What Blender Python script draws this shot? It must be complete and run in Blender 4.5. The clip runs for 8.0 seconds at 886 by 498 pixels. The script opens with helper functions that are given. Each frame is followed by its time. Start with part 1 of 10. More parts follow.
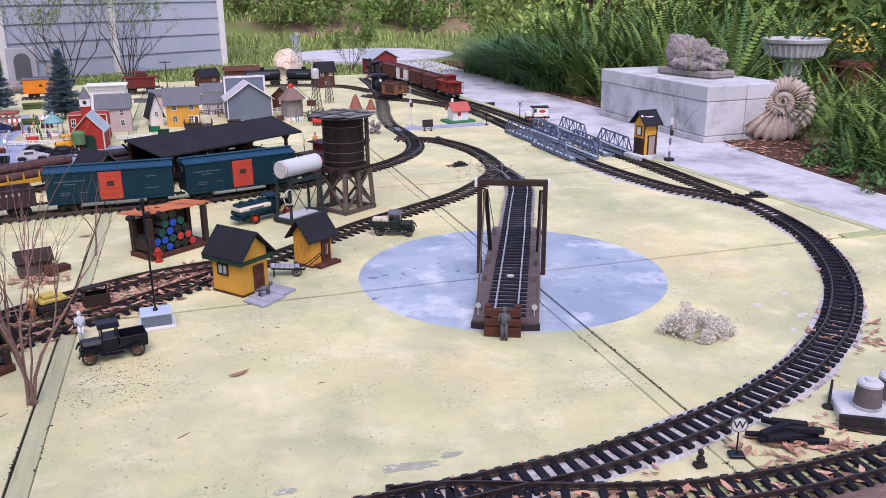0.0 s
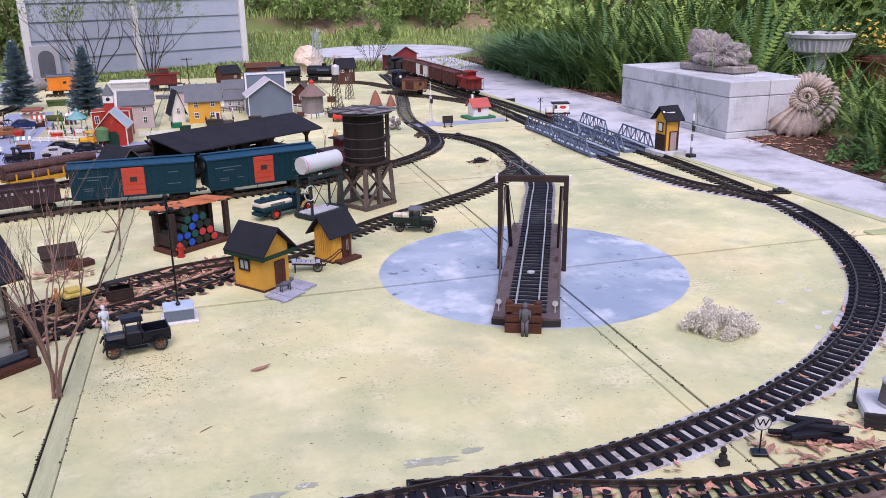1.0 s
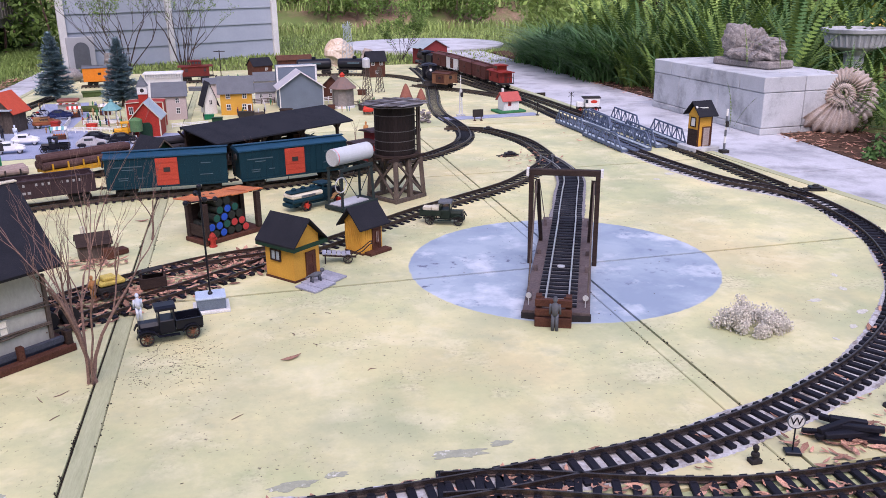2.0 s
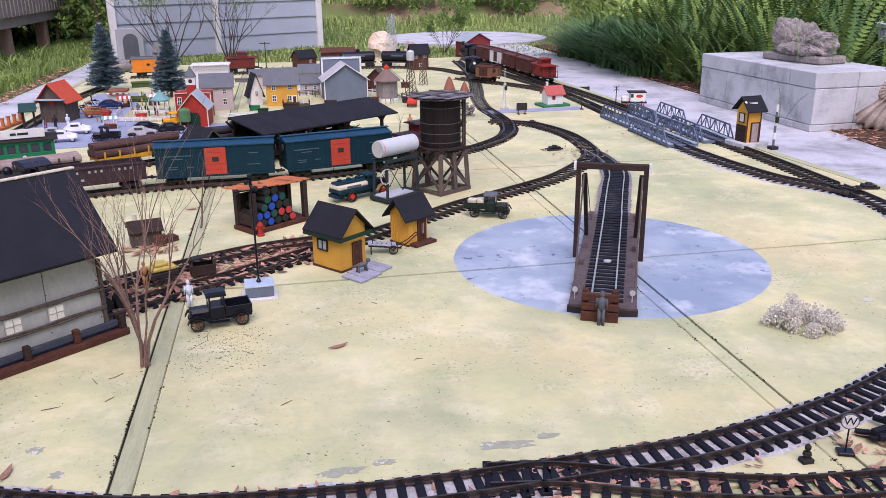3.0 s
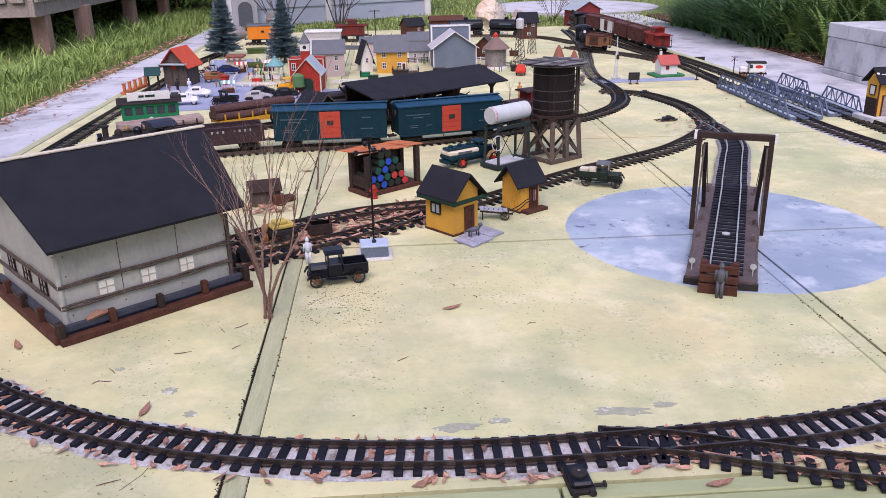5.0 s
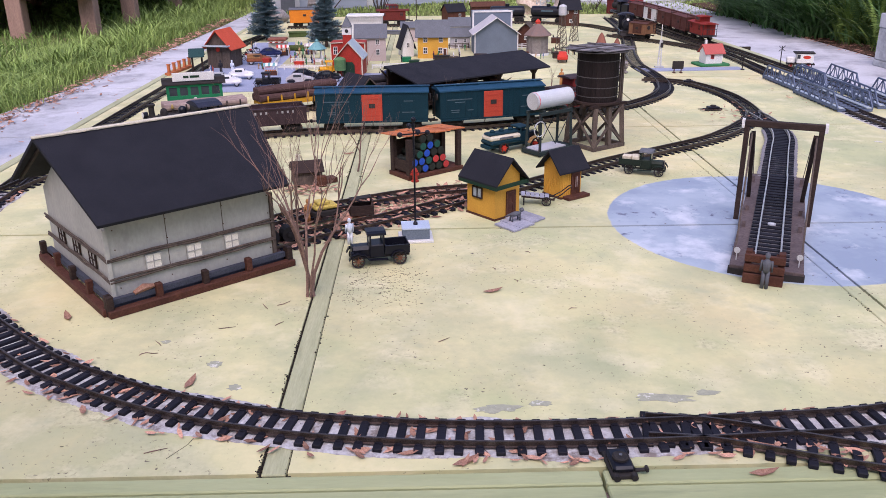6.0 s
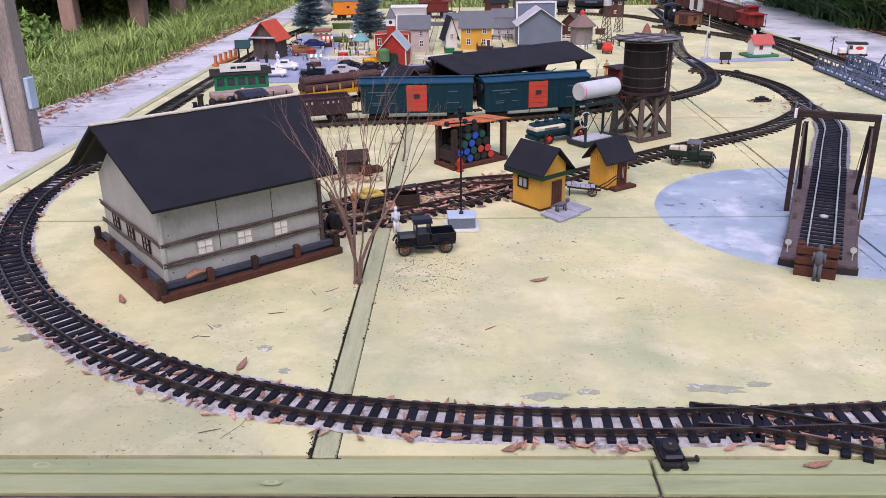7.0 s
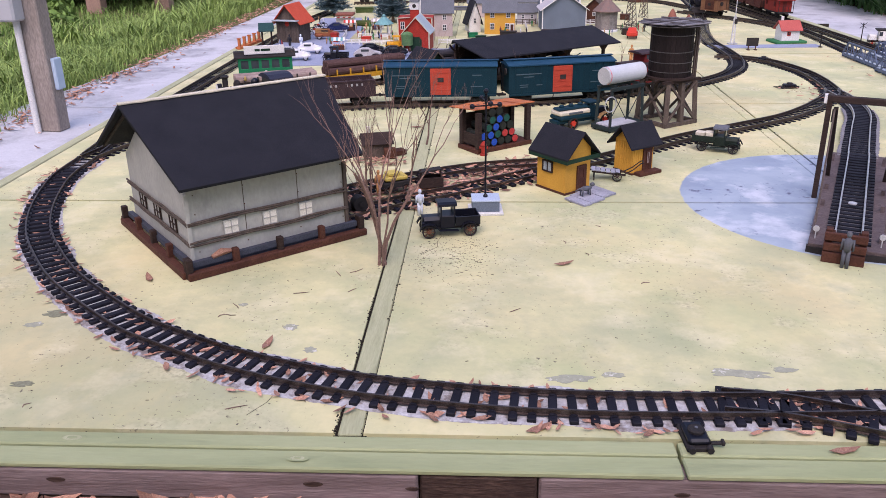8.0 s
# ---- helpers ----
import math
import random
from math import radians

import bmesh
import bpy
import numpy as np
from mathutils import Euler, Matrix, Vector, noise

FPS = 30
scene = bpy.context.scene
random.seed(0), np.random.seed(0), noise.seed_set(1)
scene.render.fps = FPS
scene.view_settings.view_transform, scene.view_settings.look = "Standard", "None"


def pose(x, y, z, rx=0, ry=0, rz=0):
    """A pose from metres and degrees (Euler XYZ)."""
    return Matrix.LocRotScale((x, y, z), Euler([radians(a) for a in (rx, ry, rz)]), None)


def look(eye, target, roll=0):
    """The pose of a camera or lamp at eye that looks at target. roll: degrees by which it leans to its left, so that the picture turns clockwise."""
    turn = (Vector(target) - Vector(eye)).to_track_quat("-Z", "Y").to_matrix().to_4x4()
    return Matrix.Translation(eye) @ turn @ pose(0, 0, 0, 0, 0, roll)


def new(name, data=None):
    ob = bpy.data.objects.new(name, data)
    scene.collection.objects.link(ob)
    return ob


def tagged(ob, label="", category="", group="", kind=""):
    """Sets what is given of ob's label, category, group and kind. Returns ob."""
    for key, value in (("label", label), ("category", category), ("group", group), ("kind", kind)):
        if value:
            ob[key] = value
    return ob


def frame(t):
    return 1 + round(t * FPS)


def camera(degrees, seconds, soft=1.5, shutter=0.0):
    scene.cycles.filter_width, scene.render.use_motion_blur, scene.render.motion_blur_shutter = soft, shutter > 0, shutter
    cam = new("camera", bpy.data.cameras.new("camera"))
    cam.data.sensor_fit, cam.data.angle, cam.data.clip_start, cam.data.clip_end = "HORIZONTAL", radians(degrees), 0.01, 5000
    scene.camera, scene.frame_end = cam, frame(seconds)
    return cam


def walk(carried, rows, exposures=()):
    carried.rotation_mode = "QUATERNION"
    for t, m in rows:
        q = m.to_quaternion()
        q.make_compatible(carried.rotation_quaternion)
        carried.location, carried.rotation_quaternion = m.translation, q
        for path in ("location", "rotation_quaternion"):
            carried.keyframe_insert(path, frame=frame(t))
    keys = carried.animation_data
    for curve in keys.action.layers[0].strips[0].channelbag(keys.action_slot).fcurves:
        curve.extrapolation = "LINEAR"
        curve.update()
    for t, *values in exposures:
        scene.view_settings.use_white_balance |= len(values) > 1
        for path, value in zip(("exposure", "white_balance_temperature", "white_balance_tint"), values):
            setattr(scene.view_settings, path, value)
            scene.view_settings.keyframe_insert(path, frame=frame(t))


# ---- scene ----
cam = camera(56.50, 8.0, soft=0.85)
PATH = [
    (0.0, pose(0.2942, -0.8065, 0.6560, 72.406, 0.513, -17.027)),
    (0.5, pose(0.2930, -0.8070, 0.6570, 72.399, 0.535, -16.763)),
    (1.0, pose(0.2912, -0.8057, 0.6547, 72.179, 0.777, -15.718)),
    (2.5, pose(0.2759, -0.8046, 0.6512, 71.635, 0.508, -12.498)),
    (3.0, pose(0.2651, -0.8055, 0.6495, 71.409, 0.546, -10.928)),
    (3.5, pose(0.2580, -0.8065, 0.6466, 71.139, 0.678, -9.360)),
    (4.0, pose(0.2466, -0.8062, 0.6460, 70.817, 0.809, -7.696)),
    (4.5, pose(0.2363, -0.8093, 0.6422, 70.162, 1.066, -5.644)),
    (6.0, pose(0.2109, -0.8159, 0.6284, 68.771, 0.464, -1.345)),
    (6.5, pose(0.2021, -0.8207, 0.6248, 68.554, 0.746, 0.183)),
    (7.0, pose(0.1953, -0.8230, 0.6224, 68.319, 0.906, 1.343)),
    (7.5, pose(0.1879, -0.8260, 0.6179, 67.834, 0.831, 2.240)),
    (8.0, pose(0.1846, -0.8267, 0.6152, 67.411, 0.763, 2.799)),
]
walk(cam, PATH, exposures=[(0.0, 0.70, 5850, 33), (8.0, 0.64, 5970, 33)])

# ---- light: bright open shade under a hazy sky ----
world = bpy.data.worlds.new("sky")
scene.world = world
world.use_nodes = True
wn = world.node_tree
sky = wn.nodes.new("ShaderNodeTexSky")
sky.sky_type = "NISHITA"
sky.sun_disc = False
sky.sun_elevation, sky.sun_rotation = radians(52), radians(200)
sky.dust_density = 4.0
sky.air_density = 1.6
wn.links.new(sky.outputs[0], wn.nodes["Background"].inputs[0])
wn.nodes["Background"].inputs[1].default_value = 0.13
sun_data = bpy.data.lights.new("sun", "SUN")
sun_data.energy, sun_data.angle, sun_data.color = 1.0, radians(35), (1.0, 0.95, 0.86)
sun = new("sun", sun_data)
sun.matrix_world = look((1.2, -3.0, 6.0), (0.4, 1.4, 0))

# ---- materials ----


def surf(name, c1, c2=None, scale=40.0, rough=0.7, bump=0.15, fine=400.0, metal=0.0, stretch=(1, 1, 1), mix=(0.35, 0.7), rand=0.0, blot=None, blot_scale=6.0, blot_mix=(0.5, 0.68), spec=0.12, island=False, grain=1.0):
    """Two-scale surface: broad patches of c1 and c2, fine grain, optional stains and a shift from piece to piece."""
    m = bpy.data.materials.new(name)
    m.use_nodes = True
    nt = m.node_tree
    bs = nt.nodes["Principled BSDF"]
    c2 = c2 or tuple(v * 0.7 for v in c1)
    co = nt.nodes.new("ShaderNodeTexCoord")
    mp = nt.nodes.new("ShaderNodeMapping")
    mp.inputs["Scale"].default_value = stretch
    nt.links.new(co.outputs["Object"], mp.inputs[0])

    def noise_at(sc, detail=6, rough_=0.6):
        n = nt.nodes.new("ShaderNodeTexNoise")
        n.inputs["Scale"].default_value, n.inputs["Detail"].default_value, n.inputs["Roughness"].default_value = sc, detail, rough_
        nt.links.new(mp.outputs[0], n.inputs["Vector"])
        return n

    def ramp(src, lo, hi):
        r = nt.nodes.new("ShaderNodeMapRange")
        r.inputs[1].default_value, r.inputs[2].default_value = lo, hi
        nt.links.new(src, r.inputs[0])
        return r.outputs[0]

    def mixed(fac, a, b, mode="MIX"):
        x = nt.nodes.new("ShaderNodeMix")
        x.data_type, x.blend_type = "RGBA", mode
        if isinstance(fac, float):
            x.inputs[0].default_value = fac
        else:
            nt.links.new(fac, x.inputs[0])
        for k, v in ((6, a), (7, b)):
            if isinstance(v, tuple):
                x.inputs[k].default_value = (*v, 1)
            else:
                nt.links.new(v, x.inputs[k])
        return x.outputs[2]

    big = noise_at(scale)
    small = noise_at(fine, 3)
    col = mixed(ramp(big.outputs[0], *mix), c1, c2)
    if bump > 0 and grain > 0:
        soft = nt.nodes.new("ShaderNodeMath")
        soft.operation = "MULTIPLY"
        soft.inputs[1].default_value = grain
        nt.links.new(ramp(small.outputs[0], 0.3, 0.75), soft.inputs[0])
        col = mixed(soft.outputs[0], col, tuple(v * 0.72 for v in c2))
    if blot:
        b = noise_at(blot_scale, 8, 0.7)
        col = mixed(ramp(b.outputs[0], *blot_mix), col, blot)
    if rand:
        src = nt.nodes.new("ShaderNodeNewGeometry").outputs["Random Per Island"] if island else nt.nodes.new("ShaderNodeObjectInfo").outputs["Random"]
        hv = nt.nodes.new("ShaderNodeHueSaturation")
        r = nt.nodes.new("ShaderNodeMapRange")
        r.inputs[3].default_value, r.inputs[4].default_value = 1 - rand, 1 + rand
        nt.links.new(src, r.inputs[0])
        nt.links.new(r.outputs[0], hv.inputs["Value"])
        nt.links.new(col, hv.inputs["Color"])
        col = hv.outputs[0]
    nt.links.new(col, bs.inputs["Base Color"])
    rr = nt.nodes.new("ShaderNodeMapRange")
    rr.inputs[3].default_value, rr.inputs[4].default_value = max(0.05, rough - 0.1), min(1.0, rough + 0.12)
    nt.links.new(big.outputs[0], rr.inputs[0])
    nt.links.new(rr.outputs[0], bs.inputs["Roughness"])
    bs.inputs["Metallic"].default_value = metal
    bs.inputs["Specular IOR Level"].default_value = spec
    if bump > 0:
        bp = nt.nodes.new("ShaderNodeBump")
        bp.inputs["Strength"].default_value, bp.inputs["Distance"].default_value = bump, 0.002
        nt.links.new(small.outputs[0], bp.inputs["Height"])
        nt.links.new(bp.outputs[0], bs.inputs["Normal"])
    return m


# ---- building helpers ----


def B():
    return bmesh.new()


def bx(bm, c, s, rz=0.0, bev=0.0, m=None):
    """A box of size s centred at c, turned about z, with optional bevelled edges."""
    r = bmesh.ops.create_cube(bm, size=1.0, matrix=(m or Matrix()) @ Matrix.Translation(c) @ Matrix.Rotation(radians(rz), 4, "Z") @ Matrix.Diagonal((*s, 1)))
    if bev:
        es = list({e for v in r["verts"] for e in v.link_edges})
        bmesh.ops.bevel(bm, geom=es, offset=bev, segments=1, affect="EDGES")
    return bm


def cyl(bm, a, b, r0, r1=None, seg=12, caps=True):
    """A round bar from a to b."""
    a, b = Vector(a), Vector(b)
    d = b - a
    m = Matrix.Translation((a + b) / 2) @ d.to_track_quat("Z", "Y").to_matrix().to_4x4()
    bmesh.ops.create_cone(bm, cap_ends=caps, segments=seg, radius1=r0, radius2=r0 if r1 is None else r1, depth=d.length, matrix=m)
    return bm


def beam(bm, a, b, w, h=None):
    """A square bar from a to b."""
    a, b = Vector(a), Vector(b)
    d = b - a
    m = Matrix.Translation((a + b) / 2) @ d.to_track_quat("Z", "Y").to_matrix().to_4x4() @ Matrix.Diagonal((w, h or w, d.length, 1))
    bmesh.ops.create_cube(bm, size=1.0, matrix=m)
    return bm


def ball(bm, c, s, u=12, v=8):
    s = (s, s, s) if isinstance(s, (int, float)) else s
    bmesh.ops.create_uvsphere(bm, u_segments=u, v_segments=v, radius=1.0, matrix=Matrix.Translation(c) @ Matrix.Diagonal((*s, 1)))
    return bm


def prism(bm, prof, y0, y1, m=None):
    """The outline prof in x and z, drawn out from y0 to y1."""
    m = m or Matrix()
    a = [bm.verts.new(m @ Vector((x, y0, z))) for x, z in prof]
    b = [bm.verts.new(m @ Vector((x, y1, z))) for x, z in prof]
    n = len(prof)
    bm.faces.new(a)
    bm.faces.new(b[::-1])
    for i in range(n):
        j = (i + 1) % n
        bm.faces.new((a[j], a[i], b[i], b[j]))
    return bm


def lathe(bm, prof, c=(0, 0, 0), seg=20, m=None):
    """The outline prof in radius and z, turned round z."""
    m = m or Matrix.Translation(c)
    rings = []
    for r, z in prof:
        rings.append([bm.verts.new(m @ Vector((r * math.cos(2 * math.pi * i / seg), r * math.sin(2 * math.pi * i / seg), z))) for i in range(seg)])
    for p, q in zip(rings, rings[1:]):
        for i in range(seg):
            j = (i + 1) % seg
            bm.faces.new((p[i], p[j], q[j], q[i]))
    bm.faces.new(rings[0][::-1])
    bm.faces.new(rings[-1])
    return bm


def sweep(bm, pts, radii, seg=5):
    """A tapering tube through pts."""
    rings = []
    n = len(pts)
    for i, p in enumerate(pts):
        d = (Vector(pts[min(i + 1, n - 1)]) - Vector(pts[max(i - 1, 0)])).normalized()
        q = d.to_track_quat("Z", "Y").to_matrix()
        r = radii[i] if not isinstance(radii, float) else radii
        rings.append([bm.verts.new(Vector(p) + q @ Vector((r * math.cos(2 * math.pi * k / seg), r * math.sin(2 * math.pi * k / seg), 0))) for k in range(seg)])
    for a, b in zip(rings, rings[1:]):
        for k in range(seg):
            j = (k + 1) % seg
            bm.faces.new((a[k], a[j], b[j], b[k]))
    bm.faces.new(rings[0][::-1])
    bm.faces.new(rings[-1])
    return bm


def mesh_of(name, bm, material, smooth=False):
    bmesh.ops.recalc_face_normals(bm, faces=bm.faces)
    me = bpy.data.meshes.new(name)
    bm.to_mesh(me)
    bm.free()
    me.materials.append(material)
    if smooth:
        me.shade_smooth()
    return me


def part(name, bm, material, parent, label="", smooth=False, kind=""):
    """Links bm as one mesh object under a thing or a part."""
    ob = new(name, mesh_of(name, bm, material, smooth))
    ob.parent = parent
    return tagged(ob, label, kind=kind)


def piece(name, me, m, parent):
    """One more object on a shared mesh."""
    ob = new(name, me)
    ob.parent = parent
    ob.matrix_local = m
    return ob


def thing(name, label, category, m=None, group="", kind=""):
    ob = tagged(new(name), label, category, group, kind)
    ob.empty_display_size = 0.02
    if m:
        ob.matrix_world = m
    return ob


def solo(name, bm, material, label, category, m=None, group="", kind="", smooth=False):
    """A thing that is one mesh."""
    ob = tagged(new(name, mesh_of(name, bm, material, smooth)), label, category, group, kind)
    if m:
        ob.matrix_world = m
    return ob


def text_part(name, words, size, material, parent, m, label=""):
    """Raised lettering as a mesh."""
    cu = bpy.data.curves.new(name, "FONT")
    cu.body, cu.size, cu.extrude, cu.align_x, cu.align_y = words, size, 0.0004, "CENTER", "CENTER"
    cu.resolution_u = 2
    tmp = bpy.data.objects.new(name, cu)
    scene.collection.objects.link(tmp)
    bpy.context.view_layer.update()
    me = bpy.data.meshes.new_from_object(tmp.evaluated_get(bpy.context.evaluated_depsgraph_get()))
    bpy.data.objects.remove(tmp)
    me.materials.clear()
    me.materials.append(material)
    ob = new(name, me)
    ob.parent = parent
    ob.matrix_local = m
    return tagged(ob, label)


def spline(pts, step):
    """Even points, with headings, along a smooth line through pts."""
    P = [Vector((*p, 0)) if len(p) == 2 else Vector(p) for p in pts]
    P = [2 * P[0] - P[1]] + P + [2 * P[-1] - P[-2]]
    fine = []
    for i in range(1, len(P) - 2):
        for k in range(24):
            t = k / 24
            a, b, c, d = P[i - 1], P[i], P[i + 1], P[i + 2]
            fine.append(0.5 * (2 * b + (c - a) * t + (2 * a - 5 * b + 4 * c - d) * t * t + (3 * b - a - 3 * c + d) * t ** 3))
    fine.append(P[-2])
    out, left = [], 0.0
    for a, b in zip(fine, fine[1:]):
        L = (b - a).length
        while left <= L and L > 0:
            q = a.lerp(b, left / L)
            out.append((q, math.atan2(b.y - a.y, b.x - a.x)))
            left += step
        left -= L
    return out

# ---- palette ----
def slab_paint():
    """Pale yellow-green deck paint with stains, mildew and a round pale-blue painted pit."""
    m = surf("slab_paint", (0.68, 0.63, 0.345), (0.475, 0.495, 0.262), scale=3.6, rough=0.62, bump=0.05, fine=90, grain=0.12, mix=(0.38, 0.62), blot=(0.32, 0.355, 0.21), blot_scale=2.4, blot_mix=(0.43, 0.70))
    nt = m.node_tree
    bs = nt.nodes["Principled BSDF"]
    old = bs.inputs["Base Color"].links[0].from_socket
    co = nt.nodes.new("ShaderNodeTexCoord")

    def noisy(sc, lo, hi, detail=8):
        n = nt.nodes.new("ShaderNodeTexNoise")
        n.inputs["Scale"].default_value, n.inputs["Detail"].default_value, n.inputs["Roughness"].default_value = sc, detail, 0.62
        nt.links.new(co.outputs["Object"], n.inputs["Vector"])
        r = nt.nodes.new("ShaderNodeMapRange")
        r.inputs[1].default_value, r.inputs[2].default_value = lo, hi
        nt.links.new(n.outputs[0], r.inputs[0])
        return r.outputs[0]

    def mixed(fac, a, b):
        x = nt.nodes.new("ShaderNodeMix")
        x.data_type = "RGBA"
        nt.links.new(fac, x.inputs[0])
        for k, v in ((6, a), (7, b)):
            if isinstance(v, tuple):
                x.inputs[k].default_value = (*v, 1)
            else:
                nt.links.new(v, x.inputs[k])
        return x.outputs[2]

    def calc(op, a, b):
        c = nt.nodes.new("ShaderNodeMath")
        c.operation = op
        for k, v in ((0, a), (1, b)):
            if isinstance(v, (int, float)):
                c.inputs[k].default_value = v
            else:
                nt.links.new(v, c.inputs[k])
        return c.outputs[0]

    # mildew flecks and grey worn patches
    col = mixed(calc("MULTIPLY", noisy(1.6, 0.46, 0.62), 0.45), old, (0.62, 0.50, 0.27))
    col = mixed(calc("MULTIPLY", noisy(9, 0.50, 0.66, 5), 0.55), col, (0.72, 0.67, 0.43))
    col = mixed(calc("MULTIPLY", noisy(5.2, 0.48, 0.66), 0.42), col, (0.42, 0.44, 0.265))
    col = mixed(calc("MULTIPLY", calc("MULTIPLY", noisy(120, 0.47, 0.62, 9), noisy(3.6, 0.48, 0.62)), calc("MULTIPLY", noisy(9, 0.46, 0.66, 7), 0.62)), col, (0.17, 0.165, 0.10))
    col = mixed(calc("MULTIPLY", calc("MULTIPLY", noisy(13, 0.50, 0.68, 8), noisy(2.9, 0.45, 0.58)), 0.65), col, (0.38, 0.40, 0.25))
    col = mixed(calc("MULTIPLY", noisy(130, 0.64, 0.70, 2), noisy(7, 0.44, 0.58)), col, (0.14, 0.12, 0.085))
    # the pit
    blue = mixed(noisy(5, 0.40, 0.60), (0.245, 0.305, 0.385), (0.345, 0.41, 0.475))
    blue = mixed(noisy(7, 0.53, 0.66), blue, (0.52, 0.56, 0.61))
    blue = mixed(calc("MULTIPLY", noisy(38, 0.57, 0.66, 5), noisy(5.5, 0.50, 0.60)), blue, (0.10, 0.11, 0.17))
    far = nt.nodes.new("ShaderNodeVectorMath")
    far.operation = "DISTANCE"
    sep = nt.nodes.new("ShaderNodeSeparateXYZ")
    com = nt.nodes.new("ShaderNodeCombineXYZ")
    nt.links.new(co.outputs["Object"], sep.inputs[0])
    nt.links.new(sep.outputs[0], com.inputs[0])
    nt.links.new(sep.outputs[1], com.inputs[1])
    nt.links.new(com.outputs[0], far.inputs[0])
    far.inputs[1].default_value = (0.996, 0.944, 0)
    edge = nt.nodes.new("ShaderNodeMapRange")
    edge.inputs[1].default_value, edge.inputs[2].default_value = 0.370, 0.366
    nt.links.new(calc("ADD", far.outputs["Value"], calc("MULTIPLY", noisy(40, 0.3, 0.7), 0.004)), edge.inputs[0])
    col = mixed(edge.outputs[0], col, blue)
    nt.links.new(col, bs.inputs["Base Color"])
    return m


M_SLAB = slab_paint()
M_STRIP = surf("painted_board", (0.47, 0.475, 0.285), (0.37, 0.385, 0.225), scale=8, rough=0.75, bump=0.4, fine=60, stretch=(8, 1, 4), grain=0.5, blot=(0.22, 0.235, 0.14), blot_scale=4, blot_mix=(0.55, 0.8))
M_BOARDX = surf("green_timber", (0.40, 0.43, 0.235), (0.30, 0.34, 0.175), scale=2.2, rough=0.8, bump=0.35, fine=40, stretch=(1, 7, 5), grain=0.22, blot=(0.20, 0.235, 0.125), blot_scale=3.2, blot_mix=(0.56, 0.82))
M_TIMBER = surf("weathered_timber", (0.34, 0.265, 0.255), (0.17, 0.125, 0.115), scale=5, rough=0.85, bump=0.7, fine=45, stretch=(1, 11, 11), grain=0.6, blot=(0.07, 0.045, 0.035), blot_scale=3.5, blot_mix=(0.56, 0.78))
M_TIMBERDK = surf("split_dark_timber", (0.13, 0.085, 0.065), (0.05, 0.033, 0.027), scale=14, rough=0.95, bump=1.0, fine=70, stretch=(1, 6, 6))
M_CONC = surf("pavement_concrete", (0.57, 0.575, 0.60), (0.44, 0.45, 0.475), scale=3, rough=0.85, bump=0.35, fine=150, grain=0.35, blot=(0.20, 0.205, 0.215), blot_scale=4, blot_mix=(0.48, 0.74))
M_BLOCK = surf("block_concrete", (0.53, 0.545, 0.56), (0.43, 0.445, 0.46), scale=9, rough=0.9, bump=0.3, fine=160, grain=0.4, blot=(0.20, 0.205, 0.21), blot_scale=7, blot_mix=(0.50, 0.74), rand=0.10)
M_LAWN = surf("lawn_soil", (0.17, 0.21, 0.065), (0.115, 0.15, 0.048), scale=5, rough=1.0, bump=0.6, fine=60, blot=(0.13, 0.10, 0.05), blot_scale=1.5)
M_SOIL = surf("leaf_mulch", (0.16, 0.085, 0.055), (0.07, 0.045, 0.03), scale=25, rough=1.0, bump=1.0, fine=120)
M_TIE = surf("tie_plastic", (0.009, 0.010, 0.016), (0.018, 0.018, 0.025), scale=60, rough=0.6, bump=0.2, fine=500, rand=0.25)
M_TIEBED = surf("pale_tie_bed", (0.30, 0.29, 0.30), (0.20, 0.195, 0.20), scale=60, rough=0.7, bump=0.2, fine=300)
M_RAIL = surf("aged_brass_rail", (0.20, 0.162, 0.145), (0.095, 0.075, 0.068), scale=60, rough=0.36, bump=0.1, fine=500, metal=0.85)
M_RAILB = surf("bright_rail", (0.62, 0.60, 0.57), (0.42, 0.40, 0.37), scale=60, rough=0.33, bump=0.0, metal=0.7)
M_SHINGLE = surf("dark_roof_felt", (0.026, 0.027, 0.034), (0.019, 0.020, 0.026), scale=18, rough=0.85, bump=0.5, fine=700)
M_GREYWALL = surf("weathered_grey_wall", (0.44, 0.44, 0.40), (0.34, 0.35, 0.32), scale=12, rough=0.85, bump=0.35, fine=120, stretch=(1.2, 1.2, 0.7), grain=0.4, blot=(0.20, 0.20, 0.19), blot_scale=9, blot_mix=(0.58, 0.85))
M_DARKWOOD = surf("dark_brown_wood", (0.060, 0.040, 0.032), (0.032, 0.022, 0.020), scale=30, rough=0.7, bump=0.3, fine=200, stretch=(1, 1, 4))
M_GREYWOOD = surf("grey_brown_wood", (0.155, 0.125, 0.10), (0.08, 0.063, 0.054), scale=30, rough=0.8, bump=0.4, fine=200, stretch=(3, 3, 0.6))
M_BRNWOOD = surf("red_brown_wood", (0.12, 0.050, 0.032), (0.07, 0.030, 0.022), scale=40, rough=0.65, bump=0.25, fine=300)
M_PANEWHITE = surf("cream_window_card", (0.86, 0.83, 0.74), (0.78, 0.75, 0.66), scale=40, rough=0.6, bump=0.05)
M_PANEDULL = surf("dull_window_card", (0.42, 0.41, 0.37), (0.30, 0.30, 0.28), scale=40, rough=0.7, bump=0.1)
M_YELLOW = surf("ochre_paint", (0.62, 0.345, 0.050), (0.52, 0.27, 0.042), scale=20, rough=0.6, bump=0.12, fine=300, grain=0.5, blot=(0.30, 0.15, 0.03), blot_scale=16, blot_mix=(0.6, 0.85))
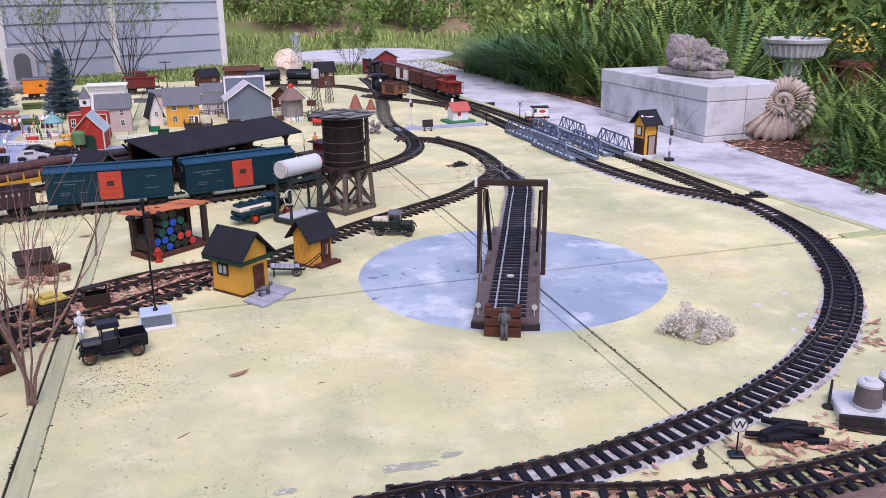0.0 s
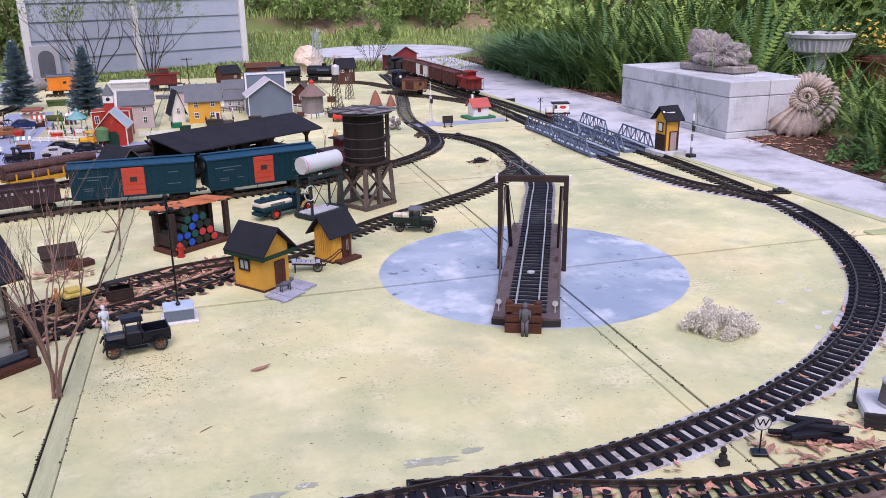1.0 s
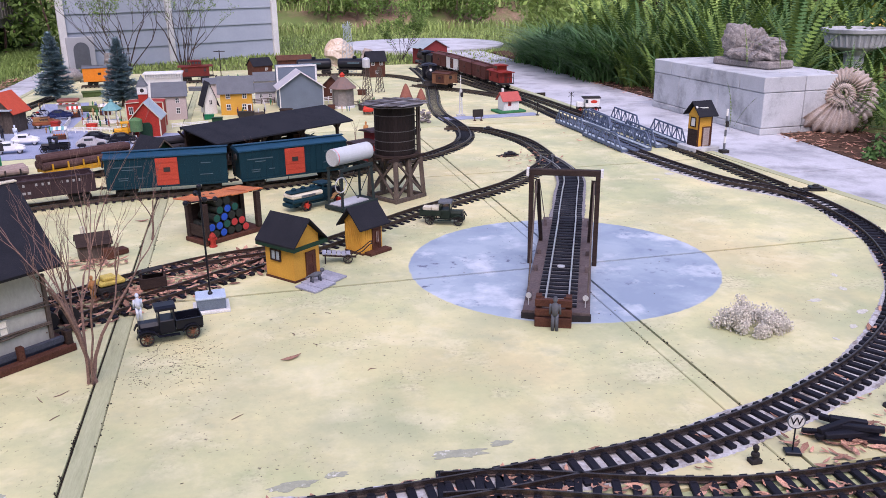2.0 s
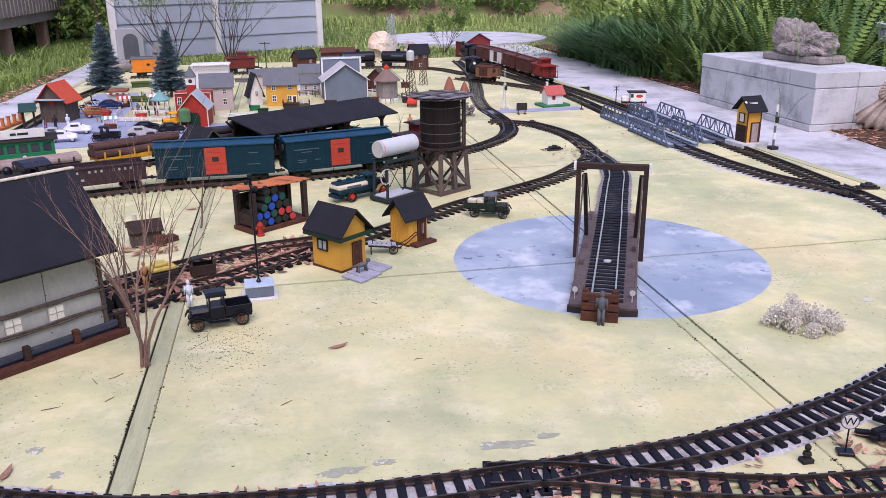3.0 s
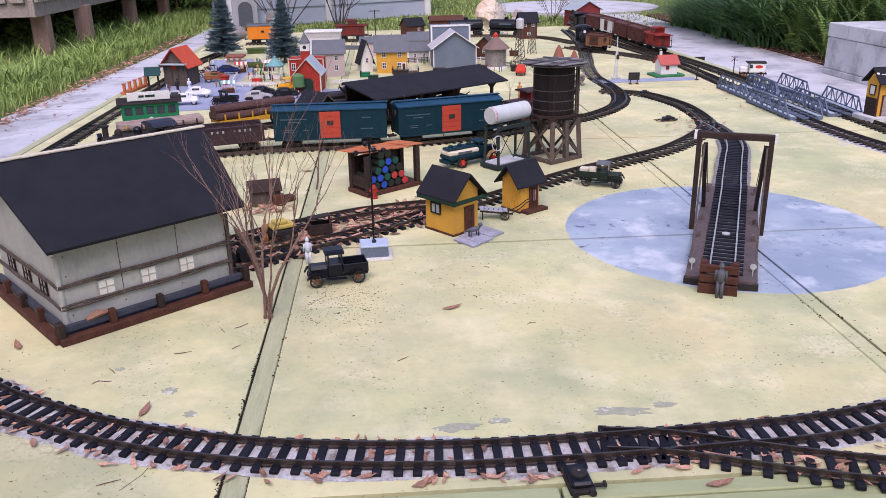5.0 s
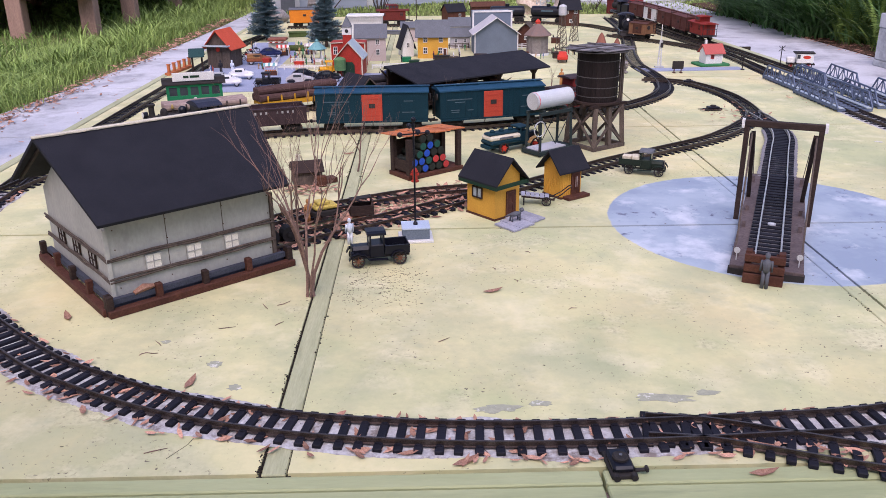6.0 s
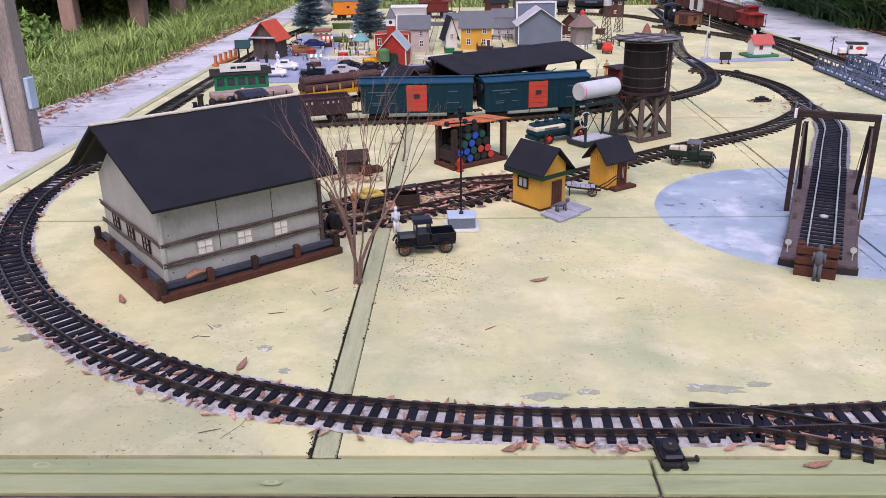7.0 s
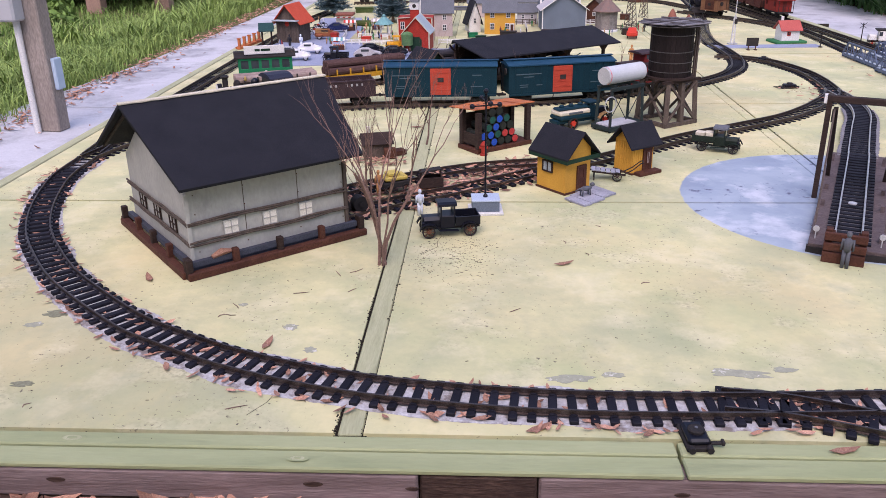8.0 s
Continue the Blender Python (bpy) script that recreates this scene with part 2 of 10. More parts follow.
M_DKGREEN = surf("dark_green_paint", (0.020, 0.055, 0.032), (0.015, 0.04, 0.025), scale=30, rough=0.5, bump=0.1)
M_BLACK = surf("black_enamel", (0.006, 0.007, 0.013), (0.010, 0.011, 0.018), scale=40, rough=0.30, bump=0.03, fine=300, spec=0.22)
M_MATBLACK = surf("sooty_black", (0.022, 0.021, 0.022), (0.040, 0.036, 0.034), scale=50, rough=0.7, bump=0.2, fine=300)
M_WHITE = surf("white_paint", (0.78, 0.78, 0.76), (0.68, 0.68, 0.66), scale=20, rough=0.5, bump=0.08, fine=300)
M_CREAM = surf("cream_card", (0.70, 0.66, 0.52), (0.60, 0.55, 0.42), scale=20, rough=0.7, bump=0.1)
M_RED = surf("barn_red_paint", (0.42, 0.045, 0.028), (0.32, 0.035, 0.024), scale=20, rough=0.55, bump=0.1, fine=300)
M_BOXRED = surf("boxcar_red", (0.17, 0.030, 0.024), (0.12, 0.026, 0.022), scale=30, rough=0.55, bump=0.12, fine=300)
M_BRIGHTRED = surf("bright_red_paint", (0.62, 0.06, 0.035), (0.50, 0.05, 0.03), scale=20, rough=0.5, bump=0.08)
M_ORANGE = surf("rusty_orange_sheet", (0.62, 0.21, 0.07), (0.45, 0.14, 0.06), scale=12, rough=0.7, bump=0.2, fine=250, blot=(0.16, 0.06, 0.04), blot_scale=10)
M_ORANGEP = surf("orange_paint", (0.75, 0.25, 0.02), (0.65, 0.2, 0.02), scale=20, rough=0.5, bump=0.08)
M_TEAL = surf("teal_blue_paint", (0.008, 0.038, 0.055), (0.006, 0.028, 0.042), scale=20, rough=0.5, bump=0.1, fine=300)
M_TEALROOF = surf("teal_roof", (0.018, 0.075, 0.135), (0.014, 0.055, 0.10), scale=20, rough=0.55, bump=0.1)
M_COALCAR = surf("tuscan_brown", (0.060, 0.038, 0.042), (0.042, 0.028, 0.032), scale=20, rough=0.6, bump=0.15)
M_COACHGREEN = surf("coach_green", (0.014, 0.20, 0.085), (0.012, 0.155, 0.07), scale=20, rough=0.4, bump=0.05)
M_PINK = surf("pale_pink_siding", (0.52, 0.43, 0.41), (0.44, 0.37, 0.355), scale=20, rough=0.7, bump=0.1)
M_GREYROOF = surf("grey_model_roof", (0.155, 0.165, 0.185), (0.12, 0.13, 0.145), scale=30, rough=0.7, bump=0.2, fine=400)
M_GREYBARN = surf("blue_grey_siding", (0.165, 0.205, 0.26), (0.135, 0.17, 0.215), scale=20, rough=0.65, bump=0.1)
M_TIN = surf("tin_sheet", (0.55, 0.60, 0.62), (0.42, 0.50, 0.55), scale=20, rough=0.45, bump=0.1, metal=0.3)
M_SILVER = surf("silver_paint", (0.62, 0.63, 0.64), (0.52, 0.53, 0.54), scale=20, rough=0.4, bump=0.05, metal=0.25)
M_GIRDER = surf("blue_grey_girder", (0.15, 0.19, 0.27), (0.10, 0.13, 0.20), scale=40, rough=0.5, bump=0.1)
M_BARREL = {k: surf("barrel_" + k, c, tuple(v * 0.75 for v in c), scale=50, rough=0.5, bump=0.1) for k, c in {"blue": (0.03, 0.10, 0.52), "green": (0.02, 0.10, 0.075), "red": (0.55, 0.06, 0.055), "dark": (0.03, 0.035, 0.03)}.items()}
M_RUST = surf("rusty_steel", (0.15, 0.06, 0.035), (0.08, 0.04, 0.028), scale=50, rough=0.8, bump=0.3)
M_SLATE = surf("slate_walkway", (0.075, 0.085, 0.115), (0.05, 0.056, 0.075), scale=40, rough=0.6, bump=0.2)
M_TWIG = surf("grey_twig", (0.11, 0.085, 0.07), (0.06, 0.048, 0.042), scale=60, rough=0.85, bump=0.3)
M_BARK = surf("twig_bark", (0.30, 0.19, 0.15), (0.18, 0.115, 0.095), scale=60, rough=0.85, bump=0.4, fine=300, rand=0.2)
M_DRYLEAF = surf("dry_leaf", (0.56, 0.34, 0.24), (0.36, 0.18, 0.12), scale=90, rough=0.75, bump=0.15, fine=500, rand=0.55, island=True)
M_ROCK = surf("pale_rock", (0.76, 0.70, 0.61), (0.58, 0.42, 0.28), scale=8, rough=0.9, bump=0.6, fine=60)
M_STONE = surf("old_grey_stone", (0.38, 0.35, 0.33), (0.20, 0.18, 0.17), scale=22, rough=0.95, bump=0.8, fine=120)
M_LICHEN = surf("grey_lichen", (0.80, 0.765, 0.66), (0.60, 0.565, 0.48), scale=60, rough=0.95, bump=0.5, fine=300, rand=0.2, island=True)
M_AMMON = surf("cast_ammonite", (0.52, 0.46, 0.41), (0.36, 0.30, 0.26), scale=30, rough=0.9, bump=0.6, fine=200, blot=(0.28, 0.20, 0.14), blot_scale=12)
M_SIDING = surf("blue_grey_wall_siding", (0.36, 0.40, 0.46), (0.31, 0.35, 0.41), scale=3, rough=0.6, bump=0.05, fine=60, grain=0.15)
M_FERN = surf("fern_leaf", (0.195, 0.29, 0.058), (0.115, 0.19, 0.043), scale=6, rough=0.55, bump=0.1, fine=200, rand=0.35)
M_FERNDK = surf("dark_leaf", (0.085, 0.16, 0.045), (0.05, 0.11, 0.035), scale=6, rough=0.5, bump=0.1, rand=0.35)
# blade for under the deck: shade put into a colour darker than M_GRASSLIT
M_GRASS_SHADE = surf("grass_blade", (0.19, 0.29, 0.07), (0.11, 0.19, 0.045), scale=3, rough=0.6, bump=0.0, rand=0.45, island=True)
M_SPRUCE = surf("blue_spruce_needles", (0.32, 0.43, 0.46), (0.20, 0.30, 0.33), scale=30, rough=0.7, bump=0.2, rand=0.35, island=True)
M_ROAD = surf("road_blue_grey_paint", (0.34, 0.38, 0.50), (0.28, 0.31, 0.42), scale=10, rough=0.7, bump=0.1)
M_GLASS = surf("dark_window_pane", (0.05, 0.06, 0.07), (0.03, 0.035, 0.04), scale=20, rough=0.12, bump=0.0)
M_BRASS = surf("worn_brass", (0.55, 0.38, 0.12), (0.40, 0.27, 0.09), scale=40, rough=0.35, bump=0.0, metal=0.8)
M_DECKWOOD = surf("grey_deck_wood", (0.40, 0.35, 0.31), (0.27, 0.23, 0.20), scale=6, rough=0.85, bump=0.4, fine=60, stretch=(4, 4, 1))
M_POST = surf("brown_deck_post", (0.44, 0.29, 0.22), (0.29, 0.19, 0.15), scale=6, rough=0.85, bump=0.4, fine=60, stretch=(6, 6, 0.8))

# ---- ground, pavements, platform ----
def lawn_sheet():
    bm = B()
    xs = [-90, -30, -12, -6, -4, -3, -2.4, -1.9, -1.5, -1.24, -1.0, 0, 1, 2, 2.44, 2.8, 3.4, 4.5, 6, 12, 30, 90]
    ys = [-60, -20, -6, -3, -1.5, -0.6, -0.16, -0.05, 0.5, 1.2, 2, 3, 4, 5, 5.8, 6.5, 7.5, 9, 10.5, 12, 14, 17, 21, 27, 40, 120]

    def level(x, y):
        if y < -0.03:
            return -0.070
        z = -0.075
        if x < -1.3:
            z += 0.06 * min(1.0, (-1.3 - x) / 1.2) + 0.12 * noise.noise(Vector((x * 0.5, y * 0.5, 3))) * min(1, (-1.3 - x))
        if x > 2.5 and y < 8:
            z += 0.05 * min(1.0, (x - 2.5))
        return z

    grid = [[bm.verts.new((x, y, level(x, y))) for x in xs] for y in ys]
    for r0, r1 in zip(grid, grid[1:]):
        for i in range(len(xs) - 1):
            bm.faces.new((r0[i], r0[i + 1], r1[i + 1], r1[i]))
    return solo("ground", bm, M_LAWN, "rough garden lawn with bare soil", "ground", kind="structure")


lawn_sheet()

platform = thing("platform", "pale yellow-green painted concrete slab table with timber edges", "platform", kind="structure")
SEAM_Y = [0.037, 0.927, 1.912, 2.893, 3.874, 4.855, 5.80]


def right_edge(y):
    """The table narrows a little towards the rear."""
    k = [(-1, 2.118), (0.93, 2.118), (1.4, 2.105), (1.85, 2.055), (3.1, 2.0), (4.2, 1.95), (5.8, 1.93), (9, 1.93)]
    for (a, u), (b, v) in zip(k, k[1:]):
        if a <= y <= b:
            return u + (v - u) * (y - a) / (b - a)


def sheet(bm, outline, z0, z1):
    lo = [bm.verts.new((x, y, z0)) for x, y in outline]
    hi = [bm.verts.new((x, y, z1)) for x, y in outline]
    bm.faces.new(hi)
    bm.faces.new(lo[::-1])
    n = len(outline)
    for i in range(n):
        j = (i + 1) % n
        bm.faces.new((lo[i], lo[j], hi[j], hi[i]))
    return bm


for i, (x0, x1) in enumerate(((-0.985, -0.0036), (0.0330, 0.9810), (1.0180, None))):
    for y0, y1 in zip(SEAM_Y, SEAM_Y[1:]):
        y0, y1 = y0 + 0.0042, y1 - 0.0042
        ys = [y0 + (y1 - y0) * k / 4 for k in range(5)]
        rim = [(x1 if x1 else right_edge(y) - 0.036, y) for y in ys]
        part("slab", sheet(B(), [(x0, y0)] + rim + [(x0, y1)], -0.06, 0.0), M_SLAB, platform)
for x0, x1 in ((0.0, 0.031), (0.985, 1.015)):
    for y0, y1 in zip(SEAM_Y, SEAM_Y[1:]):
        bm = B()
        bx(bm, ((x0 + x1) / 2, (y0 + y1) / 2, -0.031), (x1 - x0, y1 - y0 - 0.006, 0.06), bev=0.0015)
        part("divider_board", bm, M_STRIP if abs(x0) < 0.1 else M_SLAB, platform)
bm = B()
bx(bm, (0.52, 2.9, -0.075), (3.06, 5.7, 0.03))
part("underlay", bm, M_SOIL, platform)
M_JOINT = surf("joint_dirt", (0.055, 0.045, 0.032), (0.025, 0.022, 0.017), scale=60, rough=1.0, bump=0.8, fine=200)
for y in SEAM_Y[1:-1]:
    bm = B()
    bx(bm, (0.53, y, -0.0135), (3.03, 0.010, 0.021))
    part("joint_fill", bm, M_JOINT, platform, "dark dirt in a slab joint")
for x0, x1 in ((-0.006, 0.037), (0.977, 1.023)):
    bm = B()
    bx(bm, ((x0 + x1) / 2, 2.92, -0.0145), (x1 - x0, 5.76, 0.021))
    part("joint_fill", bm, M_JOINT, platform, "dark dirt in a slab joint")
# timber edging: two front boards, weathered riser beneath, side rails
for y, w, dz, th in ((0.022, 0.027, 0.0, 0.018), (-0.0105, 0.035, -0.002, 0.008)):
    for x0, x1 in ((-1.03, 0.42), (0.424, 1.30)):
        bm = B()
        bx(bm, ((x0 + x1) / 2, y, dz - th / 2), (x1 - x0, w, th), bev=0.002)
        part("edge_board", bm, M_BOARDX, platform, "green-painted front edge board")
for x0, x1, mat, words in ((-1.04, 0.107, M_TIMBER, "weathered pinkish-brown riser board"), (0.109, 0.249, M_TIMBERDK, "split dark stretch of riser board"), (0.251, 1.30, M_TIMBER, "weathered pinkish-brown riser board")):
    bm = B()
    bx(bm, ((x0 + x1) / 2, -0.0095, -0.0320), (x1 - x0, 0.035, 0.042), bev=0.003)
    part("riser_board", bm, mat, platform, words)
for z, x in ((-0.076, 0.48), (-0.120, 0.78)):
    for x0, x1 in ((-1.04, x), (x + 0.004, 1.30)):
        bm = B()
        bx(bm, ((x0 + x1) / 2, -0.0095, z), (x1 - x0, 0.035, 0.042), bev=0.003)
        part("riser_board", bm, M_TIMBERDK, platform)
for x, z, r in ((-0.338, -0.027, 0.010), (-0.02, -0.026, 0.010), (0.10, -0.030, 0.007), (-0.62, -0.034, 0.008), (0.42, -0.031, 0.008)):
    bm = B()
    bmesh.ops.create_cone(bm, cap_ends=True, segments=14, radius1=r, radius2=r * 0.8, depth=0.0014, matrix=pose(x, -0.0273, z, 90, 0, 0) @ Matrix.Diagonal((1.3, 0.42, 1, 1)))
    part("knot", bm, M_TIMBERDK, platform, "dark knot in the riser board")
for x, y, r in ((-0.335, 0.021, 0.014), (-0.04, -0.012, 0.010), (0.78, 0.020, 0.011)):
    for k in range(3):
        bm = B()
        lathe(bm, [(r * (1 - 0.3 * k), 0.0), (r * (1 - 0.3 * k) - 0.0012, 0.0004 + 0.0003 * k)], seg=16, m=Matrix.Translation((x, y, 0.0)) @ Matrix.Diagonal((1.4, 0.62, 1, 1)))
        part("knot", bm, M_BOARDX if k != 1 else M_STRIP, platform)
bm = B()
bx(bm, (-1.003, 2.9, -0.028), (0.03, 5.76, 0.06), bev=0.002)
part("side_board", bm, M_STRIP, platform)
for y0, y1 in ((0.93, 1.85), (1.853, 3.1), (3.103, 4.2), (4.203, 5.8)):
    bm = B()
    sheet(bm, [(right_edge(y0) - 0.034, y0), (right_edge(y0), y0), (right_edge(y1), y1), (right_edge(y1) - 0.034, y1)], -0.06, 0.002)
    part("side_board", bm, M_STRIP, platform)
bm = B()
bx(bm, (2.03, 0.93, -0.02), (0.15, 0.034, 0.05), bev=0.002)
part("cross_board", bm, M_BOARDX, platform)

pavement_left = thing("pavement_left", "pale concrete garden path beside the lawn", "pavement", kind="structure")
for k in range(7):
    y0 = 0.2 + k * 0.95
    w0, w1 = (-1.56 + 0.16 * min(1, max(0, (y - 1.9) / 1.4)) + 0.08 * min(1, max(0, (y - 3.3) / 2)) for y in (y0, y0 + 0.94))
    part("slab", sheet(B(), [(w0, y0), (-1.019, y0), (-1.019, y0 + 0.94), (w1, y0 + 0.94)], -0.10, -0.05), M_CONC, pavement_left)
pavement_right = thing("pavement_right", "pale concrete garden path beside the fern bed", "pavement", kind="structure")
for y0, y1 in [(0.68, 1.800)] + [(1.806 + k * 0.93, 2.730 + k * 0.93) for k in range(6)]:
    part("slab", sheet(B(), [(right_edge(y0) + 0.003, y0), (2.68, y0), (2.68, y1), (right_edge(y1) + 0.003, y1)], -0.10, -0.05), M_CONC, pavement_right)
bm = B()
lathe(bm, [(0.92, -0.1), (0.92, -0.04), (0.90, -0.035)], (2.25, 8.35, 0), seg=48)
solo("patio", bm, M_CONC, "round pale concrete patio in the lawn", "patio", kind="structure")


# grey worn chips in the paint, hairline cracks and crumbs along the joints
M_CHIP = surf("worn_grey_chip", (0.40, 0.405, 0.295), (0.32, 0.33, 0.25), scale=60, rough=0.85, bump=0.3, fine=200, grain=0.5, blot=(0.66, 0.65, 0.58), blot_scale=55, blot_mix=(0.56, 0.64))
M_CRUMB = surf("bark_crumb", (0.18, 0.15, 0.10), (0.10, 0.085, 0.06), scale=90, rough=0.95, bump=0.3, rand=0.4, island=True)
M_MILDEW = surf("mildew_stain", (0.30, 0.305, 0.195), (0.22, 0.225, 0.15), scale=60, rough=0.85, bump=0.2, fine=200)


def stain(x, y, rx, ry, rz, seed, mat):
    """A thin patch with a ragged outline."""
    bm = B()
    rim = []
    for k in range(40):
        a = 2 * math.pi * k / 40
        f = 0.78 + 0.42 * noise.noise(Vector((2.1 * math.cos(a), 2.1 * math.sin(a), seed))) + 0.16 * noise.noise(Vector((8 * math.cos(a), 8 * math.sin(a), seed)))
        rim.append(Matrix.Rotation(radians(rz), 4, "Z") @ Vector((rx * f * math.cos(a), ry * f * math.sin(a), 0)))
    sheet(bm, [(x + v.x, y + v.y) for v in rim], 0.0001, 0.0005)
    return part("paint_chip", bm, mat, platform)


for k, (x, y, rx, ry, rz) in enumerate(((0.306, 0.180, 0.042, 0.013, 4), (0.366, 0.191, 0.022, 0.010, 0), (0.548, 0.199, 0.048, 0.015, -4), (0.612, 0.211, 0.022, 0.009, 0), (-0.122, 0.322, 0.014, 0.012, 0), (-0.077, 0.250, 0.013, 0.010, 20), (-0.541, 0.321, 0.018, 0.012, 10), (-0.22, 0.40, 0.010, 0.007, 0))):
    stain(x, y, rx, ry, rz, 3.7 * k, M_CHIP)
M_PALE = surf("pale_paint_loss", (0.66, 0.65, 0.57), (0.55, 0.54, 0.46), scale=50, rough=0.85, bump=0.2, fine=200)
for k, (x, y, rx, ry) in enumerate(((1.418, 0.577, 0.018, 0.010), (1.47, 0.50, 0.020, 0.010), (1.40, 0.44, 0.014, 0.008), (1.52, 0.62, 0.014, 0.010), (1.56, 0.70, 0.013, 0.008), (1.33, 0.40, 0.010, 0.006), (1.70, 1.72, 0.020, 0.018), (1.62, 1.66, 0.016, 0.012))):
    stain(x, y, rx, ry, 20 * k, 80 + 1.9 * k, M_PALE)
for k, (x, y, rx, ry) in enumerate(((-0.465, 0.144, 0.022, 0.010), (-0.52, 0.36, 0.030, 0.016), (-0.60, 0.30, 0.016, 0.014), (0.11, 1.02, 0.03, 0.02))):
    stain(x, y, rx, ry, 0, 50 + 2.3 * k, M_MILDEW)
rngs = random.Random(71)
for path in (((-0.099, 0.137), (-0.108, 0.108), (-0.124, 0.077)), ((0.06, 0.62), (0.075, 0.64), (0.09, 0.66), (0.093, 0.69), (0.10, 0.72))):
    bm = B()
    sweep(bm, [(x + rngs.uniform(-0.003, 0.003), y, 0.0) for x, y in path], 0.0004, 5)
    part("hairline_crack", bm, M_JOINT, platform)
cube = [(-1, -1, -1), (1, -1, -1), (1, 1, -1), (-1, 1, -1), (-0.6, -0.7, 1), (0.7, -0.6, 1), (0.6, 0.8, 1), (-0.7, 0.6, 1)]
vs, fs = [], []
for k in range(1100):
    y = 0.04 + 2.2 * rngs.random() ** 1.5
    x = rngs.choice((-0.0035, -0.0035, -0.0035, 0.0325, 0.9815, 1.0175)) + rngs.gauss(0, 0.0018)
    if noise.noise(Vector((x * 5, y * 9, 4))) < 0.05:
        continue
    r = rngs.uniform(0.0004, 0.0013)
    m = pose(x, y, r * 0.4, 0, 0, rngs.uniform(0, 90))
    b = len(vs)
    vs += [tuple(m @ Vector((u * r * 1.2, v * r, w * r * 0.7))) for u, v, w in cube]
    fs += [tuple(b + q for q in f) for f in ((4, 5, 6, 7), (0, 1, 5, 4), (1, 2, 6, 5), (2, 3, 7, 6), (3, 0, 4, 7))]
me = bpy.data.meshes.new("joint_crumbs")
me.from_pydata(vs, [], fs)
me.materials.append(M_JOINT)
tagged(new("joint_crumbs", me), "dark crumbs of soil along the slab joints", "dirt", kind="stuff")

vs, fs = [], []
drifts = ((0.14, 0.62, 0.035, 0.07, 1500), (0.075, 0.60, 0.015, 0.06, 420), (0.30, 0.80, 0.20, 0.05, 160), (0.95, 0.52, 0.10, 0.08, 160), (0.75, 1.30, 0.25, 0.10, 160), (1.45, 0.95, 0.20, 0.25, 150), (0.45, 0.45, 0.35, 0.20, 220), (-0.45, 0.42, 0.15, 0.10, 130), (1.2, 1.5, 0.3, 0.3, 140), (0.05, 1.65, 0.20, 0.08, 120), (-0.3, 0.15, 0.25, 0.06, 110))
for cx, cy, sx, sy, n in drifts:
    for k in range(n // 3):
        r = rngs.uniform(0.0003, 0.0008)
        m = pose(rngs.gauss(cx, sx), rngs.gauss(cy, sy), r * 0.4, 0, 0, rngs.uniform(0, 180))
        b = len(vs)
        long = rngs.choice((1.0, 1.3, 1.0, 4.0))
        vs += [tuple(m @ Vector((u * r * long, v * r * 0.8, w * r * 0.6))) for u, v, w in cube]
        fs += [tuple(b + q for q in f) for f in ((4, 5, 6, 7), (0, 1, 5, 4), (1, 2, 6, 5), (2, 3, 7, 6), (3, 0, 4, 7))]
me = bpy.data.meshes.new("slab_crumbs")
me.from_pydata(vs, [], fs)
me.materials.append(M_CRUMB)
tagged(new("slab_crumbs", me), "scattered brown bark crumbs on the painted slab", "dirt", kind="stuff")

# unseen wall behind the camera, added to block sky light from the front slabs
M_SHADEWALL = surf("shade_wall_siding", (0.42, 0.40, 0.37), (0.36, 0.34, 0.32), scale=3, rough=0.7, bump=0.1, fine=60)
shade_wall = thing("shade_wall_south", "unseen plain pale wall, added to shade the front slabs", "wall", kind="structure")
bm = B()
bx(bm, (-3.1, -2.55, 1.16), (8.0, 0.2, 2.72))
part("wall", bm, M_SHADEWALL, shade_wall)
# ---- railway tracks, 45 mm gauge ----
TIE_ME = mesh_of("tie", bx(bx(bx(B(), (0, 0, 0.0032), (0.0118, 0.078, 0.0064), bev=0.0009), (0, 0.0232, 0.0066), (0.007, 0.010, 0.0018)), (0, -0.0232, 0.0066), (0.007, 0.010, 0.0018)), M_TIE)
TIE_LOW = mesh_of("tie", bx(bx(bx(B(), (0, 0, 0.0016), (0.0100, 0.080, 0.0032), bev=0.0006), (0, 0.0232, 0.0031), (0.006, 0.010, 0.0022)), (0, -0.0232, 0.0031), (0.006, 0.010, 0.0022)), M_TIE)

TIE_BRIDGE = mesh_of("tie", bx(bx(bx(B(), (0, 0, 0.0018), (0.0128, 0.080, 0.0036), bev=0.0006), (0, 0.0232, 0.0033), (0.006, 0.010, 0.0022)), (0, -0.0232, 0.0033), (0.006, 0.010, 0.0022)), M_TIE)


def rail_bm(line, off, foot=0.0035):
    """An I-shaped rail beside the line."""
    bm = B()
    prof = [(-foot, 0), (foot, 0), (foot, 0.0012), (0.0008, 0.002), (0.0008, 0.0066), (0.0015, 0.0074), (0.0015, 0.0095), (-0.0015, 0.0095), (-0.0015, 0.0074), (-0.0008, 0.0066), (-0.0008, 0.002), (-foot, 0.0012)]
    rings = []
    for p, a in line:
        n = Vector((-math.sin(a), math.cos(a), 0))
        rings.append([bm.verts.new(p + n * (off + u) + Vector((0, 0, 0.0042 + w))) for u, w in prof])
    for a, b in zip(rings, rings[1:]):
        for i in range(len(prof)):
            j = (i + 1) % len(prof)
            bm.faces.new((a[i], a[j], b[j], b[i]))
    bm.faces.new(rings[0][::-1])
    bm.faces.new(rings[-1])
    return bm


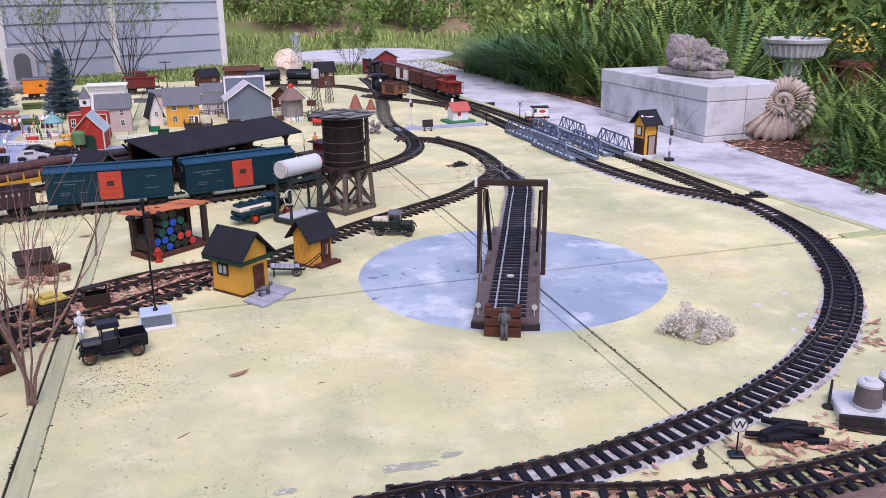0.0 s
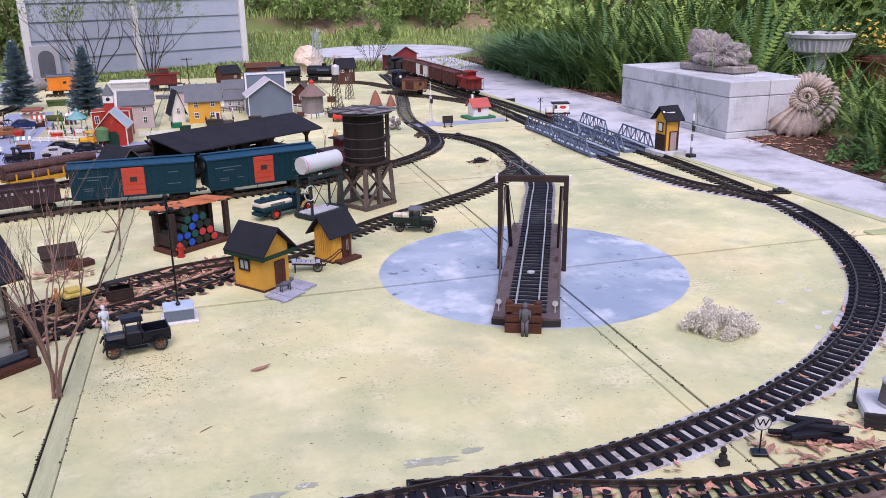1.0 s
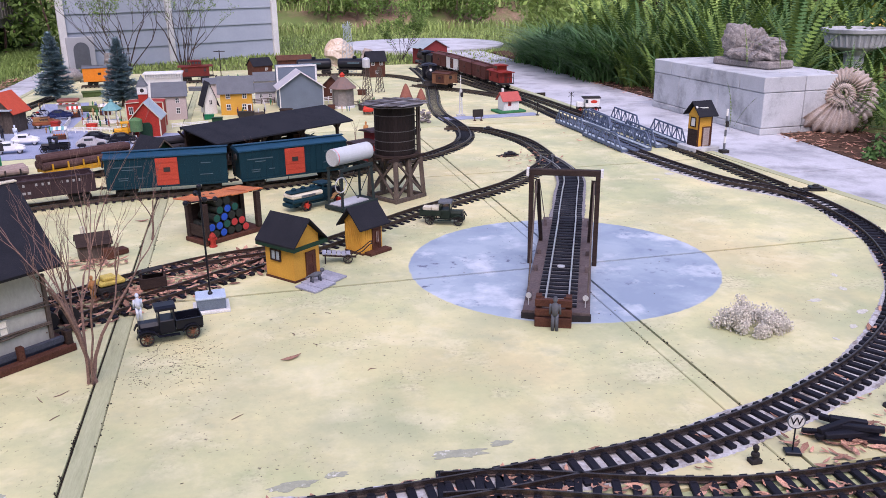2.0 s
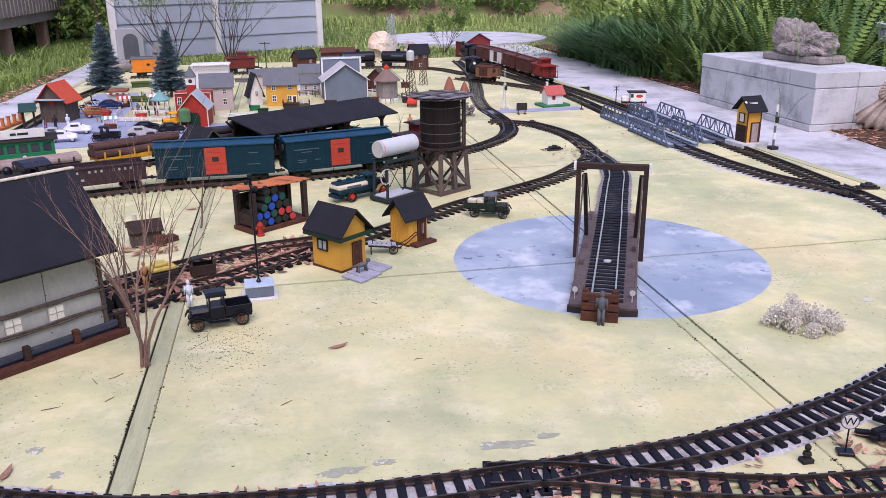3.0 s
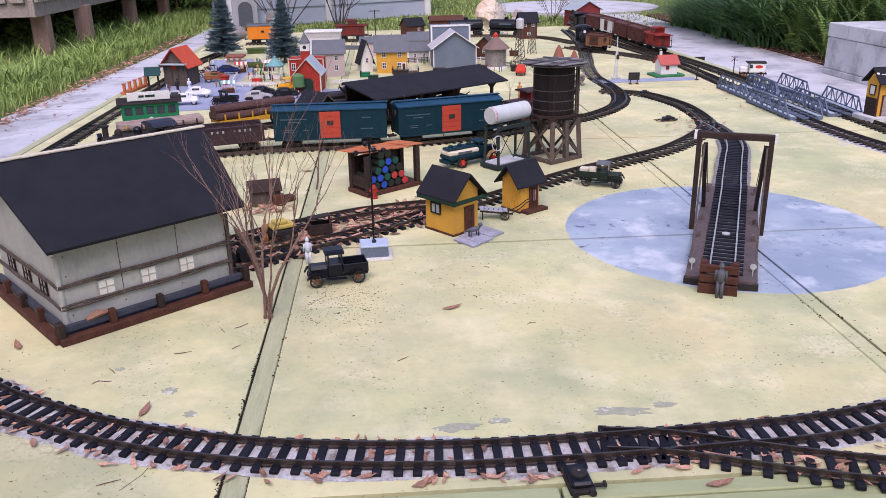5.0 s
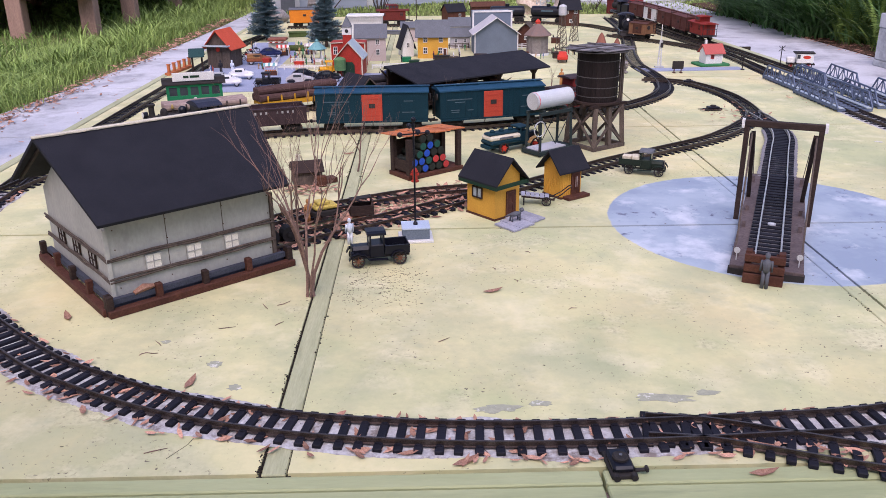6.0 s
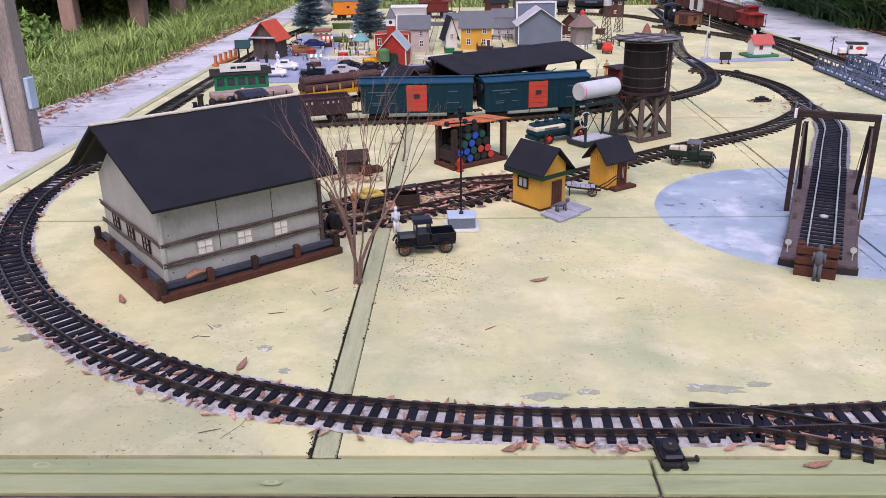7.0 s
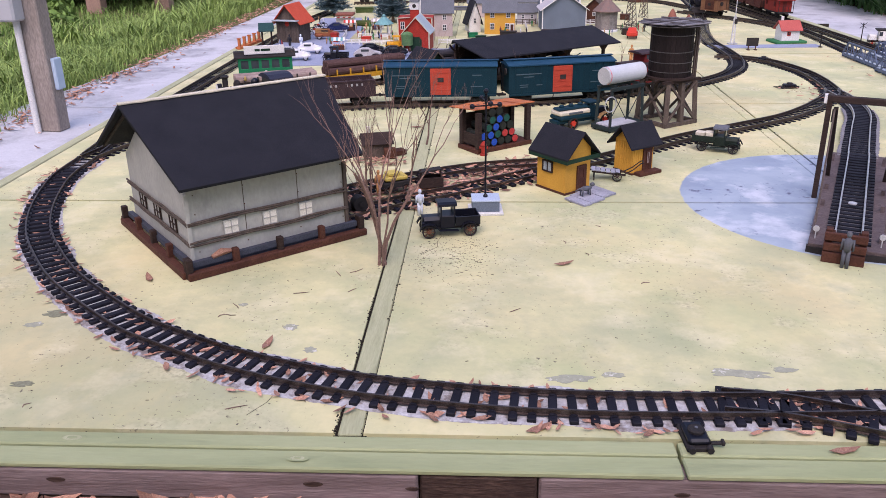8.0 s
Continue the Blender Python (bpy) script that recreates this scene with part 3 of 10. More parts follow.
def track(pts, label, z=0.0, near=3.2, rail=None, spacing=0.026, tie=None):
    tk = thing("railway_track", label, "track", pose(0, 0, z), group="model railway tracks")
    line = spline(pts, 0.012)
    for off in (-0.02325, 0.02325):
        part("rail", rail_bm(line, off, 0.0016 if tie else 0.0035), rail or M_RAIL, tk)
    rest = B()
    rng = random.Random(len(pts))
    for p, a in spline(pts, spacing):
        m = Matrix.Translation(p + Vector((rng.uniform(-1, 1) * 0.0008, 0, 0))) @ Matrix.Rotation(a + rng.uniform(-1, 1) * 0.03, 4, "Z")
        if p.y < near:
            piece("tie", tie or (TIE_ME if p.y < 1.15 else TIE_LOW), m, tk)
        else:
            bx(rest, (0, 0, 0.0009), (0.0085, 0.08, 0.0018), m=m)
            for e in (-0.0232, 0.0232):
                bx(rest, (0, e, 0.0030), (0.006, 0.009, 0.0024), m=m)
    if rest.verts:
        part("tie_run", rest, M_TIE, tk, kind="stuff")
    else:
        rest.free()
    return tk


LOOP = [(-0.872, 1.25), (-0.862, 1.08), (-0.81, 0.89), (-0.74, 0.726), (-0.652, 0.592), (-0.554, 0.473), (-0.39, 0.325), (-0.295, 0.264), (-0.20, 0.213), (-0.11, 0.177), (-0.03, 0.152), (0.065, 0.130), (0.20, 0.112), (0.33, 0.104), (0.50, 0.105), (0.66, 0.113), (0.80, 0.123), (0.956, 0.154), (1.084, 0.192), (1.212, 0.245), (1.337, 0.311), (1.474, 0.409), (1.60, 0.53), (1.70, 0.651), (1.793, 0.80), (1.866, 0.958), (1.905, 1.10), (1.928, 1.25), (1.934, 1.42)]
REAR = [(1.934, 1.43), (1.94, 1.6), (1.945, 1.85), (1.942, 2.1), (1.925, 2.5), (1.91, 2.8), (1.89, 3.4), (1.865, 3.8), (1.835, 4.1), (1.81, 4.6), (1.77, 5.2), (1.68, 5.7)]
FRONT = [(1.925, 1.32), (1.88, 1.42), (1.82, 1.53), (1.785, 1.68), (1.76, 1.87), (1.75, 2.1), (1.765, 2.6), (1.778, 3.0), (1.785, 3.4), (1.775, 3.8), (1.735, 4.2), (1.70, 4.6), (1.70, 5.1), (1.66, 5.6)]
SIDING_S = [(0.50, 0.118), (0.57, 0.107), (0.637, 0.086), (0.739, 0.048), (0.84, 0.018), (0.908, 0.004), (1.0, -0.004), (1.10, -0.006), (1.26, 0.002)]
SPUR_F = [(1.375, 2.06), (1.345, 1.99), (1.28, 1.90), (1.20, 1.80), (1.09, 1.69), (0.92, 1.572), (0.755, 1.464), (0.62, 1.355), (0.46, 1.225), (0.298, 1.112), (0.18, 1.027), (0.09, 0.962), (-0.01, 0.90), (-0.10, 0.83), (-0.18, 0.78)]
SPUR_B = [(0.40, 1.215), (0.287, 1.200), (0.158, 1.165), (0.032, 1.100), (-0.07, 1.035), (-0.16, 0.96), (-0.25, 0.88)]
CURVE = [(1.377, 2.03), (1.395, 2.14), (1.409, 2.28), (1.405, 2.45), (1.35, 2.66), (1.27, 2.745), (1.16, 2.80)]
TTLEAD = [(1.122, 1.227, 0.017), (1.197, 1.400, 0.014), (1.256, 1.535, 0.011), (1.318, 1.677, 0.007), (1.362, 1.82, 0.003), (1.384, 1.97, 0.0), (1.382, 2.10, 0.0)]
MAIN = [(-0.872, 1.25), (-0.835, 1.38), (-0.73, 1.56), (-0.58, 1.70), (-0.42, 1.80), (-0.25, 1.86), (-0.05, 1.888), (0.07, 1.893), (0.25, 1.905), (0.36, 1.92), (0.55, 1.98), (0.75, 2.09), (0.93, 2.21), (1.09, 2.37), (1.19, 2.55), (1.235, 2.74), (1.245, 2.95), (1.245, 3.22), (1.29, 3.55), (1.36, 3.88), (1.45, 4.35), (1.53, 4.9), (1.58, 5.5)]
WEST = [(-0.878, 1.28), (-0.90, 1.6), (-0.895, 1.9), (-0.892, 2.26), (-0.888, 2.6), (-0.885, 3.0), (-0.88, 3.4), (-0.87, 4.0), (-0.8, 4.6)]


def track_bed(pts, label, w0=0.030, w1=0.057, seed=1, mat=None):
    """A thin ragged skirt of bare cement along a track."""
    rng = random.Random(seed)
    bm = B()
    rows = []
    for i, (p, a) in enumerate(spline(pts, 0.006)):
        n = Vector((-math.sin(a), math.cos(a), 0))
        k = 0.5 + 0.5 * noise.noise(Vector((p.x * 9, p.y * 9, seed)))
        j = 0.5 + 0.5 * noise.noise(Vector((p.x * 9, p.y * 9, seed + 7)))
        e0, e1 = w0 + (w1 - w0) * k + rng.uniform(0, 0.003), w0 + (w1 - w0) * j + rng.uniform(0, 0.003)
        rows.append([bm.verts.new(p + n * e + Vector((0, 0, z))) for e, z in ((-e0, 0.0003), (-e0 + 0.003, 0.0012), (e1 - 0.003, 0.0012), (e1, 0.0003))])
    for r0, r1 in zip(rows, rows[1:]):
        for i in range(3):
            bm.faces.new((r0[i], r0[i + 1], r1[i + 1], r1[i]))
    solo("track_bed", bm, mat or M_BED, label, "track bed", kind="structure")


M_BED = surf("bare_cement", (0.60, 0.60, 0.61), (0.44, 0.43, 0.42), scale=30, rough=0.9, bump=0.4, fine=160, blot=(0.20, 0.17, 0.15), blot_scale=26, blot_mix=(0.50, 0.62))
track_bed(LOOP, "ragged strip of bare grey cement under the front loop", seed=1)
track_bed(FRONT[:6], "strip of bare cement under the inner track", 0.044, 0.052, seed=2)
track_bed(TTLEAD[:5], "raised grey strip under the turntable lead", 0.042, 0.052, seed=5, mat=M_TIEBED)
track(LOOP, "black-tied front loop of brass rail on the painted slab")
track(REAR, "straight outer track towards the rear girder bridge")
track(FRONT, "inner track leaving the turnout towards the front girder bridge")
track(SIDING_S, "siding leaving the front loop along the slab's edge")
track(SPUR_F, "yard spur passing the yellow huts, littered with leaves")
track(SPUR_B, "second yard spur beside the leaf-filled cart siding")
track(CURVE, "curved connection behind the turntable lead")
track(TTLEAD, "short lead track on to the turntable", rail=M_RAILB, spacing=0.0235, tie=TIE_BRIDGE)
track(MAIN, "through line carrying the blue freight train")
track(WEST, "far side line along the garden path", near=2.4)

LOGLINE = [(-0.80, 1.975), (-0.60, 2.055), (-0.42, 2.142), (-0.27, 2.235), (-0.13, 2.325), (0.10, 2.42), (0.35, 2.53)]
CROSS = [(1.36, 4.40), (1.49, 4.17), (1.59, 4.03), (1.70, 3.80), (1.77, 3.5)]
track(LOGLINE, "siding holding the log cars behind the green hut")
track(CROSS, "crossover between the far curves", near=0)
track([(-0.72, 5.02), (-0.3, 5.06), (0.3, 5.10), (0.9, 5.18), (1.30, 4.98), (1.46, 4.6)], "far line along the rear of the layout", near=0)
# ---- front yard ----
def figurine(x, y, z, rz, h, mat, label, sit=False):
    """A tiny plain standing or seated figure."""
    bm = B()
    k = h / 0.075
    slim = Matrix.Diagonal((0.74, 0.74, 1, 1))
    if sit:
        for s in (-1, 1):
            beam(bm, (s * 0.006 * k, 0, 0.030 * k), (s * 0.006 * k, -0.022 * k, 0.030 * k), 0.010 * k)
            beam(bm, (s * 0.006 * k, -0.022 * k, 0.033 * k), (s * 0.006 * k, -0.024 * k, 0.004 * k), 0.009 * k)
        base = 0.028 * k
    else:
        for s in (-1, 1):
            cyl(bm, (s * 0.0055 * k, 0, 0), (s * 0.005 * k, 0, 0.036 * k), 0.0045 * k, 0.0055 * k, 8)
        base = 0.034 * k
    lathe(bm, [(0.008 * k, base), (0.0095 * k, base + 0.010 * k), (0.011 * k, base + 0.022 * k), (0.004 * k, base + 0.027 * k), (0.003 * k, base + 0.029 * k)], seg=10)
    for s in (-1, 1):
        cyl(bm, (s * 0.012 * k, 0, base + 0.023 * k), (s * 0.014 * k, -0.004 * k, base + 0.001 * k), 0.0035 * k, 0.003 * k, 7)
    ball(bm, (0, 0, base + 0.034 * k), 0.0068 * k, 10, 8)
    bm.transform(slim)
    return solo("figurine", bm, mat, label, "figurine", pose(x, y, z, 0, 0, rz), smooth=True, group="model figures")


def gable_walls(w, d, ze, zr, th=0.004):
    """Four walls with gables facing along y, hollow inside."""
    bm = B()
    s = (zr - ze) / (w / 2)
    for y0, y1 in ((-d / 2, -d / 2 + th), (d / 2 - th, d / 2)):
        prism(bm, [(-w / 2, 0), (w / 2, 0), (w / 2, ze), (0, zr), (-w / 2, ze)], y0, y1)
    for k in (-1, 1):
        bx(bm, (k * (w / 2 - th / 2), 0, ze / 2), (th, d - 2 * th, ze))
    return bm


def solo_frame(parent, m, w, h, mat, bar):
    """A four-light window frame as one pierced plate."""
    bm = B()
    xs = [-w / 2 - bar * 0.75, -w / 2 + bar * 0.75, -bar / 2, bar / 2, w / 2 - bar * 0.75, w / 2 + bar * 0.75]
    zs = [-h / 2 - bar * 0.75, -h / 2 + bar * 0.75, -bar / 2, bar / 2, h / 2 - bar * 0.75, h / 2 + bar * 0.75]
    g = [[bm.verts.new((x, -0.003, z)) for x in xs] for z in zs]
    fs = [bm.faces.new((g[j][i], g[j][i + 1], g[j + 1][i + 1], g[j + 1][i])) for j in range(5) for i in range(5) if not (i in (1, 3) and j in (1, 3))]
    r = bmesh.ops.extrude_face_region(bm, geom=fs)
    for v in r["geom"]:
        if isinstance(v, bmesh.types.BMVert):
            v.co.y = -0.0002
    wf = part("window", bm, mat, parent)
    wf.matrix_local = m
    return wf


def window(parent, m, w, h, frame_mat, pane_mat, nx=2, ny=2, bar=0.0022):
    """A window on a wall that faces -y in m: frame, bars and pane."""
    if max(w, h) < 0.04 and nx * ny == 4:
        wf = solo_frame(parent, m, w, h, frame_mat, bar)
        bm = B()
        bx(bm, (0, -0.0006, 0), (w, 0.0012, h))
        part("pane", bm, pane_mat, wf)
        return wf
    bm = B()
    t = 0.003
    for s in (-1, 1):
        bx(bm, (s * w / 2, -t / 2, 0), (bar * 1.5, t, h + bar))
        bx(bm, (0, -t / 2, s * h / 2), (w + bar, t, bar * 1.5))
    for i in range(1, nx):
        bx(bm, (-w / 2 + w * i / nx, -t / 2, 0), (bar, t * 0.8, h))
    for j in range(1, ny):
        bx(bm, (0, -t / 2, -h / 2 + h * j / ny), (w, t * 0.8, bar))
    wf = part("window", bm, frame_mat, parent)
    wf.matrix_local = m
    bm = B()
    bx(bm, (0, -0.0006, 0), (w, 0.0012, h))
    part("pane", bm, pane_mat, wf)
    return wf


def door(parent, m, w, h, mat, trim=None):
    bm = B()
    bx(bm, (0, -0.001, h / 2), (w, 0.002, h))
    for s in (-1, 1):
        bx(bm, (s * w * 0.36, -0.0025, h / 2), (w * 0.22, 0.002, h * 0.98))
    for z in (0.05, 0.5, 0.95):
        bx(bm, (0, -0.0025, h * z), (w * 0.55, 0.0018, h * 0.09))
    d = part("door", bm, mat, parent)
    d.matrix_local = m
    if trim:
        bm = B()
        for s in (-1, 1):
            bx(bm, (s * (w / 2 + 0.002), -0.0018, h / 2), (0.004, 0.0036, h + 0.004))
        bx(bm, (0, -0.0018, h + 0.002), (w + 0.008, 0.0036, 0.004))
        part("door_frame", bm, trim, d)
    return d


FACE = {"front": 0, "right": 90, "back": 180, "left": -90}


def on_wall(side, w, d, along, z):
    """A pose on the outside of a wall, facing out."""
    if side in ("front", "back"):
        s = -1 if side == "front" else 1
        return pose(along if side == "front" else -along, s * d / 2, z, 0, 0, FACE[side])
    s = 1 if side == "right" else -1
    return pose(s * w / 2, along if side == "right" else -along, z, 0, 0, FACE[side])


def engine_shed():
    W, D, ZE, ZR = 0.318, 0.332, 0.158, 0.284
    sh = thing("engine_shed", "grey weathered engine shed with dark felt roof and timber plinth", "shed", pose(-0.3255, 0.754, 0, 0, 0, 39.5))
    bm = B()
    th = 0.006
    bx(bm, (0, -D / 2 + th / 2, ZE / 2), (W, th, ZE))
    bx(bm, (0, D / 2 - th / 2, ZE / 2), (W, th, ZE))
    part("wall", bm, M_GREYWALL, sh)
    for k in (-1, 1):
        bm = B()
        m = Matrix.Rotation(radians(90), 4, "Z")
        prism(bm, [(-D / 2 + th, 0), (D / 2 - th, 0), (D / 2 - th, ZE), (0, ZR - 0.012), (-D / 2 + th, ZE)], -k * W / 2 - (th if k < 0 else 0) + (0 if k < 0 else 0), -k * W / 2 + (th if k > 0 else 0), m)
        part("gable_wall", bm, M_GREYWALL, sh)
    # crookedly trimmed roof boards: the ridge runs out past the near eave
    for k, eave, ez in ((-1, ((-0.180, -0.203), (0.184, -0.204)), 0.169), (1, ((-0.204, 0.206), (0.200, 0.206)), 0.168)):
        bm = B()
        low = [bm.verts.new(p) for p in ((*eave[0], ez), (*eave[1], ez), (0.222, 0, ZR), (-0.203, 0, ZR))]
        top = [bm.verts.new(v.co + Vector((0, k * 0.002, 0.0055))) for v in low]
        bm.faces.new(low)
        bm.faces.new(top[::-1])
        for a in range(4):
            b = (a + 1) % 4
            bm.faces.new((low[a], low[b], top[b], top[a]))
        part("roof_panel", bm, M_SHINGLE, sh)
    bm = B()
    bx(bm, (0.010, 0, ZR + 0.0070), (0.428, 0.012, 0.004), bev=0.001)
    part("ridge_board", bm, M_CREAM, sh, "pale bare-wood ridge board")
    bm = B()
    rngs = random.Random(14)
    for k in range(34):
        bx(bm, (-0.200 + 0.42 * rngs.random(), rngs.choice((-1, 1)) * 0.0062, ZR + 0.0062), (rngs.uniform(0.004, 0.012), 0.002, 0.0016), rz=rngs.uniform(-8, 8))
    part("ridge_splinter", bm, M_CREAM, sh, kind="stuff")
    for s in (-1, 1):
        bm = B()
        beam(bm, (0.008 + s * 0.196, 0, ZR - 0.007), (0.002 + s * 0.172, -0.195, 0.170), 0.005)
        beam(bm, (0.008 + s * 0.196, 0, ZR - 0.007), (0.002 + s * 0.192, 0.198, 0.170), 0.005)
        part("rafter", bm, M_DARKWOOD, sh)
    # weathered ledger strips on two faces
    rng = random.Random(4)
    for z in (0.056, 0.094):
        for off in (0.0, 0.0045):
            bm = B()
            pts = [(-0.164 + 0.328 * i / 8, -D / 2 - 0.004 - rng.uniform(0, 0.0015), z + off + rng.uniform(-1, 1) * 0.0018) for i in range(9)]
            sweep(bm, pts, 0.0022, 6)
            part("ledger", bm, M_GREYWOOD, sh)
            bm = B()
            pts = [(-W / 2 - 0.004 - rng.uniform(0, 0.0015), -0.17 + 0.34 * i / 8, z + off + rng.uniform(-1, 1) * 0.0018) for i in range(9)]
            sweep(bm, pts, 0.0022, 6)
            part("ledger", bm, M_GREYWOOD, sh)
    for x in (-0.082, -0.004, 0.072):
        window(sh, pose(x, -D / 2 - 0.001, 0.0755), 0.029, 0.027, M_GREYWALL, M_PANEWHITE, bar=0.0012)
    for y in (-0.085, 0.0, 0.085):
        window(sh, pose(-W / 2 - 0.001, y, 0.076, 0, 0, -90), 0.032, 0.028, M_DARKWOOD, M_PANEDULL, bar=0.0016)
    # board seams and nail heads on the long wall
    for x in (-0.052, 0.058):
        bm = B()
        bx(bm, (x, -D / 2 - 0.0002, ZE / 2 + 0.03), (0.0012, 0.0012, ZE - 0.06))
        part("wall_seam", bm, M_GREYWOOD, sh)
    nail = mesh_of("nail", cyl(B(), (0, 0.0006, 0), (0, -0.0008, 0), 0.0011, seg=8), M_RUST)
    for x in (-0.150, -0.055, 0.055, 0.150):
        for z in (0.040, 0.112, 0.148):
            piece("nail", nail, pose(x + 0.004, -D / 2 - 0.0004, z), sh)
    for x, y in ((W / 2 + 0.002, -D / 2 - 0.002), (-W / 2 - 0.002, -D / 2 - 0.002)):
        bm = B()
        bx(bm, (x, y, 0.078), (0.007, 0.007, 0.150))
        part("corner_post", bm, M_GREYWOOD if x > 0 else M_GREYWALL, sh)
    # plinth of old timber with short stakes
    for c, s in (((0.004, -0.190, 0.007), (0.372, 0.016, 0.014)), ((-0.180, 0, 0.007), (0.016, 0.364, 0.014)), ((0.186, 0, 0.007), (0.016, 0.364, 0.014)), ((0.004, 0.190, 0.007), (0.372, 0.016, 0.014))):
        bm = B()
        bx(bm, c, s, bev=0.0015)
        part("plinth_beam", bm, M_BRNWOOD, sh)
    for c, s in (((0.004, -0.178, 0.024), (0.345, 0.010, 0.010)), ((-0.168, 0, 0.024), (0.010, 0.34, 0.010)), ((0.004, -0.174, 0.010), (0.345, 0.006, 0.02))):
        bm = B()
        bx(bm, c, s)
        part("walkway", bm, M_SLATE, sh)
    for i in range(5):
        for c in ((-0.176 + 0.0895 * i, -0.1865), (-0.1765, -0.18 + 0.09 * i), (0.182, -0.18 + 0.09 * i)):
            bm = B()
            bx(bm, (c[0], c[1], 0.020), (0.012, 0.012, 0.040), bev=0.0015)
            part("stake", bm, M_BRNWOOD if i % 2 else M_DARKWOOD, sh)
    bm = B()
    sweep(bm, [(-0.13, -0.182, 0.031), (-0.11, -0.180, 0.036), (-0.085, -0.181, 0.034)], [0.004, 0.007, 0.002], 6)
    solo("leaf", bm, M_DRYLEAF, "curled orange leaf lying on the shed's plinth", "leaf", sh.matrix_basis)


engine_shed()


def turntable():
    tt = thing("turntable_bridge", "brown timber turntable bridge with gallows frame and track", "turntable", pose(0.9945, 0.935, 0, 0, 0, -23.8))
    L, W = 0.685, 0.134
    for k in range(12):
        bm = B()
        bx(bm, (0, -L / 2 + L * (k + 0.5) / 12, 0.0145), (W, L / 12 - 0.0012, 0.007), bev=0.0008)
        part("deck_board", bm, M_TTDECK, tt)
    for s in (-1, 1):
        bm = B()
        bx(bm, (s * 0.040, 0, 0.007), (0.010, L, 0.0085))
        part("girder", bm, M_DARKWOOD, tt)
        bm = B()
        arc = [(0.352 * math.sin((k - 6) * 0.033), 0.352 * math.cos((k - 6) * 0.033) - 0.002) for k in range(13)]
        rim = [(x, y) for x, y in arc] + [(x, y - 0.012) for x, y in reversed(arc)]
        lo, hi = ([bm.verts.new((x, s * y, z)) for x, y in rim] for z in (0.0, 0.0122))
        n = len(rim)
        for i in range(n):
            j = (i + 1) % n
            bm.faces.new((lo[i], lo[j], hi[j], hi[i]))
        for i in range(12):
            bm.faces.new((hi[i], hi[i + 1], hi[n - 2 - i], hi[n - 1 - i]))
            bm.faces.new((lo[i], lo[i + 1], lo[n - 2 - i], lo[n - 1 - i]))
        part("end_shoe", bm, M_MATBLACK, tt)
    for off in (-0.02325, 0.02325):
        line = [(Vector((0, -L / 2 + 0.028 + 0.632 * i / 30, 0.0185)), math.pi / 2) for i in range(31)]
        part("rail", rail_bm(line, off, 0.0016), M_RAILB, tt)
    y = -L / 2 + 0.03
    while y < L / 2:
        piece("tie", TIE_BRIDGE, pose(0, y, 0.0190, 0, 0, 90), tt)
        y += 0.0236
    bm = B()
    bx(bm, (0, 0.006, 0.0187), (0.080, 0.646, 0.0012))
    part("tie_bed", bm, M_TIEBED, tt, "grey strip beneath the bridge ties")
    # gallows frame
    for s in (-1, 1):
        bm = B()
        bx(bm, (s * 0.0760 - 0.002, 0.0, 0.1085), (0.011, 0.014, 0.217), bev=0.001)
        part("gallows_post", bm, M_DARKWOOD, tt)
        bm = B()
        beam(bm, (s * 0.064, 0.004, 0.202), (s * 0.060, 0.125, 0.020), 0.009)
        part("brace", bm, M_DARKWOOD, tt)
        bm = B()
        cyl(bm, (s * 0.066, -0.004, 0.202), (s * 0.061, -0.285, 0.022), 0.0022, seg=6)
        cyl(bm, (s * 0.060, 0.006, 0.205), (s * 0.059, 0.29, 0.022), 0.0010, seg=6)
        part("truss_rod", bm, M_GREYWOOD, tt)
        bm = B()
        bx(bm, (s * 0.067, -0.003, 0.188), (0.007, 0.010, 0.028))
        part("pulley_block", bm, M_MATBLACK, tt)
        bm = B()
        bx(bm, (s * 0.0845 - 0.002, 0.0, 0.2230), (0.006, 0.018, 0.018))
        part("beam_cap", bm, M_WHITE, tt, "white-painted beam end")
        for yy, hh in ((-0.285, 0.018), (-0.10, 0.014), (0.02, 0.012), (0.26, 0.018)):
            bm = B()
            bx(bm, (s * 0.057, yy, 0.018 + hh / 2), (0.008, 0.014, hh))
            part("deck_box", bm, M_TTDECK, tt)
        bm = B()
        cyl(bm, (s * 0.057, -0.312, 0.018), (s * 0.057, -0.312, 0.032), 0.0012, seg=6)
        bmesh.ops.create_cone(bm, cap_ends=True, segments=14, radius1=0.006, radius2=0.006, depth=0.0018, matrix=pose(s * 0.057, -0.312, 0.038, 90, 0, 0))
        part("marker_disc", bm, M_SILVER, tt)
    bm = B()
    bx(bm, (-0.002, 0, 0.2235), (0.163, 0.015, 0.014), bev=0.001)
    part("gallows_beam", bm, M_DARKWOOD, tt)
    bm = B()
    lathe(bm, [(0.0085, 0.0), (0.0085, 0.0025), (0.004, 0.0035)], (0.0, -0.10, 0.028), 16)
    part("pivot_plate", bm, M_SILVER, tt)
    # buffer stop
    for z in (0.030, 0.050):
        bm = B()
        bx(bm, (-0.004, -0.376, z), (0.072, 0.009, 0.015), bev=0.001)
        part("buffer_beam", bm, M_BRNWOOD, tt)
    for s in (-1, 1):
        bm = B()
        bx(bm, (s * 0.029 - 0.004, -0.364, 0.031), (0.012, 0.016, 0.062), bev=0.001)
        beam(bm, (s * 0.023 - 0.004, -0.358, 0.052), (s * 0.023 - 0.004, -0.313, 0.024), 0.008)
        part("buffer_post", bm, M_BRNWOOD, tt)
    bm = B()
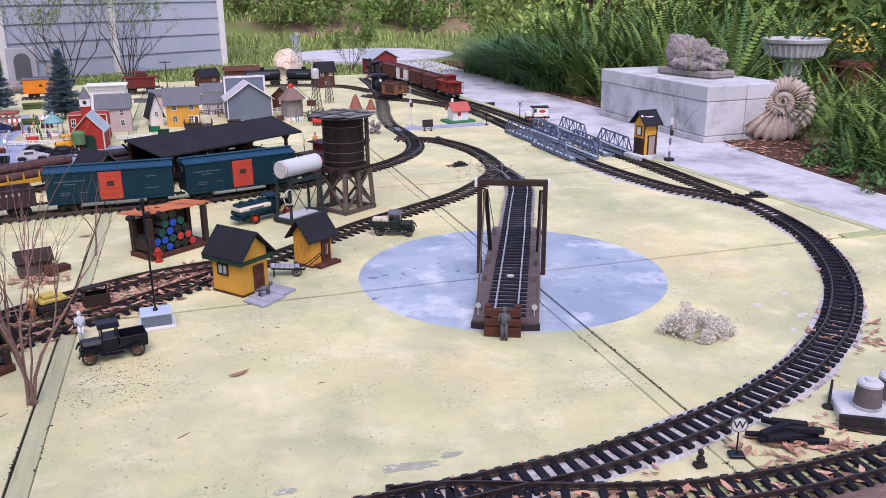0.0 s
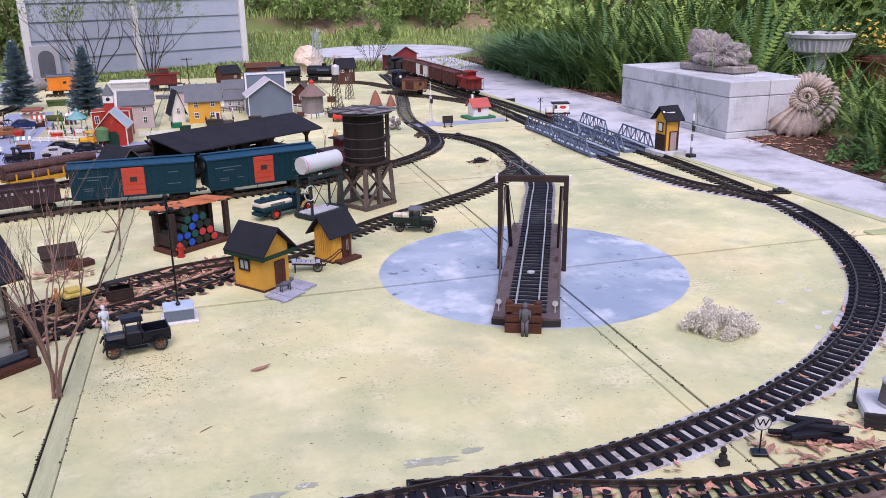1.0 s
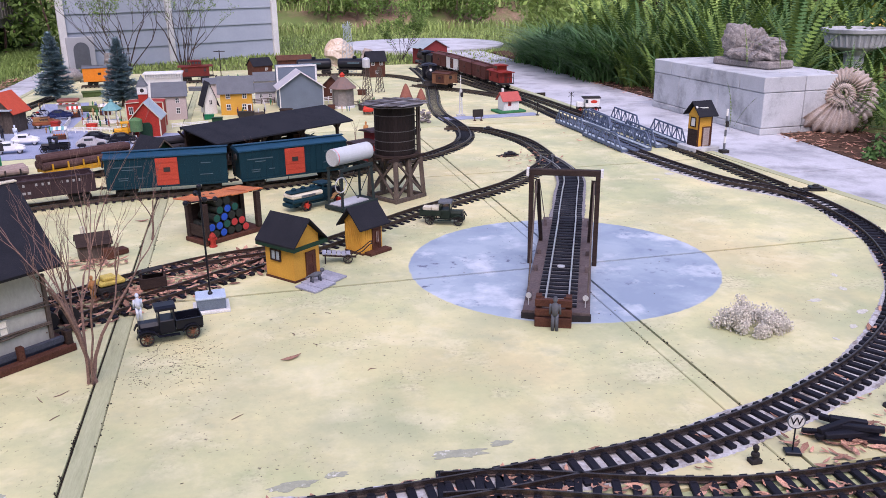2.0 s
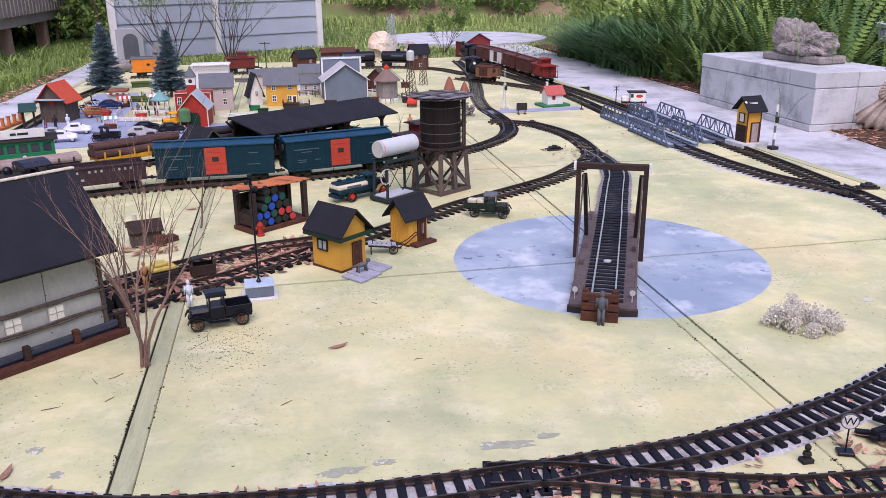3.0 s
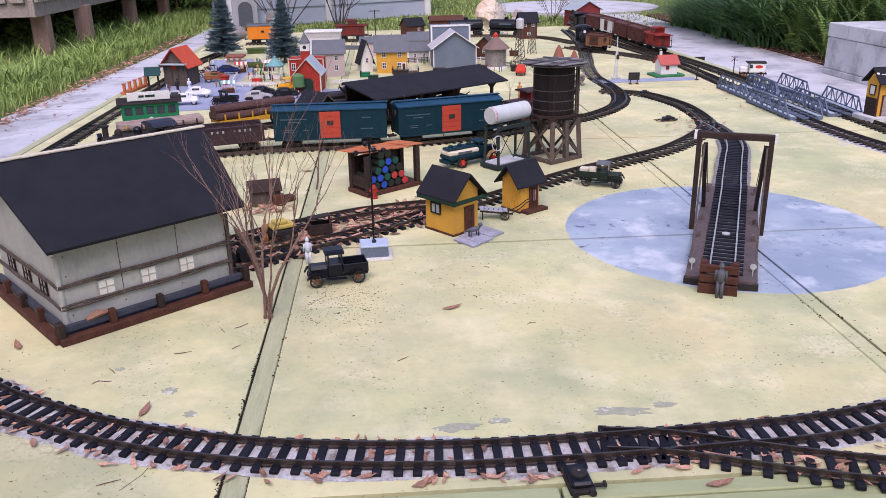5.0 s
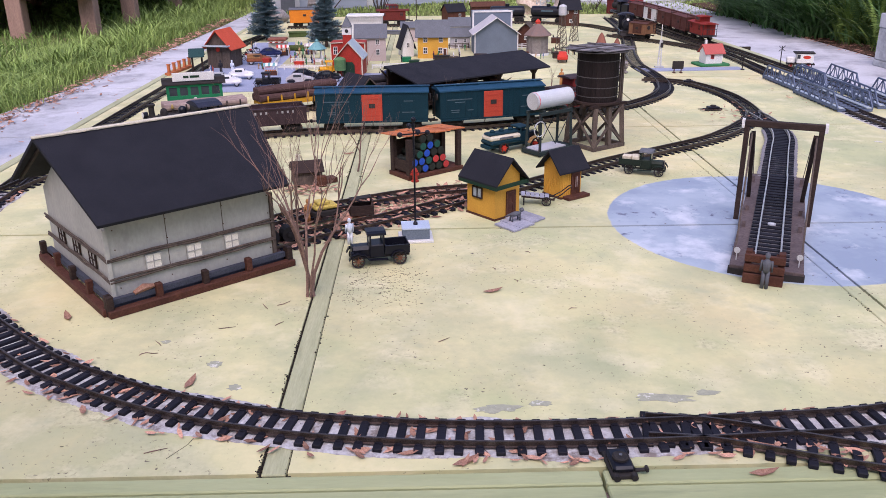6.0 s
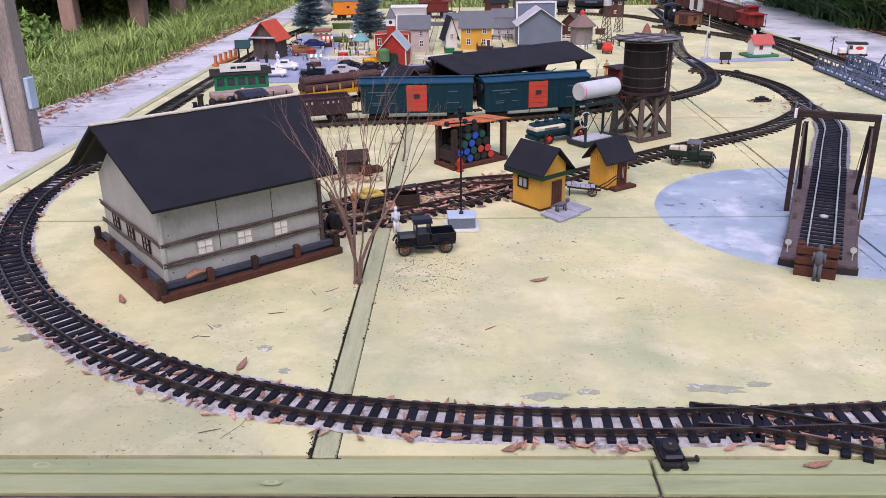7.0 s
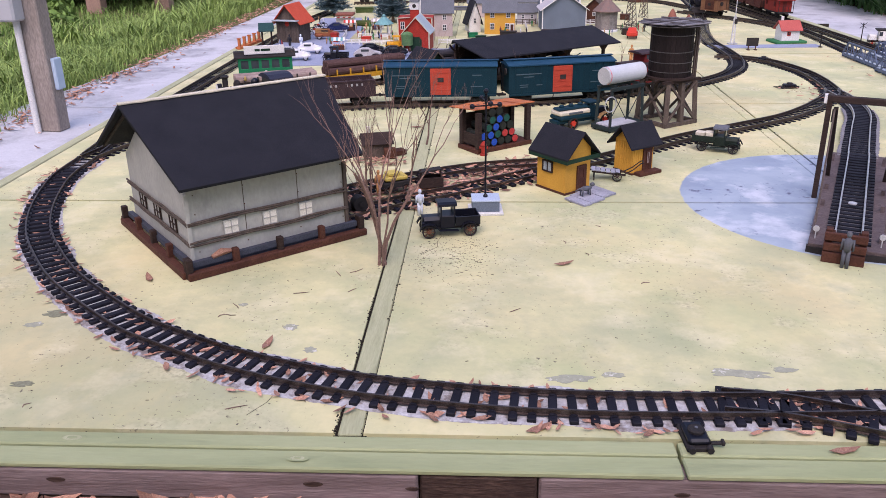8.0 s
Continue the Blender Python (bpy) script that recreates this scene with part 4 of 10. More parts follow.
    bx(bm, (-0.004, -0.376, 0.010), (0.072, 0.012, 0.020), bev=0.001)
    part("buffer_foot", bm, M_BRNWOOD, tt)
    w = tt.matrix_basis @ Vector((0.000, -0.396, 0))
    figurine(w.x, w.y, 0, 155, 0.072, M_FIGGREY, "grey painted worker figure leaning on the buffer stop")


M_TTDECK = surf("brown_deck_paint", (0.150, 0.118, 0.115), (0.105, 0.082, 0.082), scale=30, rough=0.7, bump=0.2, fine=200)
M_FIGGREY = surf("grey_figure_paint", (0.11, 0.12, 0.14), (0.07, 0.07, 0.08), scale=80, rough=0.6, bump=0.0)
M_FIGWHITE = surf("white_figure_paint", (0.72, 0.74, 0.78), (0.45, 0.55, 0.7), scale=80, rough=0.6, bump=0.0)
M_FIGTAN = surf("tan_figure_paint", (0.50, 0.24, 0.08), (0.32, 0.16, 0.08), scale=80, rough=0.6, bump=0.0)
M_PLANK = surf("blue_grey_planks", (0.40, 0.41, 0.47), (0.30, 0.31, 0.37), scale=30, rough=0.8, bump=0.3, fine=200, rand=0.1)
turntable()


def hut(x, y, rz, w, d, ze, zr, label, ridge_x=False, green=True):
    """A small yellow yard hut; the gable faces -y, or +-x when ridge_x."""
    h = thing("yard_hut", label, "hut", pose(x, y, 0, 0, 0, rz))
    turn = Matrix.Rotation(radians(90), 4, "Z") if ridge_x else Matrix()
    ww, dd = (d, w) if ridge_x else (w, d)
    bm = gable_walls(ww, dd, ze, zr - 0.004)
    bm.transform(turn)
    part("wall", bm, M_YELLOW, h)
    hw = ww / 2 + (0.013 if green else 0.012)
    s = (zr - ze) / (ww / 2)
    for k in (-1, 1):
        bm = B()
        prism(bm, [(0, zr), (k * hw, zr - s * hw), (k * hw, zr - s * hw + 0.004), (0, zr + 0.0045)], -dd / 2 - 0.018, dd / 2 + 0.018)
        bm.transform(turn)
        part("roof_panel", bm, M_SHINGLE, h)
    if green:
        for k in (-1, 1):
            bm = B()
            bx(bm, (k * (hw - 0.0022), 0, zr - s * hw - 0.0035), (0.004, dd + 0.034, 0.009))
            bx(bm, (0, k * (dd / 2 + 0.0145), zr - s * hw - 0.0030), (2 * hw - 0.009, 0.004, 0.009))
            bm.transform(turn)
            part("fascia", bm, M_DKGREEN, h, "dark green eaves board")
    else:
        for k in range(-4, 5):
            bm = B()
            bx(bm, (k * w / 9, -d / 2 - 0.0008, ze / 2), (0.0012, 0.0016, ze))
            part("batten", bm, M_YELLOW, h)
            bm = B()
            bx(bm, (-w / 2 - 0.0008, k * d / 9, ze / 2), (0.0016, 0.0012, ze))
            part("batten", bm, M_YELLOW, h)
    bm = B()
    bx(bm, (0, 0, 0.0025), (w + 0.004, d + 0.004, 0.005))
    part("sill", bm, M_BRNWOOD, h)
    return h


h1 = hut(0.3675, 1.033, 40, 0.080, 0.092, 0.099, 0.141, "yellow yard hut with dark roof and green eaves beside the spur")
door(h1, pose(0.010, -0.0468, 0.004), 0.022, 0.056, M_BRNWOOD, M_RUST)
window(h1, pose(-0.041, 0.010, 0.058, 0, 0, -90), 0.030, 0.024, M_DARKWOOD, M_TIN, 2, 1)
for k in range(5):
    bm = B()
    bx(bm, (0.3925 + 0.0155 * k, 0.925 + 0.0185 * k, 0.003 + 0.0006 * (k % 2)), (0.0225, 0.064 + 0.004 * (k % 3), 0.004), rz=38)
    if k == 0:
        ramp = thing("plank_ramp", "grey weathered plank ramp at the yellow hut's door", "ramp")
    part("plank", bm, M_PLANK, ramp)
bm = B()
ball(bm, (0, 0, 0.016), (0.017, 0.006, 0.006), 10, 8)
ball(bm, (0.018, 0, 0.023), (0.006, 0.005, 0.005), 8, 6)
for sx in (-1, 1):
    for sy in (-1, 1):
        cyl(bm, (sx * 0.011, sy * 0.004, 0), (sx * 0.010, sy * 0.004, 0.014), 0.0018, 0.0024, 6)
cyl(bm, (-0.016, 0, 0.018), (-0.028, 0, 0.014), 0.0022, 0.001, 6)
solo("figurine", bm, M_FIGGREY, "small dark plain figure standing on the plank ramp", "figurine", pose(0.412, 0.958, 0.006, 0, 0, 30), smooth=True)
h2 = hut(0.553, 1.172, 34, 0.066, 0.064, 0.080, 0.116, "weathered ochre hut with plank walls and dark roof", ridge_x=True, green=False)
door(h2, pose(0.012, -0.0330, 0.004), 0.020, 0.056, M_BRNWOOD, M_BRNWOOD)
window(h2, pose(0.012, -0.0365, 0.040), 0.010, 0.030, M_BRNWOOD, M_PINK, 2, 1, 0.0014)
bm = B()
bx(bm, (0.008, -0.044, 0.004), (0.072, 0.024, 0.008), bev=0.001)
part("porch", bm, M_BRNWOOD, h2)


def spoked_wheel(parent, m, r, w, tyre, rim, name="wheel", spokes=8, hub=0.25):
    """A wheel about the y axis: tyre, rim with spokes, hub."""
    bm = B()
    prof = [(r * 0.80, -w / 2), (r * 0.97, -w / 2), (r, -w * 0.25), (r, w * 0.25), (r * 0.97, w / 2), (r * 0.80, w / 2)]
    seg = 18
    rings = [[bm.verts.new((a * math.cos(2 * math.pi * i / seg), b, a * math.sin(2 * math.pi * i / seg))) for i in range(seg)] for a, b in prof]
    for p, q in zip(rings, rings[1:] + rings[:1]):
        for i in range(seg):
            bm.faces.new((p[i], p[(i + 1) % seg], q[(i + 1) % seg], q[i]))
    wh = part(name, bm, tyre, parent)
    wh.matrix_local = m
    bm = B()
    for i in range(spokes):
        a = 2 * math.pi * i / spokes
        beam(bm, (0, 0, 0), (r * 0.83 * math.cos(a), 0, r * 0.83 * math.sin(a)), max(0.0012, r * 0.11))
    cyl(bm, (0, -w * 0.6, 0), (0, w * 0.6, 0), r * hub, seg=10)
    part("spokes", bm, rim, wh)
    return wh


def old_truck(x, y, rz, label, body, k=1.0, kind="pickup", cabroof=None, wheelrim=None, category="truck"):
    """A vintage motor truck, nose towards +x; 0.125 m long at k = 1."""
    v = thing("model_truck", label, category, pose(x, y, 0, 0, 0, rz) @ Matrix.Scale(k, 4), group="vintage model road vehicles")
    rim = wheelrim or M_BRNWOOD
    bm = B()
    for s in (-1, 1):
        bx(bm, (-0.004, s * 0.013, 0.0175), (0.118, 0.004, 0.004))
        cyl(bm, (-0.040 if s < 0 else 0.042, -0.024, 0.0125), (-0.040 if s < 0 else 0.042, 0.024, 0.0125), 0.0015, seg=6)
    part("chassis", bm, M_MATBLACK, v)
    for xx in (-0.042, 0.042):
        for s in (-1, 1):
            spoked_wheel(v, pose(xx, s * 0.0235, 0.0135), 0.0135, 0.005, M_MATBLACK, rim)
    bm = B()
    prism(bm, [(-0.013, 0.020), (0.013, 0.020), (0.0135, 0.034), (0.009, 0.041), (-0.009, 0.041), (-0.0135, 0.034)], 0.018, 0.050, Matrix.Rotation(radians(-90), 4, "Z"))
    part("hood", bm, body, v)
    bm = B()
    bx(bm, (0.0515, 0, 0.030), (0.003, 0.024, 0.022), bev=0.001)
    part("radiator", bm, M_BLACK if kind != "roadster" else M_BRASS, v)
    for s in (-1, 1):
        bm = B()
        cyl(bm, (0.050, s * 0.017, 0.030), (0.0555, s * 0.017, 0.030), 0.0028, 0.004, 10)
        part("headlight", bm, M_BLACK, v)
        bm = B()
        pts = [(0.060, s * 0.0235, 0.018), (0.055, s * 0.0235, 0.0275), (0.042, s * 0.0235, 0.0305), (0.029, s * 0.0235, 0.027), (0.020, s * 0.0235, 0.016), (-0.018, s * 0.0235, 0.0145)]
        for a, b in zip(pts, pts[1:]):
            beam(bm, a, b, 0.0095, 0.0016)
        part("fender", bm, body if kind != "tanker" else M_CREAM, v)
        bm = B()
        for a, b in zip([(-0.055, 0.019), (-0.050, 0.0275), (-0.040, 0.030), (-0.029, 0.027)], [(-0.050, 0.0275), (-0.040, 0.030), (-0.029, 0.027), (-0.024, 0.018)]):
            beam(bm, (a[0], s * 0.0235, a[1]), (b[0], s * 0.0235, b[1]), 0.0085, 0.0014)
        part("rear_fender", bm, body, v)
    # cab
    bm = B()
    bx(bm, (0.003, 0, 0.031), (0.030, 0.040, 0.026), bev=0.0015)
    part("cab_body", bm, body, v)
    bm = B()
    for sx in (-0.011, 0.016):
        for s in (-1, 1):
            bx(bm, (sx, s * 0.0185, 0.054), (0.003, 0.003, 0.022))
    bx(bm, (-0.0115, 0, 0.054), (0.0025, 0.038, 0.022))
    part("cab_frame", bm, body, v)
    bm = B()
    prism(bm, [(-0.021, 0.064), (0.021, 0.064), (0.020, 0.0685), (0.012, 0.071), (-0.012, 0.071), (-0.020, 0.0685)], -0.016, 0.022, Matrix.Rotation(radians(-90), 4, "Z"))
    part("cab_roof", bm, cabroof or body, v)
    bm = B()
    bx(bm, (0.0165, 0, 0.0535), (0.0008, 0.034, 0.020))
    part("windscreen", bm, M_GLASS, v)
    if kind == "pickup":
        for s in (-1, 1):
            bm = B()
            bx(bm, (-0.038, s * 0.021, 0.032), (0.050, 0.002, 0.018))
            bx(bm, (-0.038, s * 0.0225, 0.041), (0.050, 0.003, 0.002))
            part("bed_side", bm, body, v)
            bm = B()
            bx(bm, (-0.038 + s * 0.024, 0, 0.032), (0.002, 0.0395, 0.018))
            part("tailgate" if s < 0 else "bed_front", bm, body, v)
        bm = B()
        bx(bm, (-0.038, 0, 0.024), (0.0455, 0.0395, 0.002))
        part("bed_floor", bm, body, v)
    if kind == "flat":
        bm = B()
        bx(bm, (-0.040, 0, 0.030), (0.062, 0.050, 0.004))
        part("bed_floor", bm, body, v)
        for s in (-1, 1):
            bm = B()
            bx(bm, (-0.040, s * 0.024, 0.038), (0.062, 0.002, 0.012))
            part("bed_side", bm, body, v)
        bm = B()
        bx(bm, (-0.070, 0, 0.038), (0.002, 0.0455, 0.012))
        part("tailgate", bm, body, v)
        for i, (px, py, sx, sy, sz) in enumerate(((-0.052, 0.006, 0.026, 0.026, 0.016), (-0.027, -0.004, 0.020, 0.030, 0.020), (-0.040, 0.018, 0.02, 0.010, 0.012))):
            bm = B()
            bx(bm, (px, py, 0.0322 + sz / 2), (sx, sy, sz), rz=8 * i, bev=0.001)
            solo("crate", bm, M_CREAM, "pale cream crate loaded on the flat truck", "crate", v.matrix_basis.copy())
    return v


old_truck(0.110, 0.735, 192, "black vintage pickup truck with spoked wheels", M_BLACK, 1.0, wheelrim=surf("rust_spoke", (0.20, 0.09, 0.05), scale=80, rough=0.6))
figurine(0.046, 0.838, 0, 200, 0.060, M_FIGWHITE, "white and pale blue painted figure beside the pickup")
old_truck(0.808, 1.348, -24, "dark green flatbed truck loaded with cream crates", surf("truck_green", (0.022, 0.034, 0.026), scale=60, rough=0.45, bump=0.05), 0.96, kind="flat", cabroof=M_GREYROOF, wheelrim=M_MATBLACK)


def tank_truck():
    v = thing("tank_truck", "dark teal vintage fuel tanker with cream tank and fenders", "truck", pose(0.468, 1.628, 0, 0, 0, 31), group="vintage model road vehicles")
    bm = B()
    bx(bm, (-0.010, 0, 0.022), (0.175, 0.040, 0.010), bev=0.001)
    part("chassis", bm, M_TEAL, v)
    for xx, r in ((-0.045, 0.017), (0.072, 0.016)):
        for s in (-1, 1):
            spoked_wheel(v, pose(xx, s * 0.028, r), r, 0.008, M_MATBLACK, M_BRIGHTRED, spokes=6, hub=0.45)
    for z, mat, n in ((0.034, M_TEAL, "tank_skirt"), (0.047, M_CREAM, "tank"), (0.058, M_TEAL, "tank_top")):
        bm = B()
        w = {0.034: 0.030, 0.047: 0.027, 0.058: 0.018}[z]
        h = {0.034: 0.014, 0.047: 0.014, 0.058: 0.008}[z]
        bx(bm, (-0.035, 0, z), (0.110, 2 * w, h), bev=0.004)
        part(n, bm, mat, v)
    for i in range(3):
        bm = B()
        lathe(bm, [(0.008, 0.060), (0.008, 0.066), (0.005, 0.069)], (-0.068 + 0.033 * i, 0, 0), 12)
        part("filler_cap", bm, M_TEAL, v)
    bm = B()
    bx(bm, (-0.035, -0.0275, 0.047), (0.05, 0.001, 0.006))
    part("marking_bar", bm, M_FIGGREY, v)
    bm = B()
    bx(bm, (0.036, 0, 0.042), (0.036, 0.048, 0.034), bev=0.002)
    bx(bm, (0.036, 0, 0.069), (0.040, 0.050, 0.006), bev=0.002)
    for s in (-1, 1):
        for a in (0.022, 0.050):
            bx(bm, (a, s * 0.022, 0.061), (0.004, 0.004, 0.012))
    part("cab", bm, M_TEAL, v)
    bm = B()
    bx(bm, (0.075, 0, 0.036), (0.042, 0.030, 0.026), bev=0.004)
    part("hood", bm, M_BLACK, v)
    for s in (-1, 1):
        bm = B()
        pts = [(0.094, 0.022), (0.090, 0.032), (0.076, 0.037), (0.060, 0.032), (0.050, 0.020)]
        for a, b in zip(pts, pts[1:]):
            beam(bm, (a[0], s * 0.026, a[1]), (b[0], s * 0.026, b[1]), 0.014, 0.003)
        part("fender", bm, surf("tan_fender", (0.55, 0.33, 0.14), scale=60, rough=0.5, bump=0.0), v)
        bm = B()
        cyl(bm, (0.094, s * 0.016, 0.040), (0.100, s * 0.016, 0.040), 0.004, 0.006, 10)
        part("headlight", bm, M_BRASS, v)


tank_truck()


M_TANKSILVER = surf("tank_silver_white", (0.56, 0.60, 0.63), (0.46, 0.50, 0.53), scale=25, rough=0.5, bump=0.05, fine=300, grain=0.25)
M_FADERED = surf("faded_red_band", (0.52, 0.14, 0.15), (0.56, 0.50, 0.52), scale=60, rough=0.6, bump=0.0)


def fuel_stand():
    st = thing("fuel_tank_stand", "silver-white fuel tank on a dark green steel stand", "tank", pose(0.580, 1.600, 0, 0, 0, 37))
    for sx in (-1, 1):
        for sy in (-1, 1):
            bm = B()
            beam(bm, (sx * 0.066, sy * 0.030, 0), (sx * 0.062, sy * 0.026, 0.124), 0.008)
            part("leg", bm, M_STAND, st)
    for s in (-1, 1):
        bm = B()
        beam(bm, (-0.066, s * 0.027, 0.124), (0.066, s * 0.027, 0.124), 0.009)
        part("top_rail", bm, M_STAND, st)
        bm = B()
        cyl(bm, (-0.062, s * 0.027, 0.118), (0.0, s * 0.028, 0.03), 0.0013, seg=6)
        cyl(bm, (0.062, s * 0.027, 0.118), (0.0, s * 0.028, 0.03), 0.0013, seg=6)
        part("brace", bm, M_STAND, st)
        bm = B()
        bx(bm, (s * 0.045, 0, 0.130), (0.008, 0.050, 0.008))
        part("saddle", bm, M_STAND, st)
    bm = B()
    lathe(bm, [(0.0, -0.077), (0.020, -0.076), (0.0255, -0.072), (0.0255, 0.072), (0.020, 0.076), (0.0, 0.077)][1:-1], seg=24, m=Matrix.Translation((0.004, 0, 0.160)) @ Matrix.Rotation(radians(90), 4, "Y"))
    tk = part("tank", bm, M_TANKSILVER, st, smooth=False)
    bm = B()
    lathe(bm, [(0.0258, -0.0715), (0.0258, -0.0675)], seg=24, m=Matrix.Translation((0.004, 0, 0.160)) @ Matrix.Rotation(radians(90), 4, "Y"))
    part("band", bm, M_FADERED, tk)
    bm = B()
    lathe(bm, [(0.0245, -0.0765), (0.0245, -0.0745)], seg=24, m=Matrix.Translation((0.004, 0, 0.160)) @ Matrix.Rotation(radians(90), 4, "Y"))
    part("end_plate", bm, M_SILVER, tk)
    bm = B()
    bx(bm, (0.0, 0, 0.010), (0.150, 0.078, 0.012), bev=0.001)
    part("catch_tray", bm, M_STAND, st)
    bm = B()
    bx(bm, (-0.012, 0, 0.0175), (0.11, 0.060, 0.003))
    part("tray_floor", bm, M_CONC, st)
    bm = B()
    sweep(bm, [(-0.070, -0.03, 0.128), (-0.078, -0.034, 0.09), (-0.074, -0.036, 0.05), (-0.085, -0.045, 0.018)], 0.0018, 6)
    part("hose", bm, M_MATBLACK, st)
    bm = B()
    sweep(bm, [(-0.075 + 0.022 * math.cos(a * 0.4), -0.036, 0.085 + 0.022 * math.sin(a * 0.4)) for a in range(17)], 0.0016, 6)
    part("hose_loop", bm, M_SILVER, st)


M_STAND = surf("dark_green_steel", (0.020, 0.034, 0.036), (0.03, 0.042, 0.042), scale=40, rough=0.55, bump=0.1)
fuel_stand()


def water_tower():
    wt = thing("water_tower", "dark wooden water tower with banded tank on timber legs", "water tower", pose(0.731, 1.672, 0, 0, 0, 34))
    a = 0.060
    for c, s in (((0, -a, 0.006), (0.135, 0.012, 0.012)), ((0, a, 0.006), (0.135, 0.012, 0.012)), ((-a, 0, 0.006), (0.012, 0.108, 0.011)), ((a, 0, 0.006), (0.012, 0.108, 0.011))):
        bm = B()
        bx(bm, c, s, bev=0.001)
        part("ground_beam", bm, M_GREYWOOD, wt)
    for sx in (-1, 0, 1):
        for sy in (-1, 1):
            bm = B()
            beam(bm, (sx * a, sy * a, 0.012), (sx * 0.054, sy * 0.054, 0.128), 0.014)
            part("leg", bm, M_GREYWOOD, wt)
    for s in (-1, 1):
        for k in (-1, 1):
            bm = B()
            beam(bm, (s * 0.061, -k * 0.055, 0.016), (s * 0.057, k * 0.050, 0.124), 0.006)
            beam(bm, (-k * 0.055, s * 0.061, 0.016), (k * 0.050, s * 0.057, 0.124), 0.006)
            part("cross_brace", bm, M_GREYWOOD, wt)
    for y in (-0.052, -0.018, 0.018, 0.052):
        bm = B()
        bx(bm, (0, y, 0.132), (0.150, 0.010, 0.008))
        part("joist", bm, M_DARKWOOD, wt)
    bm = B()
    lathe(bm, [(0.072, 0.136), (0.072, 0.142), (0.066, 0.1425)], seg=28)
    part("floor", bm, M_DARKWOOD, wt)
    n = 30
    for i in range(n):
        t = 2 * math.pi * i / n
        bm = B()
        bx(bm, (0, 0, 0.2145), (0.0126, 0.005, 0.145), bev=0.0007)
        st = part("stave", bm, M_STAVE, wt)
        st.matrix_local = pose(0.0595 * math.cos(t), 0.0595 * math.sin(t), 0, 0, 0, math.degrees(t) + 90)
    for z in (0.158, 0.185, 0.215, 0.262):
        bm = B()
        lathe(bm, [(0.0618, z - 0.0014), (0.0634, z - 0.0009), (0.0634, z + 0.0009), (0.0618, z + 0.0014)], seg=30)
        part("hoop", bm, M_HOOP, wt)
    # flat lid of overlapping sheets with coiled hose
    bm = B()
    lathe(bm, [(0.070, 0.2875), (0.088, 0.2885), (0.090, 0.2905), (0.086, 0.2915)], seg=26)
    part("lid_base", bm, M_LID, wt)
    rng = random.Random(17)
    for i in range(9):
        y = -0.076 + 0.019 * i
        L = 2 * math.sqrt(max(0.0012, 0.094 ** 2 - y * y)) * rng.uniform(0.94, 1.08)
        bm = B()
        bx(bm, (rng.uniform(-0.006, 0.006), y, 0.2945 + 0.0018 * (i % 2) + rng.uniform(0, 0.0015)), (L, 0.0195, 0.0028), rz=rng.uniform(-3, 3), bev=0.0006)
        # every third board is pale, a painted highlight on the dark lid
        part("lid_board", bm, M_LID if i % 3 else M_LIDPALE, wt)
    for x in (-0.04, 0.035):
        bm = B()
        bx(bm, (x, 0, 0.3000), (0.008, 0.150, 0.003), rz=6)
        part("lid_batten", bm, M_LID, wt)
    for c, s in (((0.078, -0.028, 0.210), (0.006, 0.006, 0.168)), ((0.078, 0.010, 0.210), (0.006, 0.006, 0.168)), ((0.078, -0.009, 0.291), (0.006, 0.030, 0.006))):
        bm = B()
        bx(bm, c, s)
        part("spout_frame", bm, M_GREYWOOD, wt)
    # ladder and spout on the side
    for s in (-1, 1):
        bm = B()
        beam(bm, (0.072, s * 0.016 - 0.01, 0.126), (0.072, s * 0.016 - 0.01, 0.292), 0.005)
        part("ladder_rail", bm, M_GREYWOOD, wt)
    for i in range(9):
        bm = B()
        bx(bm, (0.072, -0.01, 0.140 + 0.018 * i), (0.003, 0.030, 0.003))
        part("rung", bm, M_GREYWOOD, wt)
    bm = B()
    sweep(bm, [(0.070, 0.022, 0.150), (0.095, 0.020, 0.175), (0.118, 0.018, 0.196), (0.128, 0.018, 0.192)], [0.005, 0.006, 0.006, 0.007], 8)
    part("spout", bm, M_MATBLACK, wt)


M_STAVE = surf("creosoted_stave", (0.026, 0.018, 0.016), (0.014, 0.011, 0.011), scale=40, rough=0.6, bump=0.3, fine=200, stretch=(2, 2, 0.4), rand=0.25)
M_HOOP = surf("dull_iron_hoop", (0.15, 0.14, 0.135), (0.09, 0.085, 0.08), scale=60, rough=0.5, bump=0.1, metal=0.5)
M_LID = surf("dark_lid_board", (0.045, 0.040, 0.042), (0.15, 0.14, 0.145), scale=30, rough=0.6, bump=0.3)
# white highlights of the lid, put into the colour of some boards
M_LIDPALE = surf("highlight_lid_board", (0.34, 0.33, 0.34), (0.16, 0.15, 0.155), scale=30, rough=0.6, bump=0.3)
water_tower()


